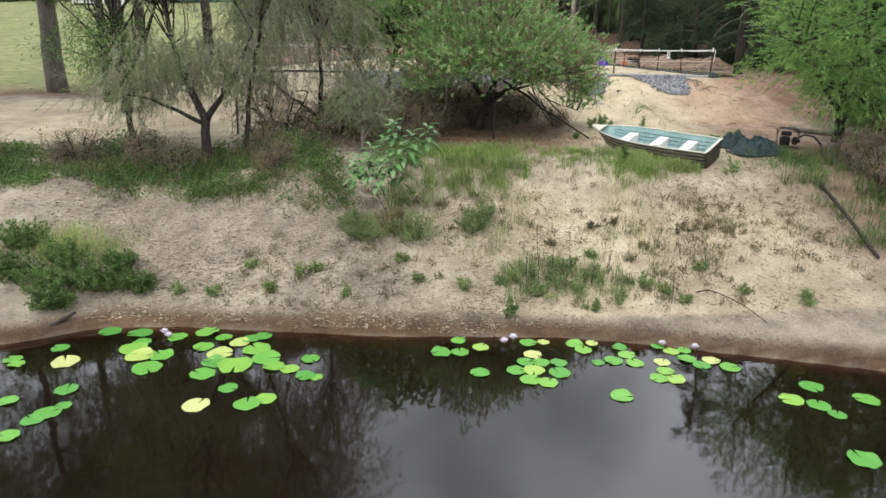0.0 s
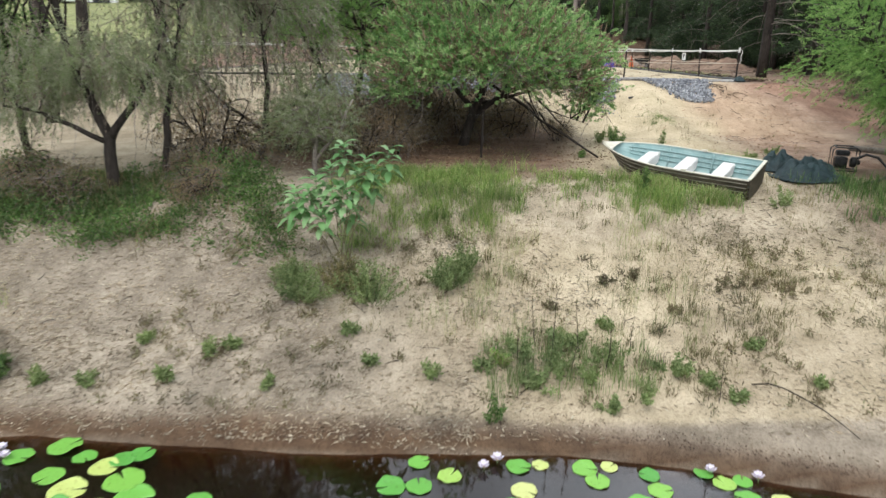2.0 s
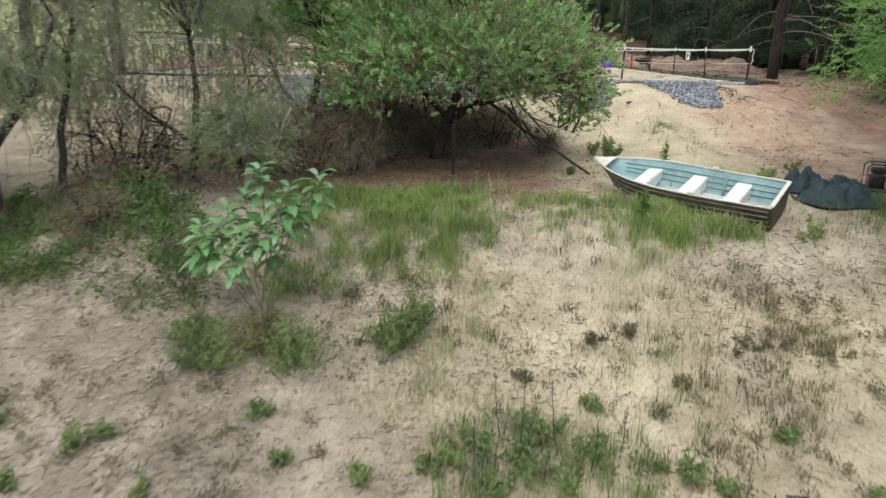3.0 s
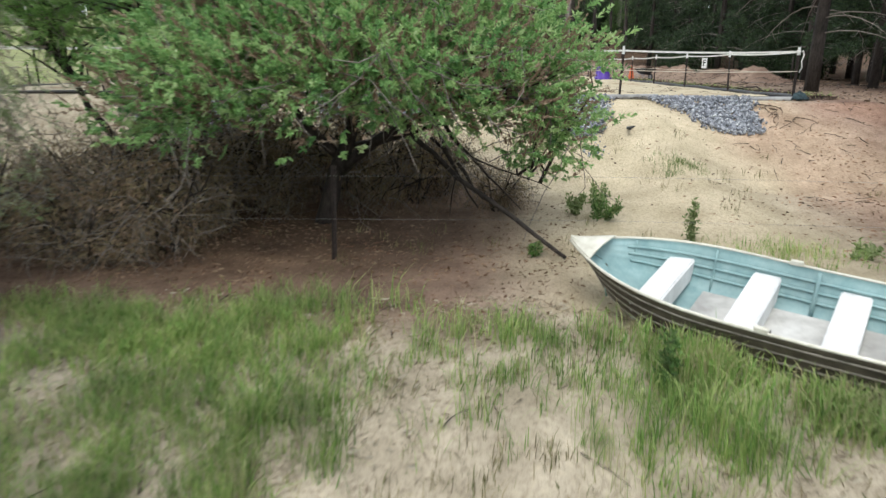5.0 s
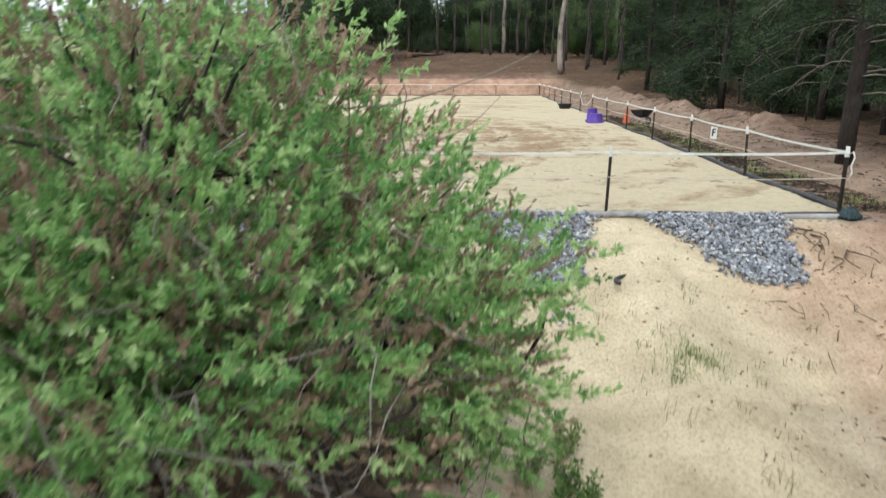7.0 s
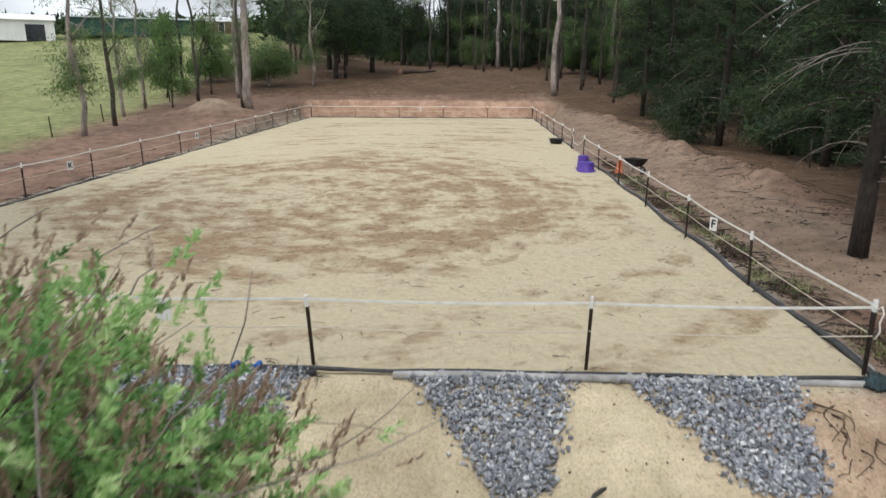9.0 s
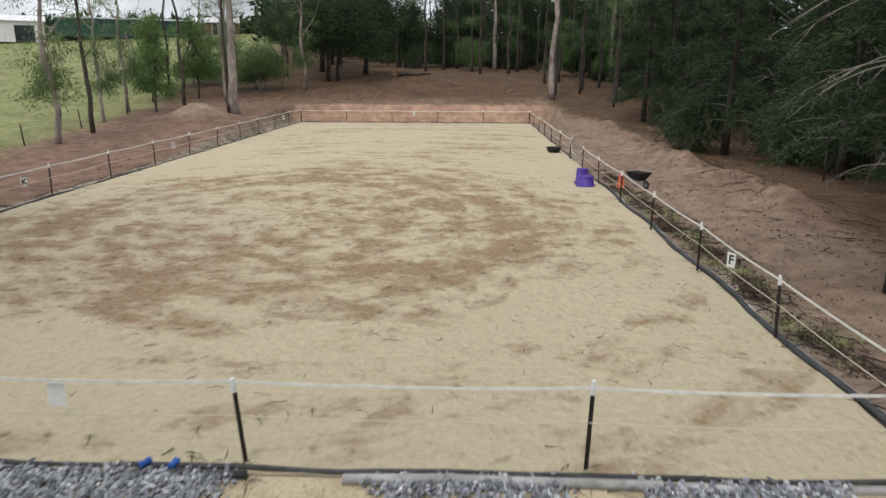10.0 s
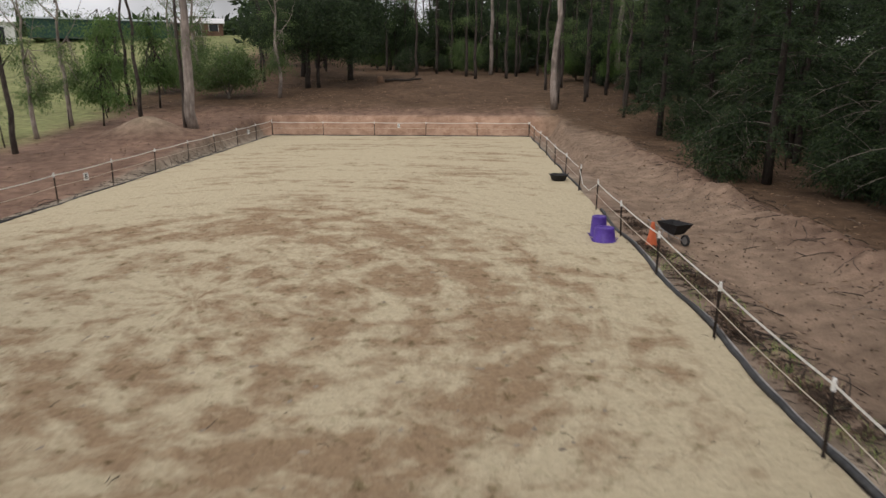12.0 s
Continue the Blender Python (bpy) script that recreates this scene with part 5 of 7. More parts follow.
wr = np.random.RandomState(91)
wn_ = 60000
wa = np.concatenate([wr.uniform(-0.95, 1.6, wn_)])
wd = np.where(wa < -0.28, wr.uniform(150, 200, wn_), wr.uniform(112, 175, wn_))
wx_, wy_ = 10 + wd * np.sin(wa), wd * np.cos(wa)
tall = np.where(wa < -0.28, 1.5 + 2.2 * (wr.uniform(0, 1, wn_) ** 1.5), np.maximum(3.0, 11 + 6 * np.sin(wa * 37) + 4 * np.sin(wa * 91)))
wz_ = terrain(wx_, wy_) + wr.uniform(0, 1, wn_) ** 1.2 * tall
V, F = leaf_geo(np.stack([wx_, wy_, wz_], 1), wr.normal(0, 1, (wn_, 3)), wr.uniform(1.0, 2.4, wn_), wr.uniform(0.5, 1.1, wn_), wr)
tagged(new("far_woods", mesh_from("far_woods", V, F, LEAF_PINE)), "distant dark woodland on rising ground", "woods", kind="stuff")

# ---- pond plants ----


def pad_material():
    """Waxy pads, green or yellowing from one to the next, with browned spots."""
    m, n, l, b = base_mat("waxy_lily_pad", 0.38, 0.0, 0.45)
    info = n.new("ShaderNodeObjectInfo")
    c = ramp_node(n, l, info.outputs["Random"], [(0.0, (0.08, 0.29, 0.05)), (0.4, (0.14, 0.38, 0.06)), (0.7, (0.23, 0.45, 0.07)), (0.85, (0.42, 0.52, 0.14)), (1.0, (0.55, 0.57, 0.24))]).outputs["Color"]
    spot = noise_node(n, l, 28, 3.0, 0.6)
    s_ = ramp_node(n, l, spot.outputs["Fac"], [(0.3, (0.6, 0.5, 0.3)), (0.42, (1, 1, 1))]).outputs["Color"]
    l.new(mix_node(n, l, 1.0, c, s_, 'MULTIPLY'), b.inputs["Base Color"])
    bump_node(n, l, b, spot.outputs["Fac"], 0.2, 0.005)
    return m


PAD_MAT = pad_material()
PETAL = rough_mat("pale_lilac_petal", (0.62, 0.55, 0.68), (0.85, 0.82, 0.86), 20, 0.6, stain=0.1, bump=0.05)
POLLEN = rough_mat("yellow_stamen", (0.6, 0.42, 0.06), (0.75, 0.55, 0.1), 40, 0.7, bump=0.2)


def pad_mesh(seed):
    """A round leaf of unit radius with a slit, a dished middle and a wavy, partly lifted rim."""
    rng = np.random.RandomState(seed)
    bm = bmesh.new()
    n, slit = 30, 0.22
    ph, amp = rng.uniform(0, 6.28, 3), rng.uniform(0.01, 0.05, 3)
    lift = rng.uniform(0, 6.28)
    rings = []
    for r in (0.05, 0.35, 0.7, 0.93, 1.0):
        row = []
        for i in range(n):
            a = slit / 2 * (0.3 + 0.7 * r) + (2 * math.pi - slit * (0.3 + 0.7 * r)) * i / (n - 1)
            rr = r * (1 + 0.03 * math.sin(3 * a + ph[0]) + 0.02 * math.sin(7 * a + ph[1]))
            z = 0.02 + 0.02 * r * r + (amp[0] * math.sin(5 * a + ph[2]) + 0.09 * max(0.0, math.cos(a - lift)) ** 6 * (seed % 3)) * r ** 6
            row.append(bm.verts.new((rr * math.cos(a), rr * math.sin(a), z)))
        rings.append(row)
    for a, b in zip(rings, rings[1:]):
        for i in range(n - 1):
            bm.faces.new((a[i], b[i], b[i + 1], a[i + 1]))
    bm.faces.new(rings[0])
    ext = bmesh.ops.extrude_face_region(bm, geom=list(bm.faces))
    for vert in [g for g in ext["geom"] if isinstance(g, bmesh.types.BMVert)]:
        vert.co.z += 0.02
    bmesh.ops.recalc_face_normals(bm, faces=bm.faces)
    me = bpy.data.meshes.new("lily_pad")
    bm.to_mesh(me)
    bm.free()
    me.materials.append(PAD_MAT)
    for p in me.polygons:
        p.use_smooth = True
    return me


PADS = [pad_mesh(i) for i in range(6)]
pr = random.Random(9)
west = [(3.8, -17.04, 0.2), (4.39, -17.1, 0.22), (5.14, -17.21, 0.18), (5.59, -16.95, 0.21), (4.6, -17.46, 0.16), (4.58, -17.74, 0.24), (4.82, -18.0, 0.24), (5.18, -17.97, 0.2), (5.15, -18.44, 0.24), (5.98, -17.16, 0.15), (6.34, -17.36, 0.18), (6.49, -17.18, 0.16), (6.68, -17.06, 0.16), (5.76, -17.58, 0.18), (6.15, -17.83, 0.22), (6.18, -18.16, 0.21), (6.56, -18.25, 0.29), (6.73, -17.61, 0.24), (7.0, -17.94, 0.24), (6.15, -18.59, 0.2), (7.21, -18.25, 0.18), (7.5, -18.32, 0.16), (7.82, -18.54, 0.16), (7.76, -17.93, 0.16), (8.0, -18.58, 0.11), (6.72, -19.02, 0.15), (6.43, -19.57, 0.2), (7.17, -19.48, 0.2), (7.4, -19.31, 0.16)]
middle = [(9.97, -17.51, 0.18), (10.31, -17.49, 0.16), (10.27, -17.0, 0.14), (10.67, -17.26, 0.15), (10.65, -18.25, 0.16), (11.54, -17.01, 0.16), (11.82, -16.96, 0.11), (11.58, -17.5, 0.16), (11.43, -17.8, 0.15), (11.69, -17.81, 0.15), (11.25, -18.13, 0.16), (11.55, -18.11, 0.18), (11.46, -18.44, 0.17), (11.74, -18.52, 0.16), (11.99, -17.8, 0.15), (11.97, -18.17, 0.18), (12.38, -17.0, 0.16), (12.5, -17.26, 0.15), (12.7, -16.95, 0.11)]
east = [(13.17, -17.1, 0.13), (13.23, -17.4, 0.15), (12.95, -17.65, 0.16), (12.67, -17.74, 0.11), (13.3, -17.72, 0.15), (12.83, -18.88, 0.18), (13.87, -17.0, 0.12), (14.06, -17.2, 0.14), (14.3, -17.15, 0.12), (14.24, -17.49, 0.16), (13.78, -17.65, 0.14), (13.75, -17.98, 0.15), (13.57, -18.25, 0.15), (13.83, -18.28, 0.15), (14.42, -17.73, 0.15), (14.65, -17.53, 0.15), (14.88, -17.78, 0.17), (15.94, -18.38, 0.18), (15.43, -18.83, 0.18), (15.77, -18.98, 0.17), (15.91, -19.24, 0.13), (16.6, -18.75, 0.19), (15.66, -20.38, 0.2)]
far_west = [(3.7, -18.32, 0.22), (4.27, -19.23, 0.17), (3.6, -19.62, 0.15), (4.39, -19.93, 0.19), (4.3, -20.1, 0.16), (4.22, -20.53, 0.16), (2.77, -18.28, 0.15), (2.95, -18.45, 0.13), (3.3, -17.8, 0.15), (4.5, -19.7, 0.12)]
for x, y, r in west + middle + east + far_west:
    ob = new("lily_pad", PADS[pr.randrange(6)])
    ob.matrix_basis = pose(x, y, WATER_Z + 0.004 + 0.006 * pr.random(), pr.uniform(-1.5, 1.5), pr.uniform(-1.5, 1.5), pr.uniform(0, 360)) @ Matrix.Scale(r, 4)
    tagged(ob, "round waxy green water-lily pad floating on the pond", "lily pad", "lily pads")


def petal_mesh(ln, wd):
    bm = bmesh.new()
    pts = [(0, 0), (0.3, 0.32), (0.65, 0.5), (0.9, 0.25), (1, 0)]
    mid = [bm.verts.new((ln * t, 0, 0.25 * ln * t * t)) for t, w in pts]
    lt = [bm.verts.new((ln * t, wd * w, 0.25 * ln * t * t + 0.2 * wd * w)) for t, w in pts[1:-1]]
    rt = [bm.verts.new((ln * t, -wd * w, 0.25 * ln * t * t + 0.2 * wd * w)) for t, w in pts[1:-1]]
    for side in (lt, rt):
        c = [mid[0]] + side + [mid[-1]]
        for i in range(4):
            bm.faces.new([q for q in dict.fromkeys((mid[i], c[i], c[i + 1], mid[i + 1]))])
    me = bpy.data.meshes.new("petal")
    bm.to_mesh(me)
    bm.free()
    me.materials.append(PETAL)
    return me


PETAL_ME = petal_mesh(0.11, 0.06)
flower = thing("water_lily", (11.27, -16.95, WATER_Z + 0.045), "pale lilac water-lily flower standing above the pads", "flower", "lily flowers")
for i in range(12):
    p = part_mesh("petal", PETAL_ME, flower)
    p.matrix_basis = pose(0, 0, 0, 0, -25 - 22 * (i % 2), i * 30)
bm = bmesh.new()
bmesh.ops.create_icosphere(bm, subdivisions=1, radius=0.022, matrix=pose(0, 0, 0.02))
part("stamens", bm, POLLEN, flower, "yellow stamens")
tube_part("stalk", [[((0, 0, -0.25), 0.007), ((0.01, 0, -0.1), 0.007), ((0, 0, 0), 0.009)]], WEED, flower)
for x, y in ((11.1, -17.1), (14.5, -17.12), (5.0, -17.28), (4.85, -17.12), (13.95, -17.02)):
    copy_thing(flower, pose(x, y, WATER_Z + 0.04, 6, 4, x * 90) @ Matrix.Scale(0.9, 4))


# ---- grass and weeds on the bank ----
def scatter(n, x0, x1, y0, y1, rng, keep=None):
    x, y = rng.uniform(x0, x1, n), rng.uniform(y0, y1, n)
    if keep is not None:
        k = keep(x, y) > rng.uniform(0, 1, n)
        x, y = x[k], y[k]
    return np.stack([x, y, terrain(x, y) - 0.01], 1)


def stuff(name, V, F, mat, label, category="grass"):
    return tagged(new(name, mesh_from(name, V, F, mat)), label, category, kind="stuff")


def tufts(P, per, rad, H, W, rng, lean):
    Q = np.repeat(P, per, 0)
    Q[:, :2] += rng.normal(0, rad, (len(Q), 2))
    Q[:, 2] = terrain(Q[:, 0], Q[:, 1]) - 0.01
    return blade_geo(Q, H * rng.uniform(0.45, 1.15, len(Q)), np.full(len(Q), W), rng, lean)


def not_in_boat(x, y):
    """0 inside the dinghy's outline, 1 outside."""
    u = ((x - 16.8) * bow_dir.x + (y + 10.36) * bow_dir.y) / bow_dir.length
    w = np.abs((x - 16.8) * bow_dir.y - (y + 10.36) * bow_dir.x) / bow_dir.length
    return 1 - ((u > -0.1) & (u < 3.2) & (w < 0.62)).astype(float)


gr = np.random.RandomState(101)
low_edge = lambda x: np.interp(x, (7.0, 8.5, 10.6, 11.6, 13.5, 15.5), (-12.6, -12.5, -12.2, -11.5, -11.2, -11.3))
top_edge = lambda x: np.interp(x, (7.0, 9.0, 11.0, 12.5, 14.0), (-9.9, -9.4, -9.1, -9.6, -10.1))


def bandy(x, y):
    """How thick the grass stands along the top of the bank."""
    w = 0.35 * waves(x, y, 1.4, 30) + 0.2 * waves(x, y, 4.0, 32)
    k = smooth(-0.5, 0.5, y - low_edge(x) + w) * (1 - smooth(-0.4, 0.4, y - top_edge(x) + w)) * (1 - smooth(13.6, 15.6, x + 0.5 * (y + 10)))
    return k * np.clip(0.5 + 0.4 * waves(x, y, 1.6, 31) + 0.5 * waves(x, y, 4.5, 34), 0.03, 1) * smooth(7.7, 8.6, x) * not_in_boat(x, y)


V, F = tufts(scatter(5600, 7.0, 16.5, -13.6, -8.2, gr, bandy), 12, 0.06, 0.23, 0.009, gr, 0.9)
stuff("bank_grass", V, F, GRASS_LUSH, "green grass along the top of the bank")
V, F = tufts(scatter(4400, 7.0, 16.5, -13.6, -8.2, gr, bandy), 9, 0.07, 0.2, 0.008, gr, 0.9)
stuff("yellowing_grass", V, F, GRASS, "yellowing grass mixed along the top of the bank")
tall_ = lambda x, y: bandy(x, y) * smooth(0.25, 0.7, waves(x, y, 2.6, 51)) * smooth(10.8, 12.2, x - 0.2 * (y + 10))
V, F = tufts(scatter(2200, 10.5, 16.0, -12.0, -9.0, gr, tall_), 14, 0.07, 0.42, 0.010, gr, 0.8)
stuff("tall_grass", V, F, GRASS_LUSH, "tall bright clumps of grass near the dinghy")
u_ = gr.uniform(-0.3, 2.0, 420)
u_ = np.where(np.sin(u_ * 5.1) > -0.2, u_, u_ + 0.4)
edge = np.stack([16.8 + bow_dir.x / bow_dir.length * u_ + 0.54 * gr.normal(-1.45, 0.22, 420), -10.36 + bow_dir.y / bow_dir.length * u_ - 0.84 * -gr.normal(-0.95, 0.16, 420), np.zeros(420)], 1)
V, F = tufts(edge[::2], 12, 0.08, 0.28, 0.012, gr, 0.7)
stuff("boat_grass", V, F, GRASS, "tall green grass growing against the stranded dinghy")
dry = lambda x, y: (0.45 + 0.4 * waves(x, y, 1.3, 33)) * smooth(-15.8, -13.6, y) * smooth(7.0, 9, x) * not_in_boat(x, y)
V, F = tufts(scatter(3000, 7, 18.5, -15.8, -9.4, gr, dry), 8, 0.07, 0.15, 0.006, gr, 0.9)
stuff("dry_grass", V, F, GRASS_DRY, "sparse dry tufts of grass on sand")
STRAW = leaf_mat("pale_straw_grass", [(0.34, 0.36, 0.19), (0.46, 0.44, 0.26), (0.28, 0.36, 0.16), (0.54, 0.48, 0.32)], 0.75, 0.4)
straw = lambda x, y: np.clip(0.25 + 0.6 * waves(x, y, 1.2, 52), 0, 1) * smooth(9.4, 10.6, x) * (1 - smooth(13.4, 15.2, x)) * smooth(-15.4, -14.2, y) * (1 - smooth(-11.6, -10.8, y))
V, F = tufts(scatter(1500, 9, 15.5, -15.5, -10.6, gr, straw), 16, 0.07, 0.38, 0.006, gr, 0.5)
stuff("straw_grass", V, F, STRAW, "thin upright straw-coloured grass on the sandy bank")
tuss = lambda x, y: np.clip(0.1 + 0.9 * waves(x, y, 1.7, 53), 0, 1) * smooth(10.8, 12.4, x) * (1 - smooth(17.2, 18.6, x)) * smooth(-15.9, -15.0, y) * (1 - smooth(-11.6, -10.9, y)) * not_in_boat(x, y)
V, F = tufts(scatter(620, 10.5, 18.5, -16.0, -10.6, gr, tuss), 34, 0.075, 0.17, 0.009, gr, 0.8)
stuff("withered_tussocks", V, F, leaf_mat("withered_tussock_blade", [(0.10, 0.085, 0.045), (0.19, 0.16, 0.085), (0.15, 0.17, 0.07), (0.29, 0.24, 0.15)], 0.8, 0.25), "dark withered tussocks dotted over the sandy bank")
small = lambda x, y: 0.25 + 0.75 * (waves(x, y, 1.1, 35) > 0.15)
D_ = scatter(460, 5.5, 18.5, -16.3, -11.8, gr, small)
L_ = np.repeat(D_, 26, 0)
L_[:, :2] += gr.normal(0, 0.055, (len(L_), 2))
L_[:, 2] = terrain(L_[:, 0], L_[:, 1]) + np.abs(gr.normal(0, 0.05, len(L_)))
V, F = leaf_geo(L_, gr.normal(0, 0.5, (len(L_), 3)) + np.array([0, 0, 0.7]), gr.uniform(0.04, 0.1, len(L_)), 0.022, gr)
stuff("withered_weeds", V, F, WEED_DARK, "small dark withered weeds dotted over the bank", "weeds")
under = lambda x, y: np.clip(0.75 + 0.8 * waves(x, y, 1.5, 36) + 0.3 * waves(x, y, 4.0, 47), 0.06, 1) * (1 - smooth(-11.6, -10.4, y)) * smooth(-13.5, -12.2, y + 0.5 * waves(x, y, 1.4, 37)) * (1 - smooth(6.6, 7.6, x + 0.5 * (y + 12)))
U_ = scatter(9500, -5, 7.8, -13.8, -10.4, gr, under)
Lu = np.repeat(U_, 15, 0)
Lu[:, :2] += gr.normal(0, 0.09, (len(Lu), 2))
hgt = np.repeat(gr.uniform(0.06, 0.26, len(U_)) * (0.6 + 2.6 * smooth(-0.1, 0.8, waves(U_[:, 0], U_[:, 1], 1.7, 43))), 15)
Lu[:, 2] = terrain(Lu[:, 0], Lu[:, 1]) + hgt * gr.uniform(0.1, 1.0, len(Lu))
V, F = leaf_geo(Lu, gr.normal(0, 0.7, (len(Lu), 3)) + np.array([0, 0, 0.4]), gr.uniform(0.05, 0.12, len(Lu)), 0.035, gr)
stuff("undergrowth", V, F, FERN, "lush green undergrowth below the weeping trees", "undergrowth")
V, F = tufts(scatter(1300, -5, 7.4, -13.4, -9.8, gr, lambda x, y: under(x, y) * (waves(x, y, 0.9, 44) > -0.1)), 10, 0.1, 0.42, 0.01, gr, 0.8)
stuff("undergrowth_grass", V, F, GRASS_DRY, "tall grass among undergrowth below trees")
shade = lambda x, y: smooth(18.0, 19.6, x + 0.4 * waves(x, y, 1.0, 41)) * np.clip(0.6 + 0.7 * waves(x, y, 1.3, 42), 0, 1)
V, F = tufts(scatter(2600, 17.5, 24, -14.5, -9.3, gr, shade), 10, 0.09, 0.36, 0.012, gr, 0.6)
stuff("shade_grass", V, F, FERN, "rank dark grass below the wattle")
sparse = lambda x, y: 0.25 + 0.4 * waves(x, y, 0.9, 38)
V, F = tufts(scatter(420, 5, 20, -8.2, -2.0, gr, sparse), 9, 0.07, 0.16, 0.008, gr, 0.6)
stuff("slope_grass", V, F, GRASS_DRY, "thin dry tufts on the sandy embankment")
lit = lambda x, y: 0.5 + 0.5 * waves(x, y, 0.9, 39)
Q_ = np.concatenate([scatter(70000, 0, 19.5, -16.6, -9, gr, lit), scatter(45000, 1, 11, -16.8, -12.2, gr, lit)])
V, F = leaf_geo(Q_ + np.array([0, 0, 0.015]), gr.normal(0, 1, (len(Q_), 3)) * np.array([1, 1, 0.12]), gr.uniform(0.04, 0.14, len(Q_)), gr.uniform(0.01, 0.027, len(Q_)), gr)
stuff("leaf_litter", V, F, leaf_mat("bleached_litter", [(0.2, 0.155, 0.115), (0.34, 0.28, 0.21), (0.52, 0.47, 0.39)], 0.85, 0.1), "bleached fallen leaves and bark chips", "leaf litter")
Q_ = scatter(17000, 3, 14.5, -10.2, -4, gr, lambda x, y: np.exp(-(((x - 10) / 4.0) ** 2 + ((y + 7.4) / 2.2) ** 2)))
V, F = leaf_geo(Q_ + np.array([0, 0, 0.015]), gr.normal(0, 1, (len(Q_), 3)) * np.array([1, 1, 0.15]), gr.uniform(0.04, 0.1, len(Q_)), gr.uniform(0.015, 0.035, len(Q_)), gr)
stuff("fallen_leaves", V, F, leaf_mat("red_brown_litter", [(0.10, 0.055, 0.035), (0.2, 0.12, 0.08), (0.3, 0.22, 0.15)], 0.85, 0.1), "red-brown fallen leaves under the shrubby tree", "leaf litter")


def weed(x, y, h, r, mat, n, label, seed, name="weed", leaf=0.07):
    """A low leafy clump on short stems."""
    rng = np.random.RandomState(seed)
    root = thing(name, (x, y, tz(x, y) - 0.02), label, "weed", "bank weeds")
    stems, P, D = [], [], []
    for i in range(max(5, n // 45)):
        a, k = rng.uniform(0, 6.28), rng.uniform(0.2, 1)
        e = np.array([r * k * math.cos(a), r * k * math.sin(a), h * rng.uniform(0.55, 1.1) * (1.1 - 0.5 * k)])
        st = bent((0.25 * e[0], 0.25 * e[1], 0), e, 0.006, 0.002, rng, 4, 0.06)
        stems.append(st)
        q = np.array([p for p, rr in st])
        m = n // max(5, n // 45)
        t = rng.uniform(0.25, 1.0, m)
        pts = np.stack([np.interp(t, np.linspace(0, 1, 5), q[:, c]) for c in range(3)], 1)
        P.append(pts + rng.normal(0, 0.02, (m, 3)))
        D.append(rng.normal(0, 0.8, (m, 3)) + np.array([0, 0, 0.35]))
    part_mesh("stem", mesh_from("stem", *tubes(stems, 4), mat), root, kind="stuff")
    P, D = np.concatenate(P), np.concatenate(D)
    V, F = leaf_geo(P, D, leaf * rng.uniform(0.6, 1.3, len(P)), leaf * 0.42, rng)
    part_mesh("leaves", mesh_from("leaves", V, F, mat), root)
    return root


LOW = "low green weed clump on the sandy bank"
for i, (x, y, h, r) in enumerate(((6.5, -15.9, 0.3, 0.17), (5.3, -15.95, 0.26, 0.2), (4.62, -15.95, 0.24, 0.16), (6.96, -15.35, 0.26, 0.2), (7.27, -15.2, 0.22, 0.2), (10.32, -15.65, 0.26, 0.16), (11.86, -15.8, 0.34, 0.3), (12.65, -15.6, 0.3, 0.25)) + (
                                  (13.36, -15.95, 0.2, 0.28), (12.85, -16.1, 0.2, 0.2), (14.24, -15.7, 0.24, 0.2), (14.61, -15.95, 0.16, 0.14), (15.79, -15.85, 0.18, 0.12), (16.8, -16.2, 0.3, 0.2), (11.1, -15.5, 0.24, 0.2), (8.0, -15.9, 0.2, 0.14), (9.4, -15.5, 0.2, 0.14), (15.2, -15.0, 0.2, 0.14), (13.0, -14.6, 0.2, 0.16), (11.6, -15.25, 0.38, 0.4), (12.2, -15.5, 0.42, 0.42), (12.95, -15.3, 0.36, 0.36), (12.4, -15.0, 0.32, 0.38), (13.9, -15.4, 0.24, 0.34), (5.9, -15.1, 0.2, 0.2), (9.0, -14.8, 0.2, 0.2))):
    weed(x, y, h * 1.1, r * 1.15, WEED, 300 if r < 0.3 else 620, LOW, 200 + i)
weed(11.22, -16.35, 0.45, 0.2, FERN, 240, "bright green waterside weed", 230)
weed(11.4, -15.4, 0.45, 0.32, GRASS, 220, "leafy green weed with tall stems", 231)
BUSH = "bushy olive-green bank weed with dry lower leaves"
for i, (x, y, h, r) in enumerate(((9.25, -14.0, 0.55, 0.5), (8.1, -14.1, 0.45, 0.45), (8.75, -13.7, 0.5, 0.4), (10.5, -13.6, 0.42, 0.36), (10.75, -13.2, 0.4, 0.3), (7.8, -13.7, 0.32, 0.35))):
    weed(x, y, h * 1.4, r * 1.35, GRASS_DRY if i == 2 else WEED, 2400, BUSH, 240 + i, "bank_bush", 0.05)
for i, (x, y, h, r) in enumerate(((13.7, -13.25, 0.24, 0.35), (13.2, -13.35, 0.2, 0.22), (15.7, -13.35, 0.22, 0.45), (15.2, -13.5, 0.2, 0.3), (16.3, -13.6, 0.2, 0.3), (14.2, -14.2, 0.2, 0.2), (12.2, -14.2, 0.2, 0.2))):
    weed(x, y, h, r, WEED_DARK, 260, "dark withered weed patch on pale sand", 250 + i, leaf=0.06)
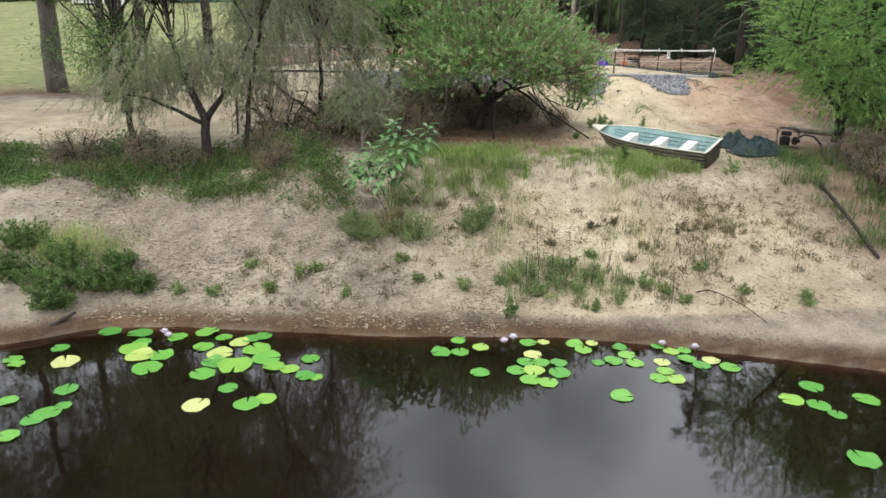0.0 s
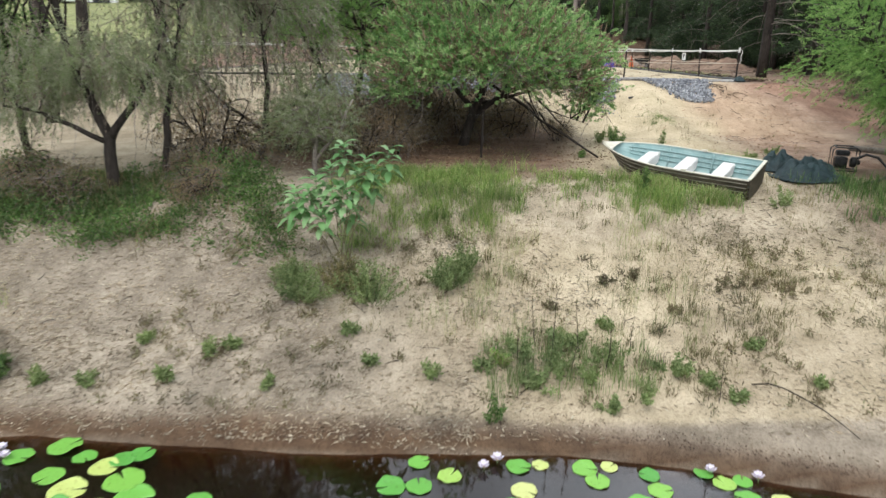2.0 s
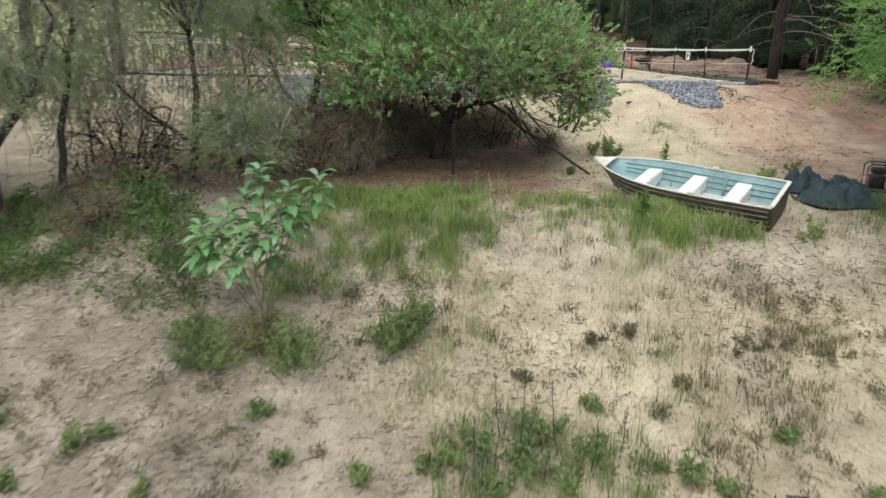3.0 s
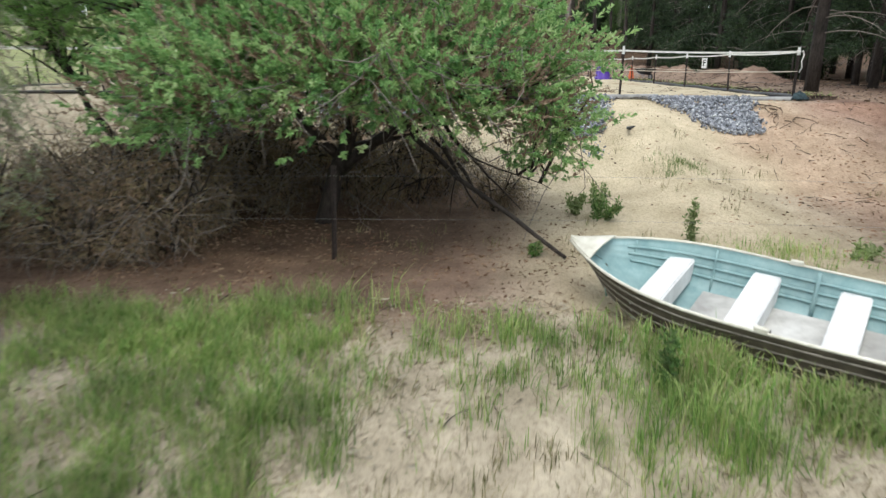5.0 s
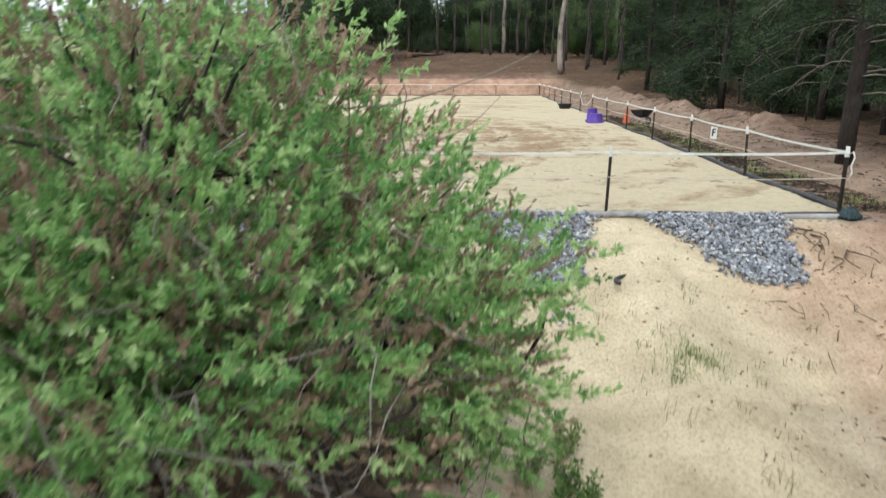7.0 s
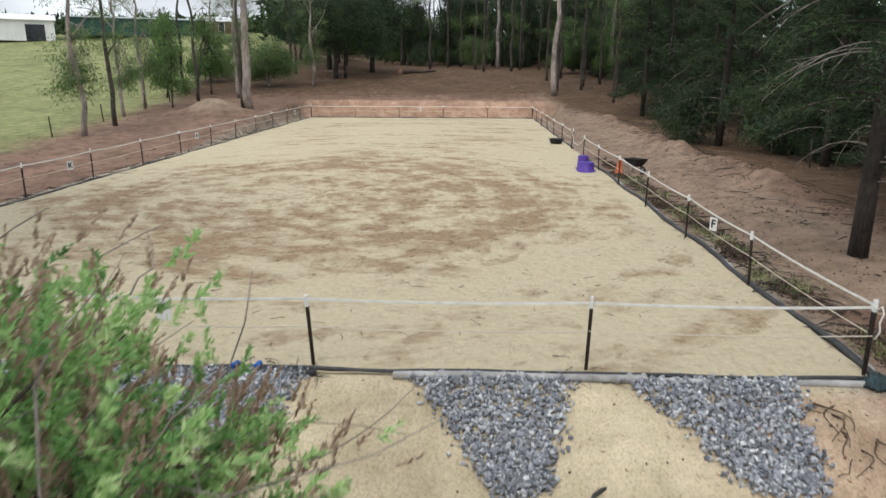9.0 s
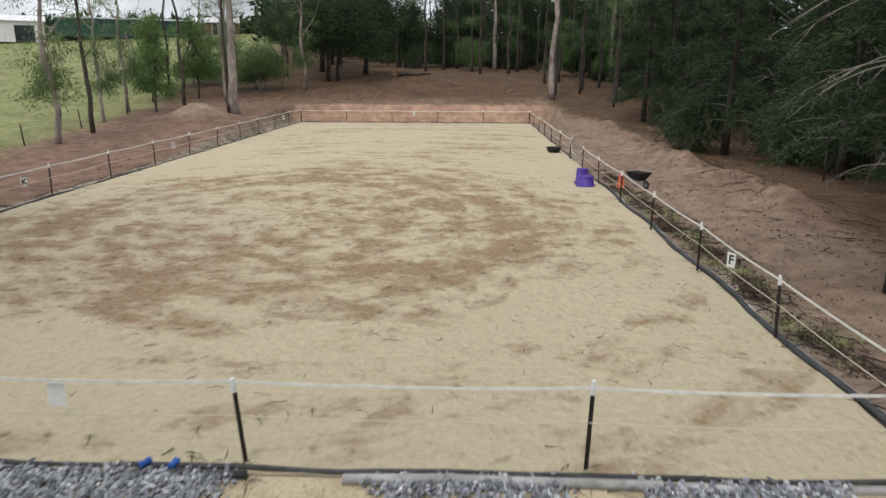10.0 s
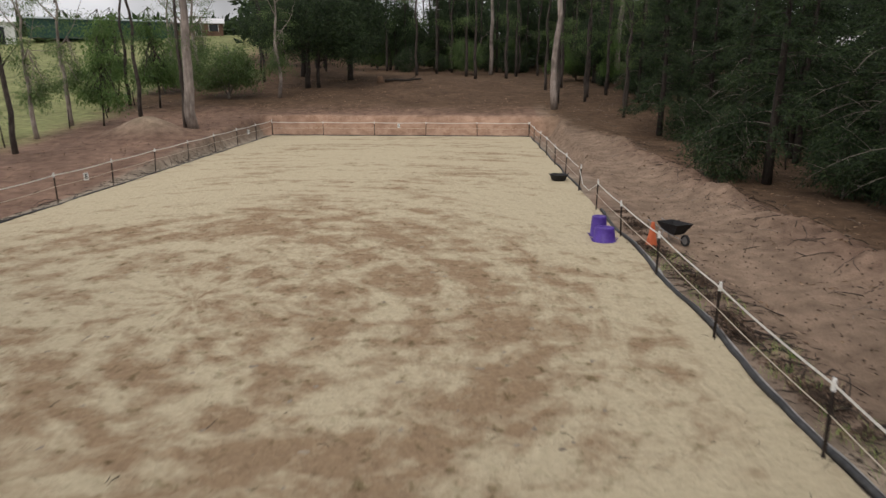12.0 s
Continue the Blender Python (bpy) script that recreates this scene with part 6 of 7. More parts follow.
for i, (x, y, h, r) in enumerate(((2.3, -16.5, 0.55, 0.5), (2.9, -16.1, 0.6, 0.5), (3.4, -15.95, 0.5, 0.45), (2.6, -16.75, 0.45, 0.4), (3.9, -15.9, 0.35, 0.35), (1.6, -16.3, 0.6, 0.5), (2.2, -15.7, 0.6, 0.5), (3.2, -15.4, 0.45, 0.4), (1.2, -15.4, 0.6, 0.6))):
    weed(x, y, h * 1.12, r * 1.1, FERN, 1800, "rank green weeds at the water's edge", 260 + i, "waterside_weed", 0.075)
V, F = tufts(scatter(420, 0.6, 3.9, -15.9, -14.5, gr, lambda x, y: np.exp(-((x - 1.9) / 1.1) ** 2 - ((y + 15.15) / 0.4) ** 2)), 14, 0.07, 0.42, 0.008, gr, 0.45)
stuff("waterside_grass", V, F, GRASS, "soft green grass standing behind the waterside weeds")
for i, (x, y, h, r, n) in enumerate(((14.75, -5.8, 0.5, 0.42, 560), (15.8, -6.86, 0.6, 0.16, 260), (14.4, -5.6, 0.4, 0.3, 380), (13.65, -7.5, 0.25, 0.14, 160), (14.83, -5.1, 0.45, 0.3, 380), (17.8, -7.3, 0.22, 0.4, 300), (14.4, -10.7, 0.7, 0.14, 260), (17.0, -11.3, 0.5, 0.35, 320), (19.0, -11.5, 0.4, 0.5, 260), (20.3, -11.9, 0.4, 0.6, 260), (21.4, -11.0, 0.6, 0.6, 260), (18.7, -6.6, 0.3, 0.4, 260))):
    weed(x, y, h, r, WEED if i % 3 else FERN, n, "scrubby green weed on sandy ground", 280 + i)
V, F = tufts(scatter(260, 15.9, 18.2, -8.0, -6.5, gr, lambda x, y: np.exp(-((x - 17.0) / 0.7) ** 2 - ((y + 7.2) / 0.45) ** 2)), 12, 0.07, 0.16, 0.008, gr, 0.8)
V2, F2 = tufts(scatter(150, 15.9, 17.2, -4.4, -3.2, gr, lambda x, y: np.exp(-((x - 16.5) / 0.4) ** 2 - ((y + 3.85) / 0.28) ** 2)), 14, 0.06, 0.1, 0.009, gr, 0.9)
stuff("mound_patch_grass", V2, F2, WEED, "small olive patch of grass on the sand mound")
stuff("slope_patch_grass", V, F, GRASS, "thin patch of grass on sand beyond the dinghy")

V, F = tufts(scatter(150, 11.1, 13.6, -15.9, -14.9, gr, lambda x, y: np.clip(0.6 + 0.6 * waves(x, y, 2.0, 50), 0, 1)), 12, 0.07, 0.34, 0.009, gr, 0.5)
stuff("bank_tussocks", V, F, WEED, "upright grassy tussocks among weeds on the lower bank")


def stalk(x, y, h, seed):
    """A single tall dry seed stalk."""
    rng = np.random.RandomState(seed)
    root = thing("seed_stalk", (x, y, tz(x, y) - 0.02), "tall thin dark seed stalk", "weed", "seed stalks")
    st = bent((0, 0, 0), (rng.normal(0, 0.06), rng.normal(0, 0.06), h), 0.006, 0.002, rng, 5, 0.02)
    part_mesh("stem", mesh_from("stem", *tubes([st], 4), BARK_DARK), root)
    t = rng.uniform(0.35, 1.0, 36)
    q = np.array([p for p, rr in st])
    pts = np.stack([np.interp(t, np.linspace(0, 1, 6), q[:, c]) for c in range(3)], 1)
    V, F = leaf_geo(pts, rng.normal(0, 0.5, (36, 3)) + np.array([0, 0, 0.6]), 0.06, 0.012, rng)
    part_mesh("seed_head", mesh_from("seed_head", V, F, WEED_DARK), root, kind="stuff")


for i, (x, y, h) in enumerate(((12.1, -15.3, 1.1), (12.55, -15.2, 1.0), (11.6, -15.4, 0.7), (12.9, -15.4, 0.7), (14.35, -16.0, 0.7), (11.9, -15.0, 0.8), (13.3, -15.1, 0.5), (12.35, -15.6, 0.6), (14.9, -14.6, 0.45))):
    stalk(x, y, h, 310 + i)


def sapling(x, y, h):
    """Thin stems with rosettes of long hanging leaves."""
    rng = np.random.RandomState(330)
    root = thing("broadleaf_sapling", (x, y, tz(x, y) - 0.03), "slender sapling with rosettes of large pale green leaves", "sapling")
    tops = [(0.1, 0, h), (0.85, 0.1, h * 0.96), (0.48, 0.0, h * 0.9), (-0.72, -0.1, h * 0.68), (-0.45, 0.2, h * 0.76), (0.12, -0.2, h * 0.72), (-0.3, -0.2, h * 0.55), (0.55, 0.2, h * 0.77), (-0.8, 0.1, h * 0.58), (0.18, 0.2, h * 0.57), (-0.15, 0.1, h * 0.84), (-0.5, -0.05, h * 0.66), (0.35, -0.1, h * 0.82), (-0.1, -0.1, h * 0.66)]
    paths = [bent((0.02 * i, 0, 0) if i < 5 else (0.3 * t[0], 0.3 * t[1], 0.45 * t[2]), t, 0.012 if i < 5 else 0.008, 0.004, rng, 6, 0.03) for i, t in enumerate(tops)]
    for q in paths:
        tube_part("stem", [q], WEED_DARK, root)
    V, F = [], []
    for t in tops:
        for k in range(17):
            a, rise = k * 2.4 + rng.uniform(-0.3, 0.3), 0.75 - 0.055 * k
            d = np.array([math.cos(a), math.sin(a), 0])
            s_ = np.array([-math.sin(a), math.cos(a), 0])
            ln, wd = rng.uniform(0.22, 0.36), rng.uniform(0.095, 0.14)
            base = np.array(t) + np.array([0, 0, -0.025 * k])
            i0 = len(V)
            for f, w in ((0, 0.1), (0.3, 0.8), (0.6, 1.0), (0.85, 0.6), (1.0, 0.02)):
                c = base + d * ln * f + np.array([0, 0, ln * (rise * f - 0.55 * f * f)])
                V += [c - s_ * wd * w * 0.5 + np.array([0, 0, 0.02 * w]), c, c + s_ * wd * w * 0.5 + np.array([0, 0, 0.02 * w])]
            for r_ in range(4):
                for c_ in range(2):
                    q = i0 + r_ * 3 + c_
                    F.append((q, q + 1, q + 4, q + 3))
    part_mesh("leaves", mesh_from("leaves", np.array(V), F, LEAF_SAP, flat=False), root, "large pale green drooping leaves")


sapling(8.6, -13.3, 2.35)

# ---- rock chutes ----
STONE = rough_mat("blue_grey_stone", (0.17, 0.18, 0.205), (0.42, 0.43, 0.46), 12, 0.8, stain=0.35, bump=0.5, jitter=0.45)


def stone_fill_material():
    """Crushed stone that differs from piece to piece."""
    m, n, l, b = base_mat("crushed_blue_stone", 0.85, 0.0, 0.3)
    geo = n.new("ShaderNodeNewGeometry")
    c = ramp_node(n, l, geo.outputs["Random Per Island"], [(0.0, (0.12, 0.127, 0.145)), (0.5, (0.27, 0.28, 0.305)), (0.88, (0.43, 0.44, 0.46)), (1.0, (0.64, 0.64, 0.63))]).outputs["Color"]
    fine = noise_node(n, l, 25, 5.0, 0.6)
    f = ramp_node(n, l, fine.outputs["Fac"], [(0.3, (0.7, 0.7, 0.7)), (0.7, (1.15, 1.15, 1.15))]).outputs["Color"]
    l.new(mix_node(n, l, 1.0, c, f, 'MULTIPLY'), b.inputs["Base Color"])
    return m


STONE_FILL = stone_fill_material()
CLOD = rough_mat("brown_clod", (0.07, 0.05, 0.035), (0.2, 0.14, 0.10), 10, 0.95, bump=0.6, jitter=0.4)
PHI = (1 + 5 ** 0.5) / 2
ICO_V = np.array([(-1, PHI, 0), (1, PHI, 0), (-1, -PHI, 0), (1, -PHI, 0), (0, -1, PHI), (0, 1, PHI), (0, -1, -PHI), (0, 1, -PHI), (PHI, 0, -1), (PHI, 0, 1), (-PHI, 0, -1), (-PHI, 0, 1)])
ICO20 = np.array([(a, b, c) for a in range(12) for b in range(12) for c in range(12) if a < b and a < c and b != c
                  and all(abs(np.linalg.norm(ICO_V[i] - ICO_V[j]) - 2) < 0.01 for i, j in ((a, b), (b, c), (a, c)))
                  and np.dot(np.cross(ICO_V[b] - ICO_V[a], ICO_V[c] - ICO_V[a]), ICO_V[a]) > 0])


def rock_geo(P, S, rng):
    """Angular broken stones at P with half sizes S."""
    n, k = len(P), 12
    src = ICO_V / np.linalg.norm(ICO_V, axis=1, keepdims=True)
    q = rng.normal(0, 1, (n, 4))
    q /= np.linalg.norm(q, axis=1, keepdims=True)
    w, x, y, z = q.T
    R = np.stack([1 - 2 * (y * y + z * z), 2 * (x * y - z * w), 2 * (x * z + y * w), 2 * (x * y + z * w), 1 - 2 * (x * x + z * z), 2 * (y * z - x * w), 2 * (x * z - y * w), 2 * (y * z + x * w), 1 - 2 * (x * x + y * y)], 1).reshape(n, 3, 3)
    loc = src[None] * rng.uniform(0.55, 1.25, (n, k, 1)) * np.stack([np.ones(n), rng.uniform(0.6, 1, n), rng.uniform(0.45, 0.8, n)], 1)[:, None, :]
    V = np.einsum('nij,nkj->nki', R, loc) * S[:, None, None] + P[:, None, :]
    F = (ICO20[None] + (np.arange(n) * k)[:, None, None]).reshape(-1, 3)
    return V.reshape(-1, 3), F


def rock_chute(x0, x1, low0, low1, y_low, seed, label):
    """Stones spilling from the arena's edge down the bank, from x0..x1 to low0..low1."""
    rng = np.random.RandomState(seed)
    root = thing("rock_chute", (0, 0, 0), label, "rock pile", "rock chutes")

    def spots(n):
        t = rng.uniform(0, 1, n) ** 1.15
        a, b = x0 + (low0 - x0) * t, x1 + (low1 - x1) * t
        x = a + (b - a) * rng.uniform(0, 1, n) + rng.normal(0, 0.09, n)
        y = -0.28 + (y_low + 0.28) * t + rng.normal(0, 0.07, n)
        return np.stack([x, y, terrain(x, y)], 1)
    area = (x1 - x0 + low1 - low0) / 2 * -y_low
    P = spots(int(1000 * area))
    S = rng.uniform(0.018, 0.05, len(P))
    P[:, 2] += S * 0.35 + rng.uniform(0, 0.07, len(P))
    V, F = rock_geo(P, S, rng)
    part_mesh("stone_fill", mesh_from("stone_fill", V, F, STONE_FILL), root, "crushed blue-grey stone", kind="stuff")
    for i, p in enumerate(spots(70)):
        s_ = float(rng.uniform(0.045, 0.082))
        o = part_mesh("stone", STONES[i % 8], root)
        o.matrix_basis = pose(p[0], p[1], p[2] + 0.07, *rng.uniform(0, 360, 3)) @ Matrix.Scale(s_, 4)
    return root


sr = np.random.RandomState(400)
STONES = [mesh_from("stone", *rock_geo(np.zeros((1, 3)), np.ones(1), sr), STONE) for i in range(8)]
CHUTE = "blue-grey crushed rock spilling down the sandy bank"
rock_chute(16.6, 18.9, 17.8, 18.6, -1.95, 401, CHUTE)
rock_chute(13.6, 15.85, 14.85, 15.35, -2.0, 402, CHUTE)
rock_chute(9.3, 12.1, 9.6, 11.9, -1.6, 403, "blue-grey crushed rock below the arena, behind foliage")
rock_chute(5.4, 8.2, 5.8, 7.9, -2.2, 404, "blue-grey crushed rock chute behind dark stems")
tail = np.random.RandomState(405)
Pt = np.stack([15.15 + tail.normal(0, 0.16, 90), -1.7 - tail.uniform(0, 1.1, 90), np.zeros(90)], 1)
Pt[:, 2] = terrain(Pt[:, 0], Pt[:, 1]) + 0.01
stuff("scattered_gravel", *rock_geo(Pt, tail.uniform(0.015, 0.04, 90), tail), STONE_FILL, "loose grey gravel trailing down the slope", "gravel")
lip = np.random.RandomState(406)
lx_ = lip.uniform(2, 19, 2600)
ly_ = np.interp(lx_, SHORE_X, SHORE_Y) + 0.12 + 0.14 * np.abs(lip.normal(0, 1, 2600))
stuff("shore_clods", *rock_geo(np.stack([lx_, ly_, terrain(lx_, ly_)], 1), lip.uniform(0.005, 0.02, 2600), lip), CLOD, "dark damp clods and roots along the waterline", "soil")

def lathe(prof, seg=28, bm=None, at=(0, 0, 0)):
    """Turns (r, z) pairs about an upright axis."""
    bm = bm or bmesh.new()
    rings = [[bm.verts.new((at[0] + r * math.cos(2 * math.pi * k / seg), at[1] + r * math.sin(2 * math.pi * k / seg), at[2] + z)) for k in range(seg)] for r, z in prof]
    for a, b in zip(rings, rings[1:]):
        for k in range(seg):
            bm.faces.new((a[k], a[(k + 1) % seg], b[(k + 1) % seg], b[k]))
    bm.faces.new(rings[0][::-1])
    bm.faces.new(rings[-1])
    return bm


# ---- edging of the arena ----
er = np.random.RandomState(410)


def pipe(name, pts, r, mat, label, group="arena edging", sides=8):
    root = thing(name, (0, 0, 0), label, "pipe", group)
    tube_part("run", [[(np.array(p), r) for p in pts]], mat, root, "", sides)
    return root


def run_x(x0, x1, y, z, wob=0.03):
    return [(x, y + wob * math.sin(x * 1.7) + er.normal(0, 0.008), z + 0.012 * math.sin(x * 2.3)) for x in np.linspace(x0, x1, int((x1 - x0) / 0.4) + 2)]


def run_y(x, y0, y1, z, wob=0.05):
    return [(x + wob * math.sin(y * 1.1) + er.normal(0, 0.01), y, z + 0.012 * math.sin(y * 2.0)) for y in np.linspace(y0, y1, int((y1 - y0) / 0.4) + 2)]


pipe("edging_pipe", run_x(-0.1, 20.1, -0.17, 0.045, 0.02), 0.036, PIPE_BLACK, "black pipe edging the sand at the pond end")
pipe("drain_pipe", run_x(13.4, 16.9, -0.31, 0.05, 0.015), 0.062, PIPE_GREY, "dusty pale grey drain pipe beside the edging")
pipe("drain_pipe", run_x(17.1, 20.0, -0.3, 0.02, 0.02), 0.055, PIPE_GREY, "dusty grey drain pipe above a rock chute")
pipe("drain_pipe", run_x(9.5, 12.3, -0.3, 0.03, 0.02), 0.055, PIPE_BLACK, "black drain pipe above a rock chute")
pipe("edging_pipe", run_y(20.12, -0.1, 24.2, 0.05, 0.07), 0.058, PIPE_BLACK, "black pipe edging the sand beside the track")
pipe("drain_pipe", run_y(20.23, 0.2, 20.0, 0.0, 0.07), 0.042, PIPE_GREY, "dusty grey pipe along the arena's edge")
pipe("edging_pipe", run_y(20.12, 28.4, LEN, 0.05), 0.045, PIPE_BLACK, "black pipe edging the sand past the gateway")
pipe("edging_pipe", run_y(-0.14, 0, LEN, 0.04), 0.035, PIPE_BLACK, "black pipe edging the sand on the meadow side")
pipe("edging_pipe", run_x(0, 20, LEN + 0.1, 0.05), 0.04, PIPE_BLACK, "black pipe edging the sand below the cut bank")
pipe("gate_rail", [(20.0, 28.2, 0.95), (19.95, 27.0, 0.5), (19.95, 25.6, 0.5), (20.0, 24.25, 0.95)], 0.012, TAPE_WHITE, "slack white tape across the gateway", "gateway")

heap = np.random.RandomState(412)
n_ = 2600
hy = heap.uniform(0.2, 24.0, n_)
hx = 20.72 + 0.14 * np.sin(hy * 0.9) + heap.normal(0, 0.16, n_)
hk_ = np.sin(hy * 2.1) + 0.7 * np.sin(hy * 5.3) + heap.normal(0, 0.5, n_) > -0.1
hx, hy = hx[hk_], hy[hk_]
n_ = len(hx)
Ph = np.stack([hx, hy, terrain(hx, hy) + 0.02], 1)
stuff("edge_clods", *rock_geo(Ph, heap.uniform(0.008, 0.035, n_) * (0.6 + 0.8 * (np.sin(hy * 1.3) > -0.2)), heap), CLOD, "brown clods and dug soil along the arena's edge", "soil")


RUST_ROOT = rough_mat("brown_root_bark", (0.06, 0.04, 0.028), (0.17, 0.115, 0.08), 16, 0.9, bump=0.5)
DRY_LITTER = leaf_mat("brown_woodland_litter", [(0.06, 0.04, 0.03), (0.14, 0.09, 0.065), (0.3, 0.2, 0.14), (0.42, 0.31, 0.23)], 0.9, 0.1)


def twig_stuff(name, n, x0, x1, y0, y1, lo, hi, mat, label, seed, flatz=None, thick=0.006):
    rng = np.random.RandomState(seed)
    paths = []
    for i in range(n):
        x, y, a, ln = rng.uniform(x0, x1), rng.uniform(y0, y1), rng.uniform(0, 6.28), rng.uniform(lo, hi)
        e = (x + ln * math.cos(a), y + ln * math.sin(a))
        z0, z1 = (flatz, flatz) if flatz is not None else (tz(x, y) + 0.02, tz(*e) + 0.02)
        paths.append(bent((x, y, z0), (e[0], e[1], z1), thick * rng.uniform(0.6, 1.5), thick * 0.5, rng, 3, 0.08))
    V, F = tubes(paths, 4)
    return stuff(name, V, F, mat, label, "twigs")


twig_stuff("arena_twigs", 190, 3, 20, 0, 9, 0.08, 0.3, BARK_DARK, "small dark twigs strewn on arena sand", 420, 0.045)
mulch = np.random.RandomState(435)
my_ = mulch.uniform(0.3, 24, 15000)
mx_ = 20.75 + 0.14 * np.sin(my_ * 0.9) + mulch.normal(0, 0.17, 15000)
mk_ = np.sin(my_ * 2.1) + 0.7 * np.sin(my_ * 5.3) + mulch.normal(0, 0.4, 15000) > 0.0
Qm = np.stack([mx_, my_, terrain(mx_, my_) + mulch.uniform(0.01, 0.07, 15000)], 1)[mk_]
V, F = leaf_geo(Qm, mulch.normal(0, 1, (len(Qm), 3)) * np.array([1, 1, 0.3]), mulch.uniform(0.05, 0.16, len(Qm)), mulch.uniform(0.015, 0.04, len(Qm)), mulch)
stuff("edge_mulch", V, F, leaf_mat("dark_bark_mulch", [(0.025, 0.018, 0.014), (0.06, 0.04, 0.03), (0.12, 0.08, 0.06), (0.2, 0.13, 0.095)], 0.9, 0.05), "dark bark and root debris heaped along the arena's edge", "mulch")
root_ = thing("root_tangle", (19.35, -1.0, tz(19.35, -1.0)), "brown tangle of dug-up roots below the drain pipe", "roots")
rr_ = np.random.RandomState(436)
for k in range(7):
    a_, b_ = rr_.uniform(-0.35, 0.35, 2)
    w_ = rr_.uniform(-0.35, 0.45)
    tube_part("root", [[(np.array((a_ + w_ * t_ + 0.12 * math.sin(4 * t_ + k), b_ - 0.4 * t_, tz(19.35 + a_ + w_ * t_, -1.0 + b_ - 0.4 * t_) - tz(19.35, -1.0) + 0.02 + 0.05 * math.sin(3.1 * t_))), 0.012 * (1.1 - 0.7 * t_)) for t_ in np.linspace(0, 1, 7)]], RUST_ROOT, root_, "", 6)
twig_stuff("edge_twigs", 260, 20.45, 21.3, 1, 18, 0.2, 0.8, BARK_DARK, "dark dead twigs along the arena's edge", 421)
for k in range(9):
    px_ = 20.0 - k * WID / 5 if k < 5 else 20.35
    py_ = -0.2 if k < 5 else (k - 4) * STEP
    twig_stuff("post_twigs", 26, px_ - 0.4, px_ + 0.4, py_ - 0.25, py_ + 0.25, 0.1, 0.4, BARK_DARK, "dark twigs and roots caught round a fence post", 430 + k)
twig_stuff("corner_twigs", 60, 18.2, 21.2, -5.0, -0.5, 0.1, 0.4, BARK_DARK, "dark twigs and bark scattered over the slope's corner", 425)
ew = np.random.RandomState(426)
V, F = tufts(scatter(420, 20.3, 21.2, 0.5, 19.0, ew, lambda x, y: 0.5 * (np.sin(y * 1.9) > 0.1) + 0.1), 9, 0.09, 0.2, 0.009, ew, 0.8)
stuff("edge_weeds", V, F, GRASS, "green weeds growing along the arena's edge", "weeds")
Q_ = scatter(5200, 15.5, 21.5, -8.0, -0.4, ew, lambda x, y: smooth(15.5, 19.5, x) * (0.5 + 0.5 * waves(x, y, 1.3, 48)))
V, F = leaf_geo(Q_ + np.array([0, 0, 0.015]), ew.normal(0, 1, (len(Q_), 3)) * np.array([1, 1, 0.15]), ew.uniform(0.03, 0.1, len(Q_)), ew.uniform(0.012, 0.03, len(Q_)), ew)
stuff("slope_litter", V, F, leaf_mat("red_slope_litter", [(0.16, 0.08, 0.05), (0.3, 0.16, 0.1), (0.42, 0.26, 0.17), (0.09, 0.06, 0.045)], 0.85, 0.1), "red-brown bark and leaf litter on the sandy slope", "leaf litter")
twig_stuff("edge_sticks", 150, 20.6, 21.35, 1, 18.5, 0.3, 1.0, BARK_DARK, "thicker dark sticks raked along the arena's edge", 427, thick=0.016)
twig_stuff("fence_sticks", 260, -1.0, -0.25, 6, 46, 0.2, 0.9, BARK_DARK, "dark sticks and debris below the meadow-side fence", 428, thick=0.013)
wl_ = np.random.RandomState(429)
for name, x0, x1, y0, y1, cnt in (("woodland_litter", 21.4, 36, -2, 75, 15000), ("dirt_litter", -13, -0.4, 3, 60, 7000), ("bank_top_litter", -3, 22, 53, 75, 7000)):
    Q_ = scatter(cnt, x0, x1, y0, y1, wl_, lambda x, y: 0.45 + 0.55 * waves(x, y, 0.8, 49))
    V, F = leaf_geo(Q_ + np.array([0, 0, 0.02]), wl_.normal(0, 1, (len(Q_), 3)) * np.array([1, 1, 0.15]), wl_.uniform(0.06, 0.24, len(Q_)), wl_.uniform(0.02, 0.06, len(Q_)), wl_)
    stuff(name, V, F, DRY_LITTER, "brown bark and leaf litter strewn on bare dirt", "leaf litter")
twig_stuff("bank_twigs", 120, 3, 18, -16, -9, 0.1, 0.4, BARK_DARK, "dark twigs lying on the bank", 422)
twig_stuff("ridge_twigs", 240, 24.2, 27.5, 8, 45, 0.2, 1.1, BARK_DARK, "dark roots and sticks along the ragged bank of the track", 433, thick=0.012)
twig_stuff("woodland_twigs", 200, 23, 34, 5, 60, 0.3, 1.2, BARK_GREY, "grey fallen sticks on woodland dirt", 423)
tk = np.random.RandomState(434)
tx_, ty_ = tk.uniform(21.3, 27.5, 3600), tk.uniform(1, 55, 3600)
stuff("track_clods", *rock_geo(np.stack([tx_, ty_, terrain(tx_, ty_)], 1), tk.uniform(0.008, 0.045, 3600), tk), CLOD, "small clods and pebbles strewn over the dirt track", "soil")
clump = np.random.RandomState(424)
cx, cy = clump.uniform(8, 19.5, 260), clump.uniform(-5.5, -0.4, 260)
stuff("sand_clods", *rock_geo(np.stack([cx, cy, terrain(cx, cy)], 1), clump.uniform(0.006, 0.03, 260), clump), CLOD, "small dark clods dotted over the sand slope", "soil")


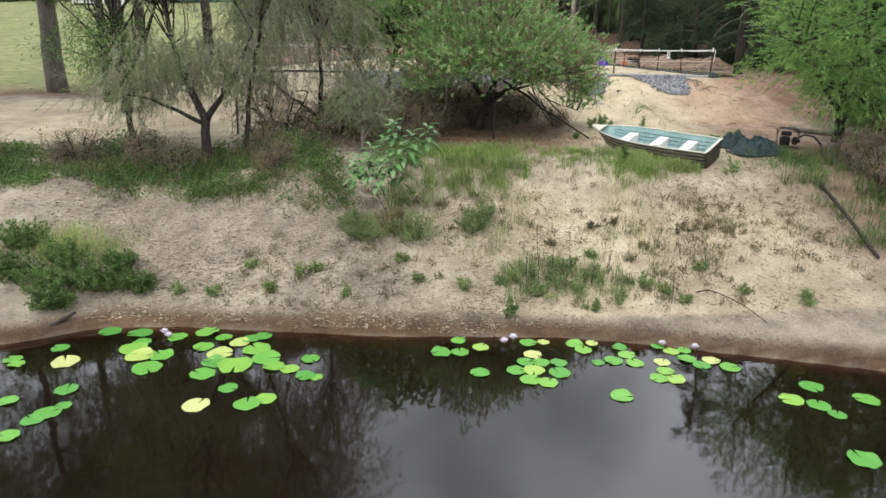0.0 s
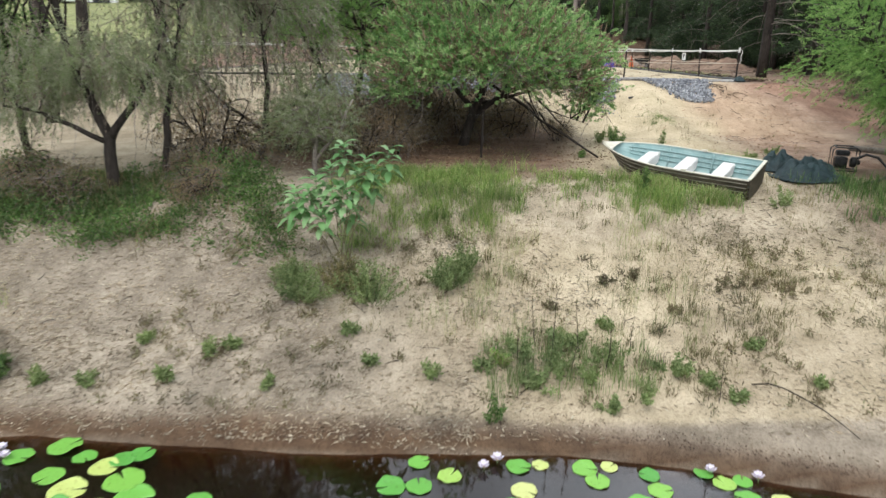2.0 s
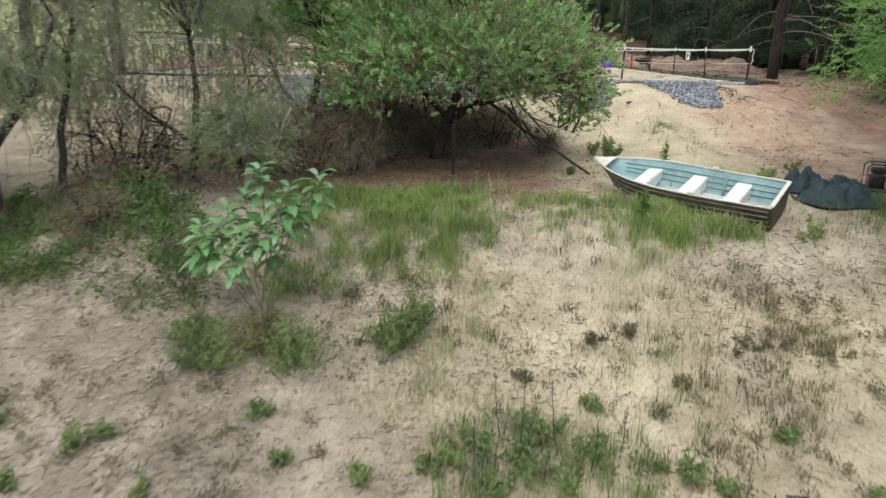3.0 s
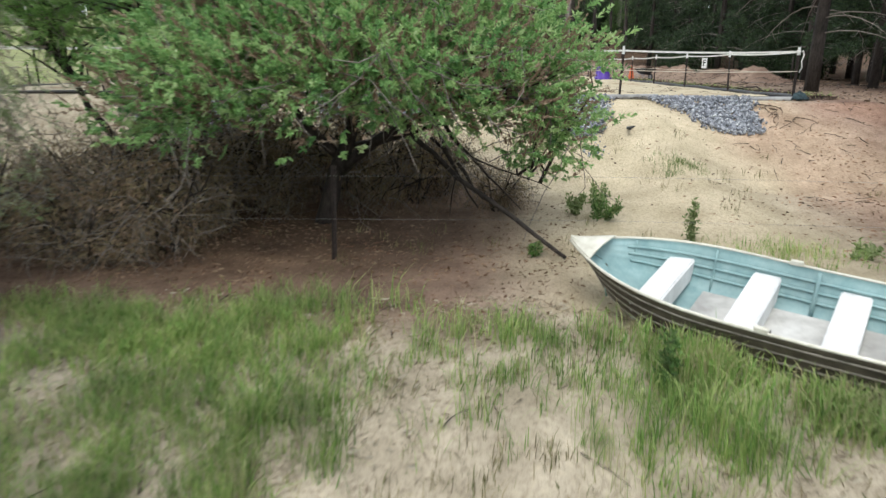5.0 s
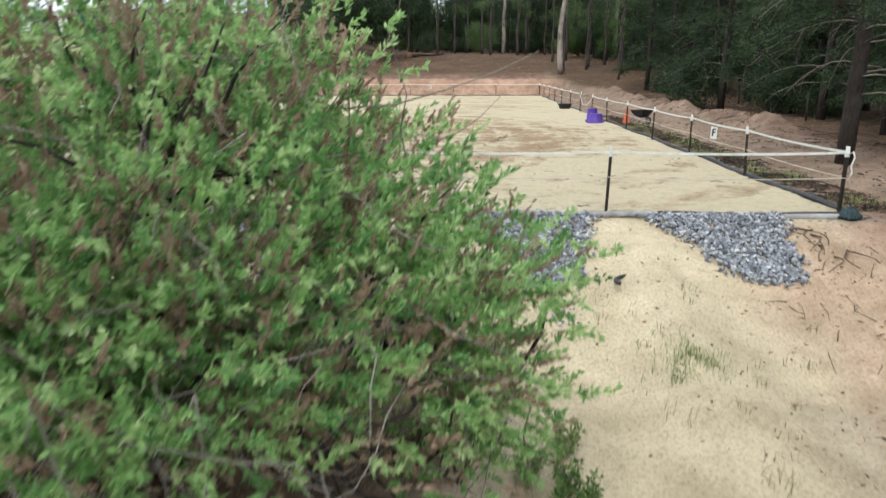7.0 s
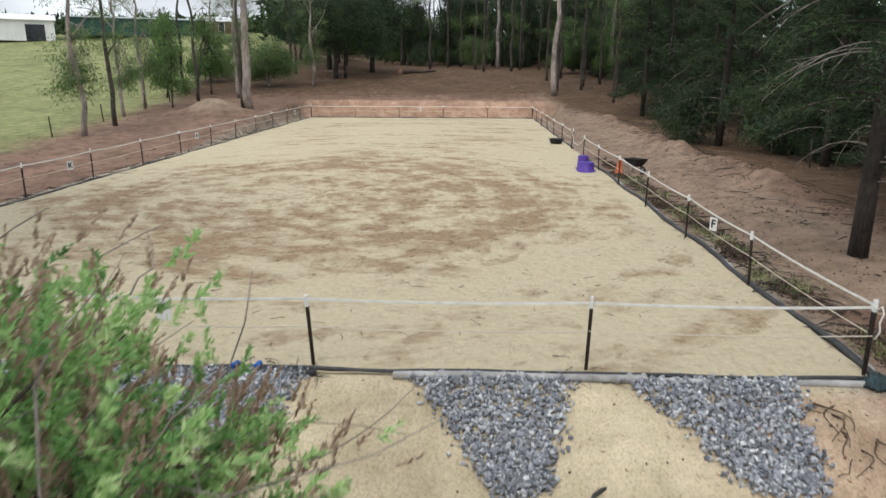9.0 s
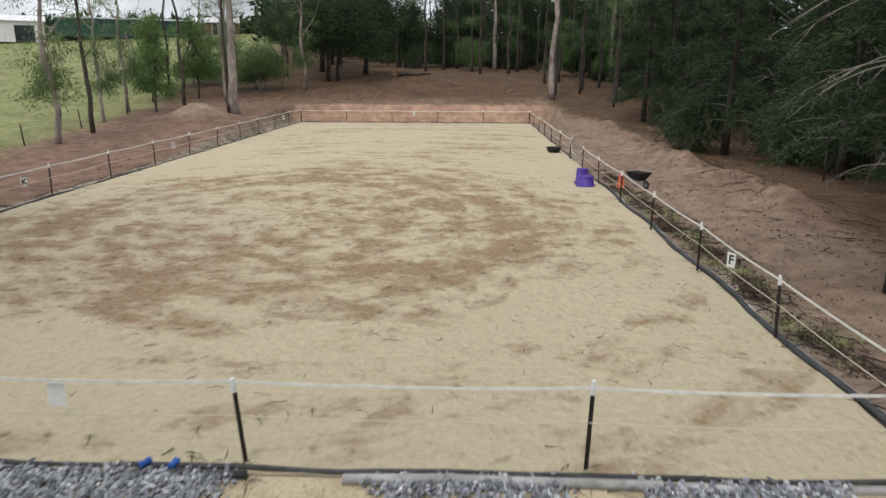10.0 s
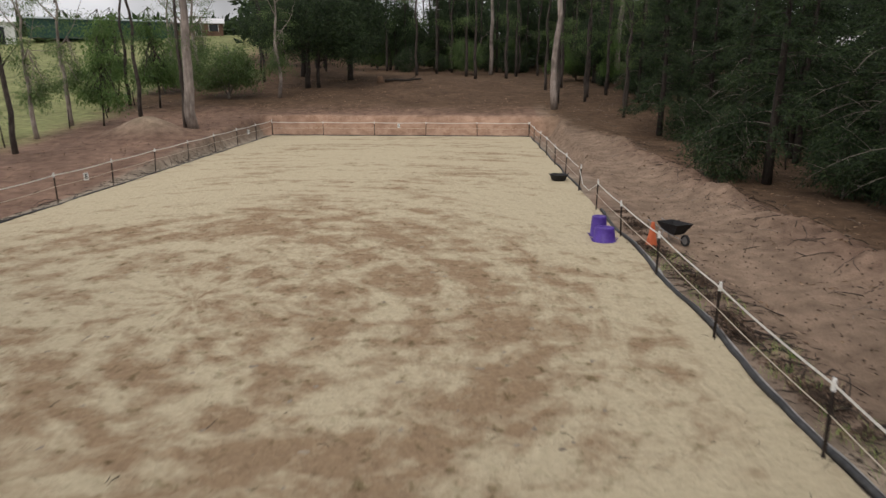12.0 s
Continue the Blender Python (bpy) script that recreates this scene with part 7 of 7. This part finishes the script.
rope = thing("rope_end", (20.0, -0.03, 1.02), "loose end of white tape hanging from the corner picket", "rope")
tube_part("loop", [[(np.array(p), 0.012) for p in ((0, 0, 0.0), (0.06, -0.02, 0.05), (0.09, -0.03, -0.05), (0.05, -0.03, -0.18), (0.08, -0.03, -0.3), (0.03, -0.03, -0.42))]], TAPE_WHITE, rope, "", 6)
BLUE = rough_mat("blue_plastic_fitting", (0.02, 0.09, 0.35), (0.04, 0.14, 0.45), 20, 0.4, bump=0.05)
for x in (11.12, 11.45):
    fit_ = thing("pipe_fitting", (x, -0.2, 0.1), "small blue plastic pipe fitting on the edging", "pipe fitting", "pipe fittings", turn=x * 70)
    part("sleeve", lathe([(0.035, -0.07), (0.045, -0.065), (0.045, -0.03), (0.032, -0.025), (0.032, 0.025), (0.045, 0.03), (0.045, 0.065), (0.035, 0.07)], 14), BLUE, fit_).matrix_basis = pose(0, 0, 0, 0, 90, 0)

# ---- letter plates ----
def letter_sign(ch, x, y, turn, label, z=0.98):
    root = thing("letter_sign", (x, y, z - 0.17), label, "sign", "arena letters", turn=turn)
    part("plate", box_bm(0.2, 0.012, 0.3, (0, 0, 0), 0.003), WHITE_PLASTIC, root, "white plate")
    cu = bpy.data.curves.new("letter", 'FONT')
    cu.body, cu.size, cu.align_x, cu.align_y, cu.extrude, cu.offset = ch, 0.27, 'CENTER', 'CENTER', 0.002, 0.006
    tmp = new("letter_tmp", cu)
    dg = bpy.context.evaluated_depsgraph_get()
    me = bpy.data.meshes.new_from_object(tmp.evaluated_get(dg))
    bpy.data.objects.remove(tmp)
    me.materials.clear()
    me.materials.append(LETTER_BLACK)
    o = part_mesh("letter", me, root, "black letter " + ch)
    o.matrix_basis = pose(0, -0.009, 0, 90, 0, 0)
    tube_part("hook", [[(np.array((-0.06, 0, 0.15)), 0.004), (np.array((-0.06, 0, 0.2)), 0.004)], [(np.array((0.06, 0, 0.15)), 0.004), (np.array((0.06, 0, 0.2)), 0.004)]], STRING, root, "", 4)


letter_sign("F", 19.97, 6.15, -62, "white plate with a black letter F hung on tape")
letter_sign("K", 0.03, 14.6, 60, "white plate with a black letter K hung on tape")
letter_sign("E", 0.03, 26.1, 60, "white plate with a black letter E hung on tape")
letter_sign("H", 0.03, 46.4, 45, "white plate with a black letter H hung on tape")
letter_sign("C", 9.9, LEN - 0.03, 0, "white plate with a black letter C hung on tape")
letter_sign("A", 10.06, 0.03, 180, "blank-backed white plate hung on the pond-end tape")

# ---- things beside the arena ----
PURPLE = rough_mat("purple_plastic", (0.06, 0.025, 0.22), (0.095, 0.045, 0.32), 10, 0.45, stain=0.2, bump=0.05)
RUBBER = rough_mat("black_rubber", (0.01, 0.01, 0.011), (0.035, 0.035, 0.036), 18, 0.7, stain=0.2, bump=0.15)
ORANGE = rough_mat("faded_orange_plastic", (0.45, 0.09, 0.035), (0.6, 0.15, 0.06), 9, 0.55, stain=0.25, bump=0.05)
STEEL = rough_mat("dull_steel_tube", (0.22, 0.22, 0.22), (0.42, 0.42, 0.42), 18, 0.45, 0.7, stain=0.3, bump=0.1)
RUST = rough_mat("rusty_timber", (0.12, 0.07, 0.045), (0.26, 0.16, 0.1), 14, 0.85, bump=0.3)


def tub(x, y, r, h, label):
    root = thing("feed_tub", (x, y, 0.03), label, "tub", "purple tubs")
    part("body", lathe([(r, 0), (r * 1.03, 0.03), (r * 0.97, 0.035), (r * 0.84, h - 0.03), (r * 0.8, h), (r * 0.55, h + 0.004), (r * 0.5, h - 0.015)]), PURPLE, root, "", True)
    part("rim", lathe([(r * 1.02, -0.002), (r * 1.08, 0.008), (r * 1.08, 0.03), (r * 1.02, 0.038)]), PURPLE, root, "rolled purple rim", True)
    for s_ in (-1, 1):
        tube_part("handle", [[(np.array((s_ * r * 0.98, -0.09, 0.05)), 0.012), (np.array((s_ * (r + 0.06), -0.06, 0.09)), 0.012), (np.array((s_ * (r + 0.06), 0.06, 0.09)), 0.012), (np.array((s_ * r * 0.98, 0.09, 0.05)), 0.012)]], PURPLE, root, "moulded handle", 6)


tub(19.38, 19.55, 0.34, 0.42, "upturned purple plastic tub on arena sand")
tub(19.33, 20.2, 0.26, 0.62, "taller upturned purple tub behind another")

bt = thing("rubber_tub", (19.5, 30.9, 0.03), "low black rubber feed tub on sand", "tub")
part("body", lathe([(0.3, 0), (0.36, 0.14), (0.4, 0.28), (0.42, 0.29), (0.41, 0.3), (0.37, 0.28), (0.3, 0.05), (0.1, 0.04)]), RUBBER, bt, "", True)
for s_ in (-1, 1):
    tube_part("handle", [[(np.array((s_ * 0.39, -0.1, 0.26)), 0.014), (np.array((s_ * 0.46, -0.07, 0.34)), 0.014), (np.array((s_ * 0.46, 0.07, 0.34)), 0.014), (np.array((s_ * 0.39, 0.1, 0.26)), 0.014)]], RUBBER, bt, "", 6)

cone = thing("traffic_cone", (20.66, 19.1, tz(20.66, 19.1)), "faded orange traffic cone beside the fence", "traffic cone")
part("base", box_bm(0.4, 0.4, 0.035, (0, 0, 0.018), 0.01), ORANGE, cone)
part("cone", lathe([(0.17, 0.03), (0.16, 0.06), (0.05, 0.68), (0.04, 0.72), (0.02, 0.72)]), ORANGE, cone, "", True)

wb = thing("wheelbarrow", (21.4, 19.6, tz(21.4, 19.6)), "wheelbarrow with a black tray standing on red dirt", "wheelbarrow", turn=-66)
bm = bmesh.new()
lo = [(-0.25, -0.2, 0.36), (0.3, -0.2, 0.33), (0.3, 0.2, 0.33), (-0.25, 0.2, 0.36)]
hi = [(-0.45, -0.34, 0.68), (0.58, -0.34, 0.72), (0.58, 0.34, 0.72), (-0.45, 0.34, 0.68)]
vo = [[bm.verts.new(p) for p in row] for row in (lo, hi)]
vi = [[bm.verts.new((p[0] * 0.94, p[1] * 0.93, p[2] + (0.02 if row is lo else -0.002))) for p in row] for row in (lo, hi)]
bm.faces.new(vo[0][::-1])
bm.faces.new(vi[0])
for k in range(4):
    j = (k + 1) % 4
    bm.faces.new((vo[0][k], vo[0][j], vo[1][j], vo[1][k]))
    bm.faces.new((vi[0][j], vi[0][k], vi[1][k], vi[1][j]))
    bm.faces.new((vo[1][k], vo[1][j], vi[1][j], vi[1][k]))
part("tray", bm, RUBBER, wb, "black plastic tray")
for s_ in (-1, 1):
    tube_part("handle", [[(np.array((0.62, s_ * 0.08, 0.2)), 0.017), (np.array((0.1, s_ * 0.2, 0.32)), 0.017), (np.array((-0.5, s_ * 0.27, 0.5)), 0.017), (np.array((-0.95, s_ * 0.29, 0.62)), 0.017)]], STEEL, wb, "grey steel handle", 8)
    tube_part("leg", [[(np.array((-0.2, s_ * 0.22, 0.38)), 0.014), (np.array((-0.35, s_ * 0.22, 0.02)), 0.014), (np.array((-0.45, s_ * 0.22, 0.02)), 0.014), (np.array((-0.4, s_ * 0.24, 0.45)), 0.014)]], STEEL, wb, "grey steel leg", 6)
wheel = tube_part("tyre", [[(np.array((0.62 + 0.16 * math.cos(a), 0, 0.2 + 0.16 * math.sin(a))), 0.042) for a in np.linspace(0, 6.283, 22)]], RUBBER, wb, "black tyre", 8)
bm = bmesh.new()
bmesh.ops.create_cone(bm, cap_ends=True, segments=16, radius1=0.12, radius2=0.12, depth=0.05, matrix=pose(0.62, 0, 0.2, 90, 0, 0))
part("rim", bm, STEEL, wheel, "pale steel rim")
wb.scale = (0.88, 0.88, 0.88)

# ---- by the boat ----
TARP = rough_mat("dark_teal_tarp", (0.010, 0.022, 0.025), (0.03, 0.055, 0.06), 7, 0.6, stain=0.3, bump=0.4)


def crumpled(name, at, a, b, h, seed, label, turn=0):
    """A heap of cloth: a domed sheet with folds, thick at its hem."""
    root = thing(name, at, label, "tarpaulin", "", turn=turn)
    n, bm = 44, bmesh.new()
    rows = []
    for i in range(n + 1):
        row = []
        for j in range(n + 1):
            u, v_ = i / n * 2 - 1, j / n * 2 - 1
            d = math.hypot(u, v_)
            p = Vector((u * 2.2 + seed, v_ * 2.2, seed * 0.7))
            lump = math.log(sum(math.exp(7 * k * math.exp(-((u - a_) ** 2 + (v_ - b_) ** 2) / s_ ** 2)) for a_, b_, k, s_ in ((-0.45, 0.3, 0.95, 0.36), (0.12, 0.2, 0.8, 0.42), (0.5, -0.1, 0.7, 0.36), (0.0, -0.45, 0.6, 0.36), (-0.5, -0.3, 0.7, 0.3))) / 5) / 7
            f = lump - 0.35 + 0.16 * noise.noise(p * 2.4) + 0.14 * (0.5 - abs(noise.noise(p * 4.2))) * 2
            z = h * max(0.0, 1 - d ** 2.4) * (0.75 + f) + 0.03 + 0.06 * max(0, noise.noise(p * 3.1))
            r = 1 + 0.25 * noise.noise(Vector((math.atan2(v_, u) * 1.3, seed, 0)))
            row.append(bm.verts.new((u * a * r, v_ * b * r, z if d < 1.15 else 0.02)))
        rows.append(row)
    for i in range(n):
        for j in range(n):
            if math.hypot((i + 0.5) / n * 2 - 1, (j + 0.5) / n * 2 - 1) < 1.1:
                bm.faces.new((rows[i][j], rows[i + 1][j], rows[i + 1][j + 1], rows[i][j + 1]))
    bmesh.ops.delete(bm, geom=[q for q in bm.verts if not q.link_faces], context='VERTS')
    ext = bmesh.ops.extrude_face_region(bm, geom=list(bm.faces))
    for q in [g for g in ext["geom"] if isinstance(g, bmesh.types.BMVert)]:
        q.co.z -= 0.03
    bmesh.ops.recalc_face_normals(bm, faces=bm.faces)
    part("sheet", bm, TARP, root, "", True)
    return root


crumpled("tarpaulin", (18.35, -9.35, tz(18.35, -9.35)), 0.78, 0.64, 0.42, 2.0, "crumpled dark teal tarpaulin heaped beside the dinghy", 20)
crumpled("tarpaulin", (20.02, -0.28, tz(20.02, -0.28) + 0.02), 0.2, 0.17, 0.14, 4.0, "scrap of dark teal netting bunched at the corner picket", 35)
crumpled("tarpaulin", (17.95, -8.75, tz(17.95, -8.75)), 0.48, 0.4, 0.4, 7.0, "second fold of dark tarpaulin behind the heap", -25)

ENGINE = rough_mat("oily_black_engine", (0.012, 0.012, 0.012), (0.05, 0.047, 0.045), 14, 0.45, 0.3, stain=0.3, bump=0.3)
pump = thing("water_pump", (19.42, -8.7, tz(19.42, -8.7)), "small petrol water pump in a black tube frame", "pump", turn=-20)
for s_ in (-1, 1):
    tube_part("frame_hoop", [[(np.array(p), 0.016) for p in ((-0.26, s_ * 0.2, 0.02), (-0.27, s_ * 0.2, 0.48), (-0.2, s_ * 0.2, 0.54), (0.2, s_ * 0.2, 0.54), (0.27, s_ * 0.2, 0.48), (0.26, s_ * 0.2, 0.02), (-0.26, s_ * 0.2, 0.02))]], PIPE_BLACK, pump, "black tube hoop", 8)
for x, z in ((-0.25, 0.03), (0.25, 0.03), (-0.2, 0.54), (0.2, 0.54)):
    tube_part("cross_bar", [[(np.array((x, -0.2, z)), 0.014), (np.array((x, 0.2, z)), 0.014)]], PIPE_BLACK, pump, "", 8)
part("engine", box_bm(0.26, 0.28, 0.24, (-0.06, 0, 0.19), 0.03), ENGINE, pump, "oily black engine block")
part("fuel_tank", box_bm(0.28, 0.26, 0.12, (-0.04, 0, 0.4), 0.045), RUBBER, pump, "black fuel tank")
part("recoil_cover", lathe([(0.12, 0), (0.12, 0.03), (0.09, 0.05), (0.02, 0.052)], 20), ENGINE, pump, "grey recoil cover").matrix_basis = pose(-0.06, -0.14, 0.22, 90, 0, 0)
part("pump_body", lathe([(0.09, 0), (0.12, 0.03), (0.12, 0.11), (0.06, 0.15), (0.05, 0.2)], 20), ENGINE, pump, "dull cast pump body").matrix_basis = pose(0.13, 0, 0.2, 0, 90, 0)
hose = thing("hose", (0, 0, 0), "black suction hose from the pump along the ground", "hose")
tube_part("hose_run", [[(np.array(p), 0.03) for p in ((19.62, -8.75, -1.38), (19.85, -8.8, -1.24), (20.1, -8.85, -1.3), (20.25, -9.0, -1.5), (20.1, -9.35, -1.62), (19.6, -9.8, -1.68), (19.0, -10.1, -1.72))]], PIPE_BLACK, hose, "", 8)
log1 = thing("fallen_log", (0, 0, 0), "weathered grey log lying by the pump", "log", "fallen timber")
lr = np.random.RandomState(450)
tube_part("trunk", [bent((19.9, -8.0, -1.2), (22.3, -8.5, -1.35), 0.07, 0.1, lr, 7, 0.02)], BARK_GREY, log1, "", 9)
cut = thing("tree_stump", (20.2, -9.72, tz(20.2, -9.72)), "grey-brown cut stump standing beside the hose", "stump")
part("stump", lathe([(0.2, -0.06), (0.17, 0.05), (0.155, 0.2), (0.16, 0.36), (0.13, 0.375), (0.02, 0.37)], 14), BARK_GREY, cut, "", True)
log2 = thing("fallen_log", (0, 0, 0), "dark thin log sloping down the bank", "log", "fallen timber")
tube_part("trunk", [bent((19.05, -11.6, tz(19.05, -11.6) + 0.06), (18.75, -14.9, tz(18.75, -14.9) + 0.06), 0.045, 0.035, lr, 7, 0.01)], BARK_DARK, log2, "", 8)
br = thing("fallen_branch", (0, 0, 0), "long dark fallen branch reaching to the dinghy's bow", "branch", "fallen timber")
tube_part("limb", [bent((11.3, -5.4, 0.05), (13.98, -7.75, tz(13.98, -7.75) + 0.05), 0.045, 0.026, lr, 8, 0.015)], BARK_DARK, br, "", 8)
tube_part("side_limb", [bent((12.6, -6.4, -0.6), (13.3, -6.2, -1.3), 0.03, 0.012, lr, 5, 0.05), bent((12.2, -6.0, -0.3), (12.9, -6.6, -1.2), 0.025, 0.01, lr, 5, 0.05)], BARK_DARK, br, "", 6)
stick = thing("fallen_branch", (0, 0, 0), "thin bowed stick on sand by the waterline", "branch", "fallen timber")
tube_part("limb", [bent((14.9, -15.7, tz(14.9, -15.7) + 0.04), (15.9, -16.7, tz(15.9, -16.7) + 0.04), 0.012, 0.006, lr, 6, 0.06, 0.08)], BARK_DARK, stick, "", 5)
for x, y, a, n in ((21.7, 14.0, 150, 0.9), (23.45, 18.9, 25, 0.6), (24.9, 18.7, 130, 0.9), (23.9, 14.8, 160, 0.7), (24.3, 13.5, 140, 1.2), (24.2, 23.6, 60, 0.8), (25.6, 16.2, 145, 1.6), (23.2, 11.2, 20, 0.5), (26.0, 20.4, 125, 1.3)):
    u, w = n * 0.5 * math.cos(math.radians(a)), n * 0.5 * math.sin(math.radians(a))
    twig = thing("fallen_branch", (0, 0, 0), "thin bare stick lying on brown dirt", "branch", "fallen timber")
    tube_part("limb", [bent((x - u, y - w, tz(x - u, y - w) + 0.012), (x + u, y + w, tz(x + u, y + w) + 0.012), 0.016, 0.007, lr, 6, 0.03)], BARK_GREY if n > 1 else BARK_DARK, twig, "", 5)
    tube_part("side_limb", [bent((x, y, tz(x, y) + 0.015), (x + 0.6 * u - 0.3 * w, y + 0.6 * w + 0.3 * u, tz(x, y) + 0.07), 0.009, 0.004, lr, 4, 0.04)], BARK_DARK, twig, "", 4)
arc = thing("pipe_offcut", (16.1, -2.3, tz(16.1, -2.3)), "bent dark offcut of pipe on sand", "pipe", turn=30)
tube_part("bend", [[(np.array((0.28 * math.cos(a), 0.2 * math.sin(a), 0.03)), 0.028) for a in np.linspace(0.3, 3.3, 12)]], PIPE_BLACK, arc, "", 7)
logw = thing("fallen_log", (0, 0, 0), "short dark log at the waterline among weeds", "log", "fallen timber")
tube_part("trunk", [bent((2.6, -17.3, -4.1), (3.1, -16.9, -3.85), 0.05, 0.03, lr, 5, 0.02)], BARK_DARK, logw, "", 8)

wf = thing("wire_fence", (0, 0, 0), "two thin dull wires on dark pickets across the slope", "fence")
for x in (-7.0, 3.2, 11.08, 22.5):
    p = part_mesh("post", POST_ME, wf)
    p.matrix_basis = pose(x, -7.71, tz(x, -7.71) - 0.05, 0, 1.5, 20) @ Matrix.Scale(1.25, 4)
for z in (-1.14, -0.6):
    pts = [(np.array((x, -7.71 + 0.01 * math.sin(x), z + 0.03 * math.sin((x + 4) * 0.42))), 0.0014) for x in np.linspace(-7, 22.5, 31)]
    tube_part("wire", [pts], PIPE_GREY, wf, "thin dull wire", 5)

# ---- far things ----
WALL_WHITE = rough_mat("white_sheet_wall", (0.62, 0.62, 0.6), (0.76, 0.76, 0.74), 1.2, 0.6, stain=0.12, bump=0.1, stretch=(6, 6, 0.2))
WALL_GREEN = rough_mat("dark_green_sheet_wall", (0.012, 0.05, 0.04), (0.03, 0.085, 0.065), 1.2, 0.5, stain=0.2, bump=0.1, stretch=(6, 6, 0.2))
ROOF_PALE = rough_mat("pale_sheet_roof", (0.6, 0.6, 0.6), (0.75, 0.75, 0.75), 1.0, 0.45, stain=0.12, bump=0.1)
ROOF_DULL = rough_mat("dull_green_grey_roof", (0.2, 0.25, 0.25), (0.32, 0.37, 0.37), 1.0, 0.45, stain=0.12, bump=0.1)
BRICK_DARK = rough_mat("brown_brick_wall", (0.12, 0.07, 0.05), (0.22, 0.13, 0.09), 5, 0.9, bump=0.2)
GLASS_DARK = rough_mat("dark_window_glass", (0.01, 0.012, 0.014), (0.03, 0.034, 0.038), 2, 0.08, stain=0.1, bump=0.0, spec=0.5)


def building(name, x, y, turn, w, d, h, rise, wall, roof, label, openings=()):
    z = min(tz(x, y), tz(x + 3, y), tz(x - 3, y)) - 0.2
    root = thing(name, (x, y, z), label, "building", "", turn=turn)
    part("wall", box_bm(w, d, h, (0, 0, h / 2), 0.02), wall, root)
    bm = bmesh.new()
    e = 0.35
    prof = [(-d / 2 - e, h - 0.02), (0, h + rise), (d / 2 + e, h - 0.02), (d / 2 + e, h - 0.14), (0, h + rise - 0.12), (-d / 2 - e, h - 0.14)]
    r0 = [bm.verts.new((-w / 2 - e, a, b)) for a, b in prof]
    r1 = [bm.verts.new((w / 2 + e, a, b)) for a, b in prof]
    bm.faces.new(r0)
    bm.faces.new(r1[::-1])
    for k in range(6):
        bm.faces.new((r0[k], r1[k], r1[(k + 1) % 6], r0[(k + 1) % 6]))
    bmesh.ops.recalc_face_normals(bm, faces=bm.faces)
    part("roof", bm, roof, root)
    bm = bmesh.new()
    for sx in (-w / 2 + 0.06, w / 2 - 0.06):
        tri = [(-d / 2, h - 0.05), (d / 2, h - 0.05), (0, h + rise - 0.13)]
        for o in (-0.04, 0.04):
            bm.faces.new([bm.verts.new((sx + o, a, b)) for a, b in tri])
    part("gable", bm, wall, root)
    for kind, ox, oz, ow, oh in openings:
        o = part(kind, box_bm(ow, 0.1, oh, (ox, -d / 2 - 0.02, oz + oh / 2), 0.01), GLASS_DARK, root)
        for s_ in (-1, 1):
            part("frame", box_bm(0.1, 0.14, oh + 0.1, (ox + s_ * (ow / 2 + 0.05), -d / 2 - 0.03, oz + oh / 2), 0.01), WALL_WHITE, o, "white frame")
    return root


building("white_shed", -66, 113.5, 32, 10, 8, 3.6, 1.1, WALL_WHITE, ROOF_PALE, "white metal shed with a low gable roof", (("door", 2, 0, 3.0, 2.8),))
building("green_shed", -50, 123, 27, 23, 9, 3.2, 0.5, WALL_GREEN, ROOF_DULL, "long dark green shed with a dull roof")
building("farm_house", -37.2, 134, 20, 9, 8, 2.4, 1.1, BRICK_DARK, ROOF_PALE, "low brick house with pale roof and white posts", (("window", -2.8, 0.9, 1.6, 1.2), ("door", 0, 0, 1.0, 2.05), ("window", 2.8, 0.9, 1.6, 1.2)))
building("farm_house", 26, 138, 0, 16, 9, 2.7, 1.5, BRICK_DARK, ROOF_PALE, "far house with pale roof behind trees", (("window", -3, 1.0, 1.8, 1.2), ("window", 3, 1.0, 1.8, 1.2)))
building("white_shed", 66, 100, -30, 14, 9, 3.6, 1.3, WALL_WHITE, ROOF_PALE, "white shed seen between dark pines")

field_post = thing("field_post", (-11.9, 45.2, tz(-11.9, 45.2)), "dark weathered picket at the meadow's edge", "post", "meadow fence")
tube_part("picket", [[(np.array((0, 0, -0.2)), 0.045), (np.array((0.02, 0, 0.6)), 0.043), (np.array((0.03, 0.01, 1.25)), 0.038)]], BARK_DARK, field_post, "", 8)
for x, y in ((-10.9, 31.0), (-11.2, 37.5), (-12.6, 51.5), (-13.6, 58), (-10.6, 25), (-10.3, 19), (-10.2, 12), (-14.5, 65), (30.6, 27.5), (31.2, 34), (29.6, 21.5)):
    copy_thing(field_post, pose(x, y, tz(x, y), 2, 3, x * 40))
st = thing("tree_stump", (6.1, 71.2, tz(6.1, 71.2)), "orange-brown broken stump on bare dirt", "stump")
part("stump", lathe([(0.45, -0.1), (0.36, 0.15), (0.3, 0.5), (0.26, 0.62), (0.1, 0.55)], 14), RUST, st, "", True)
fl = thing("fallen_log", (8.2, 71.0, tz(8.2, 71) + 0.15), "fallen dark log with broken limbs on dirt", "log", "fallen timber")
tube_part("trunk", [bent((-1.6, 0.2, 0.05), (2.2, -0.2, 0.25), 0.17, 0.09, lr, 7, 0.02)], BARK_DARK, fl, "", 9)
tube_part("limb", [bent((1.0, 0, 0.2), (1.9, 0.3, 0.8), 0.06, 0.02, lr, 4, 0.04)], BARK_DARK, fl, "", 6)
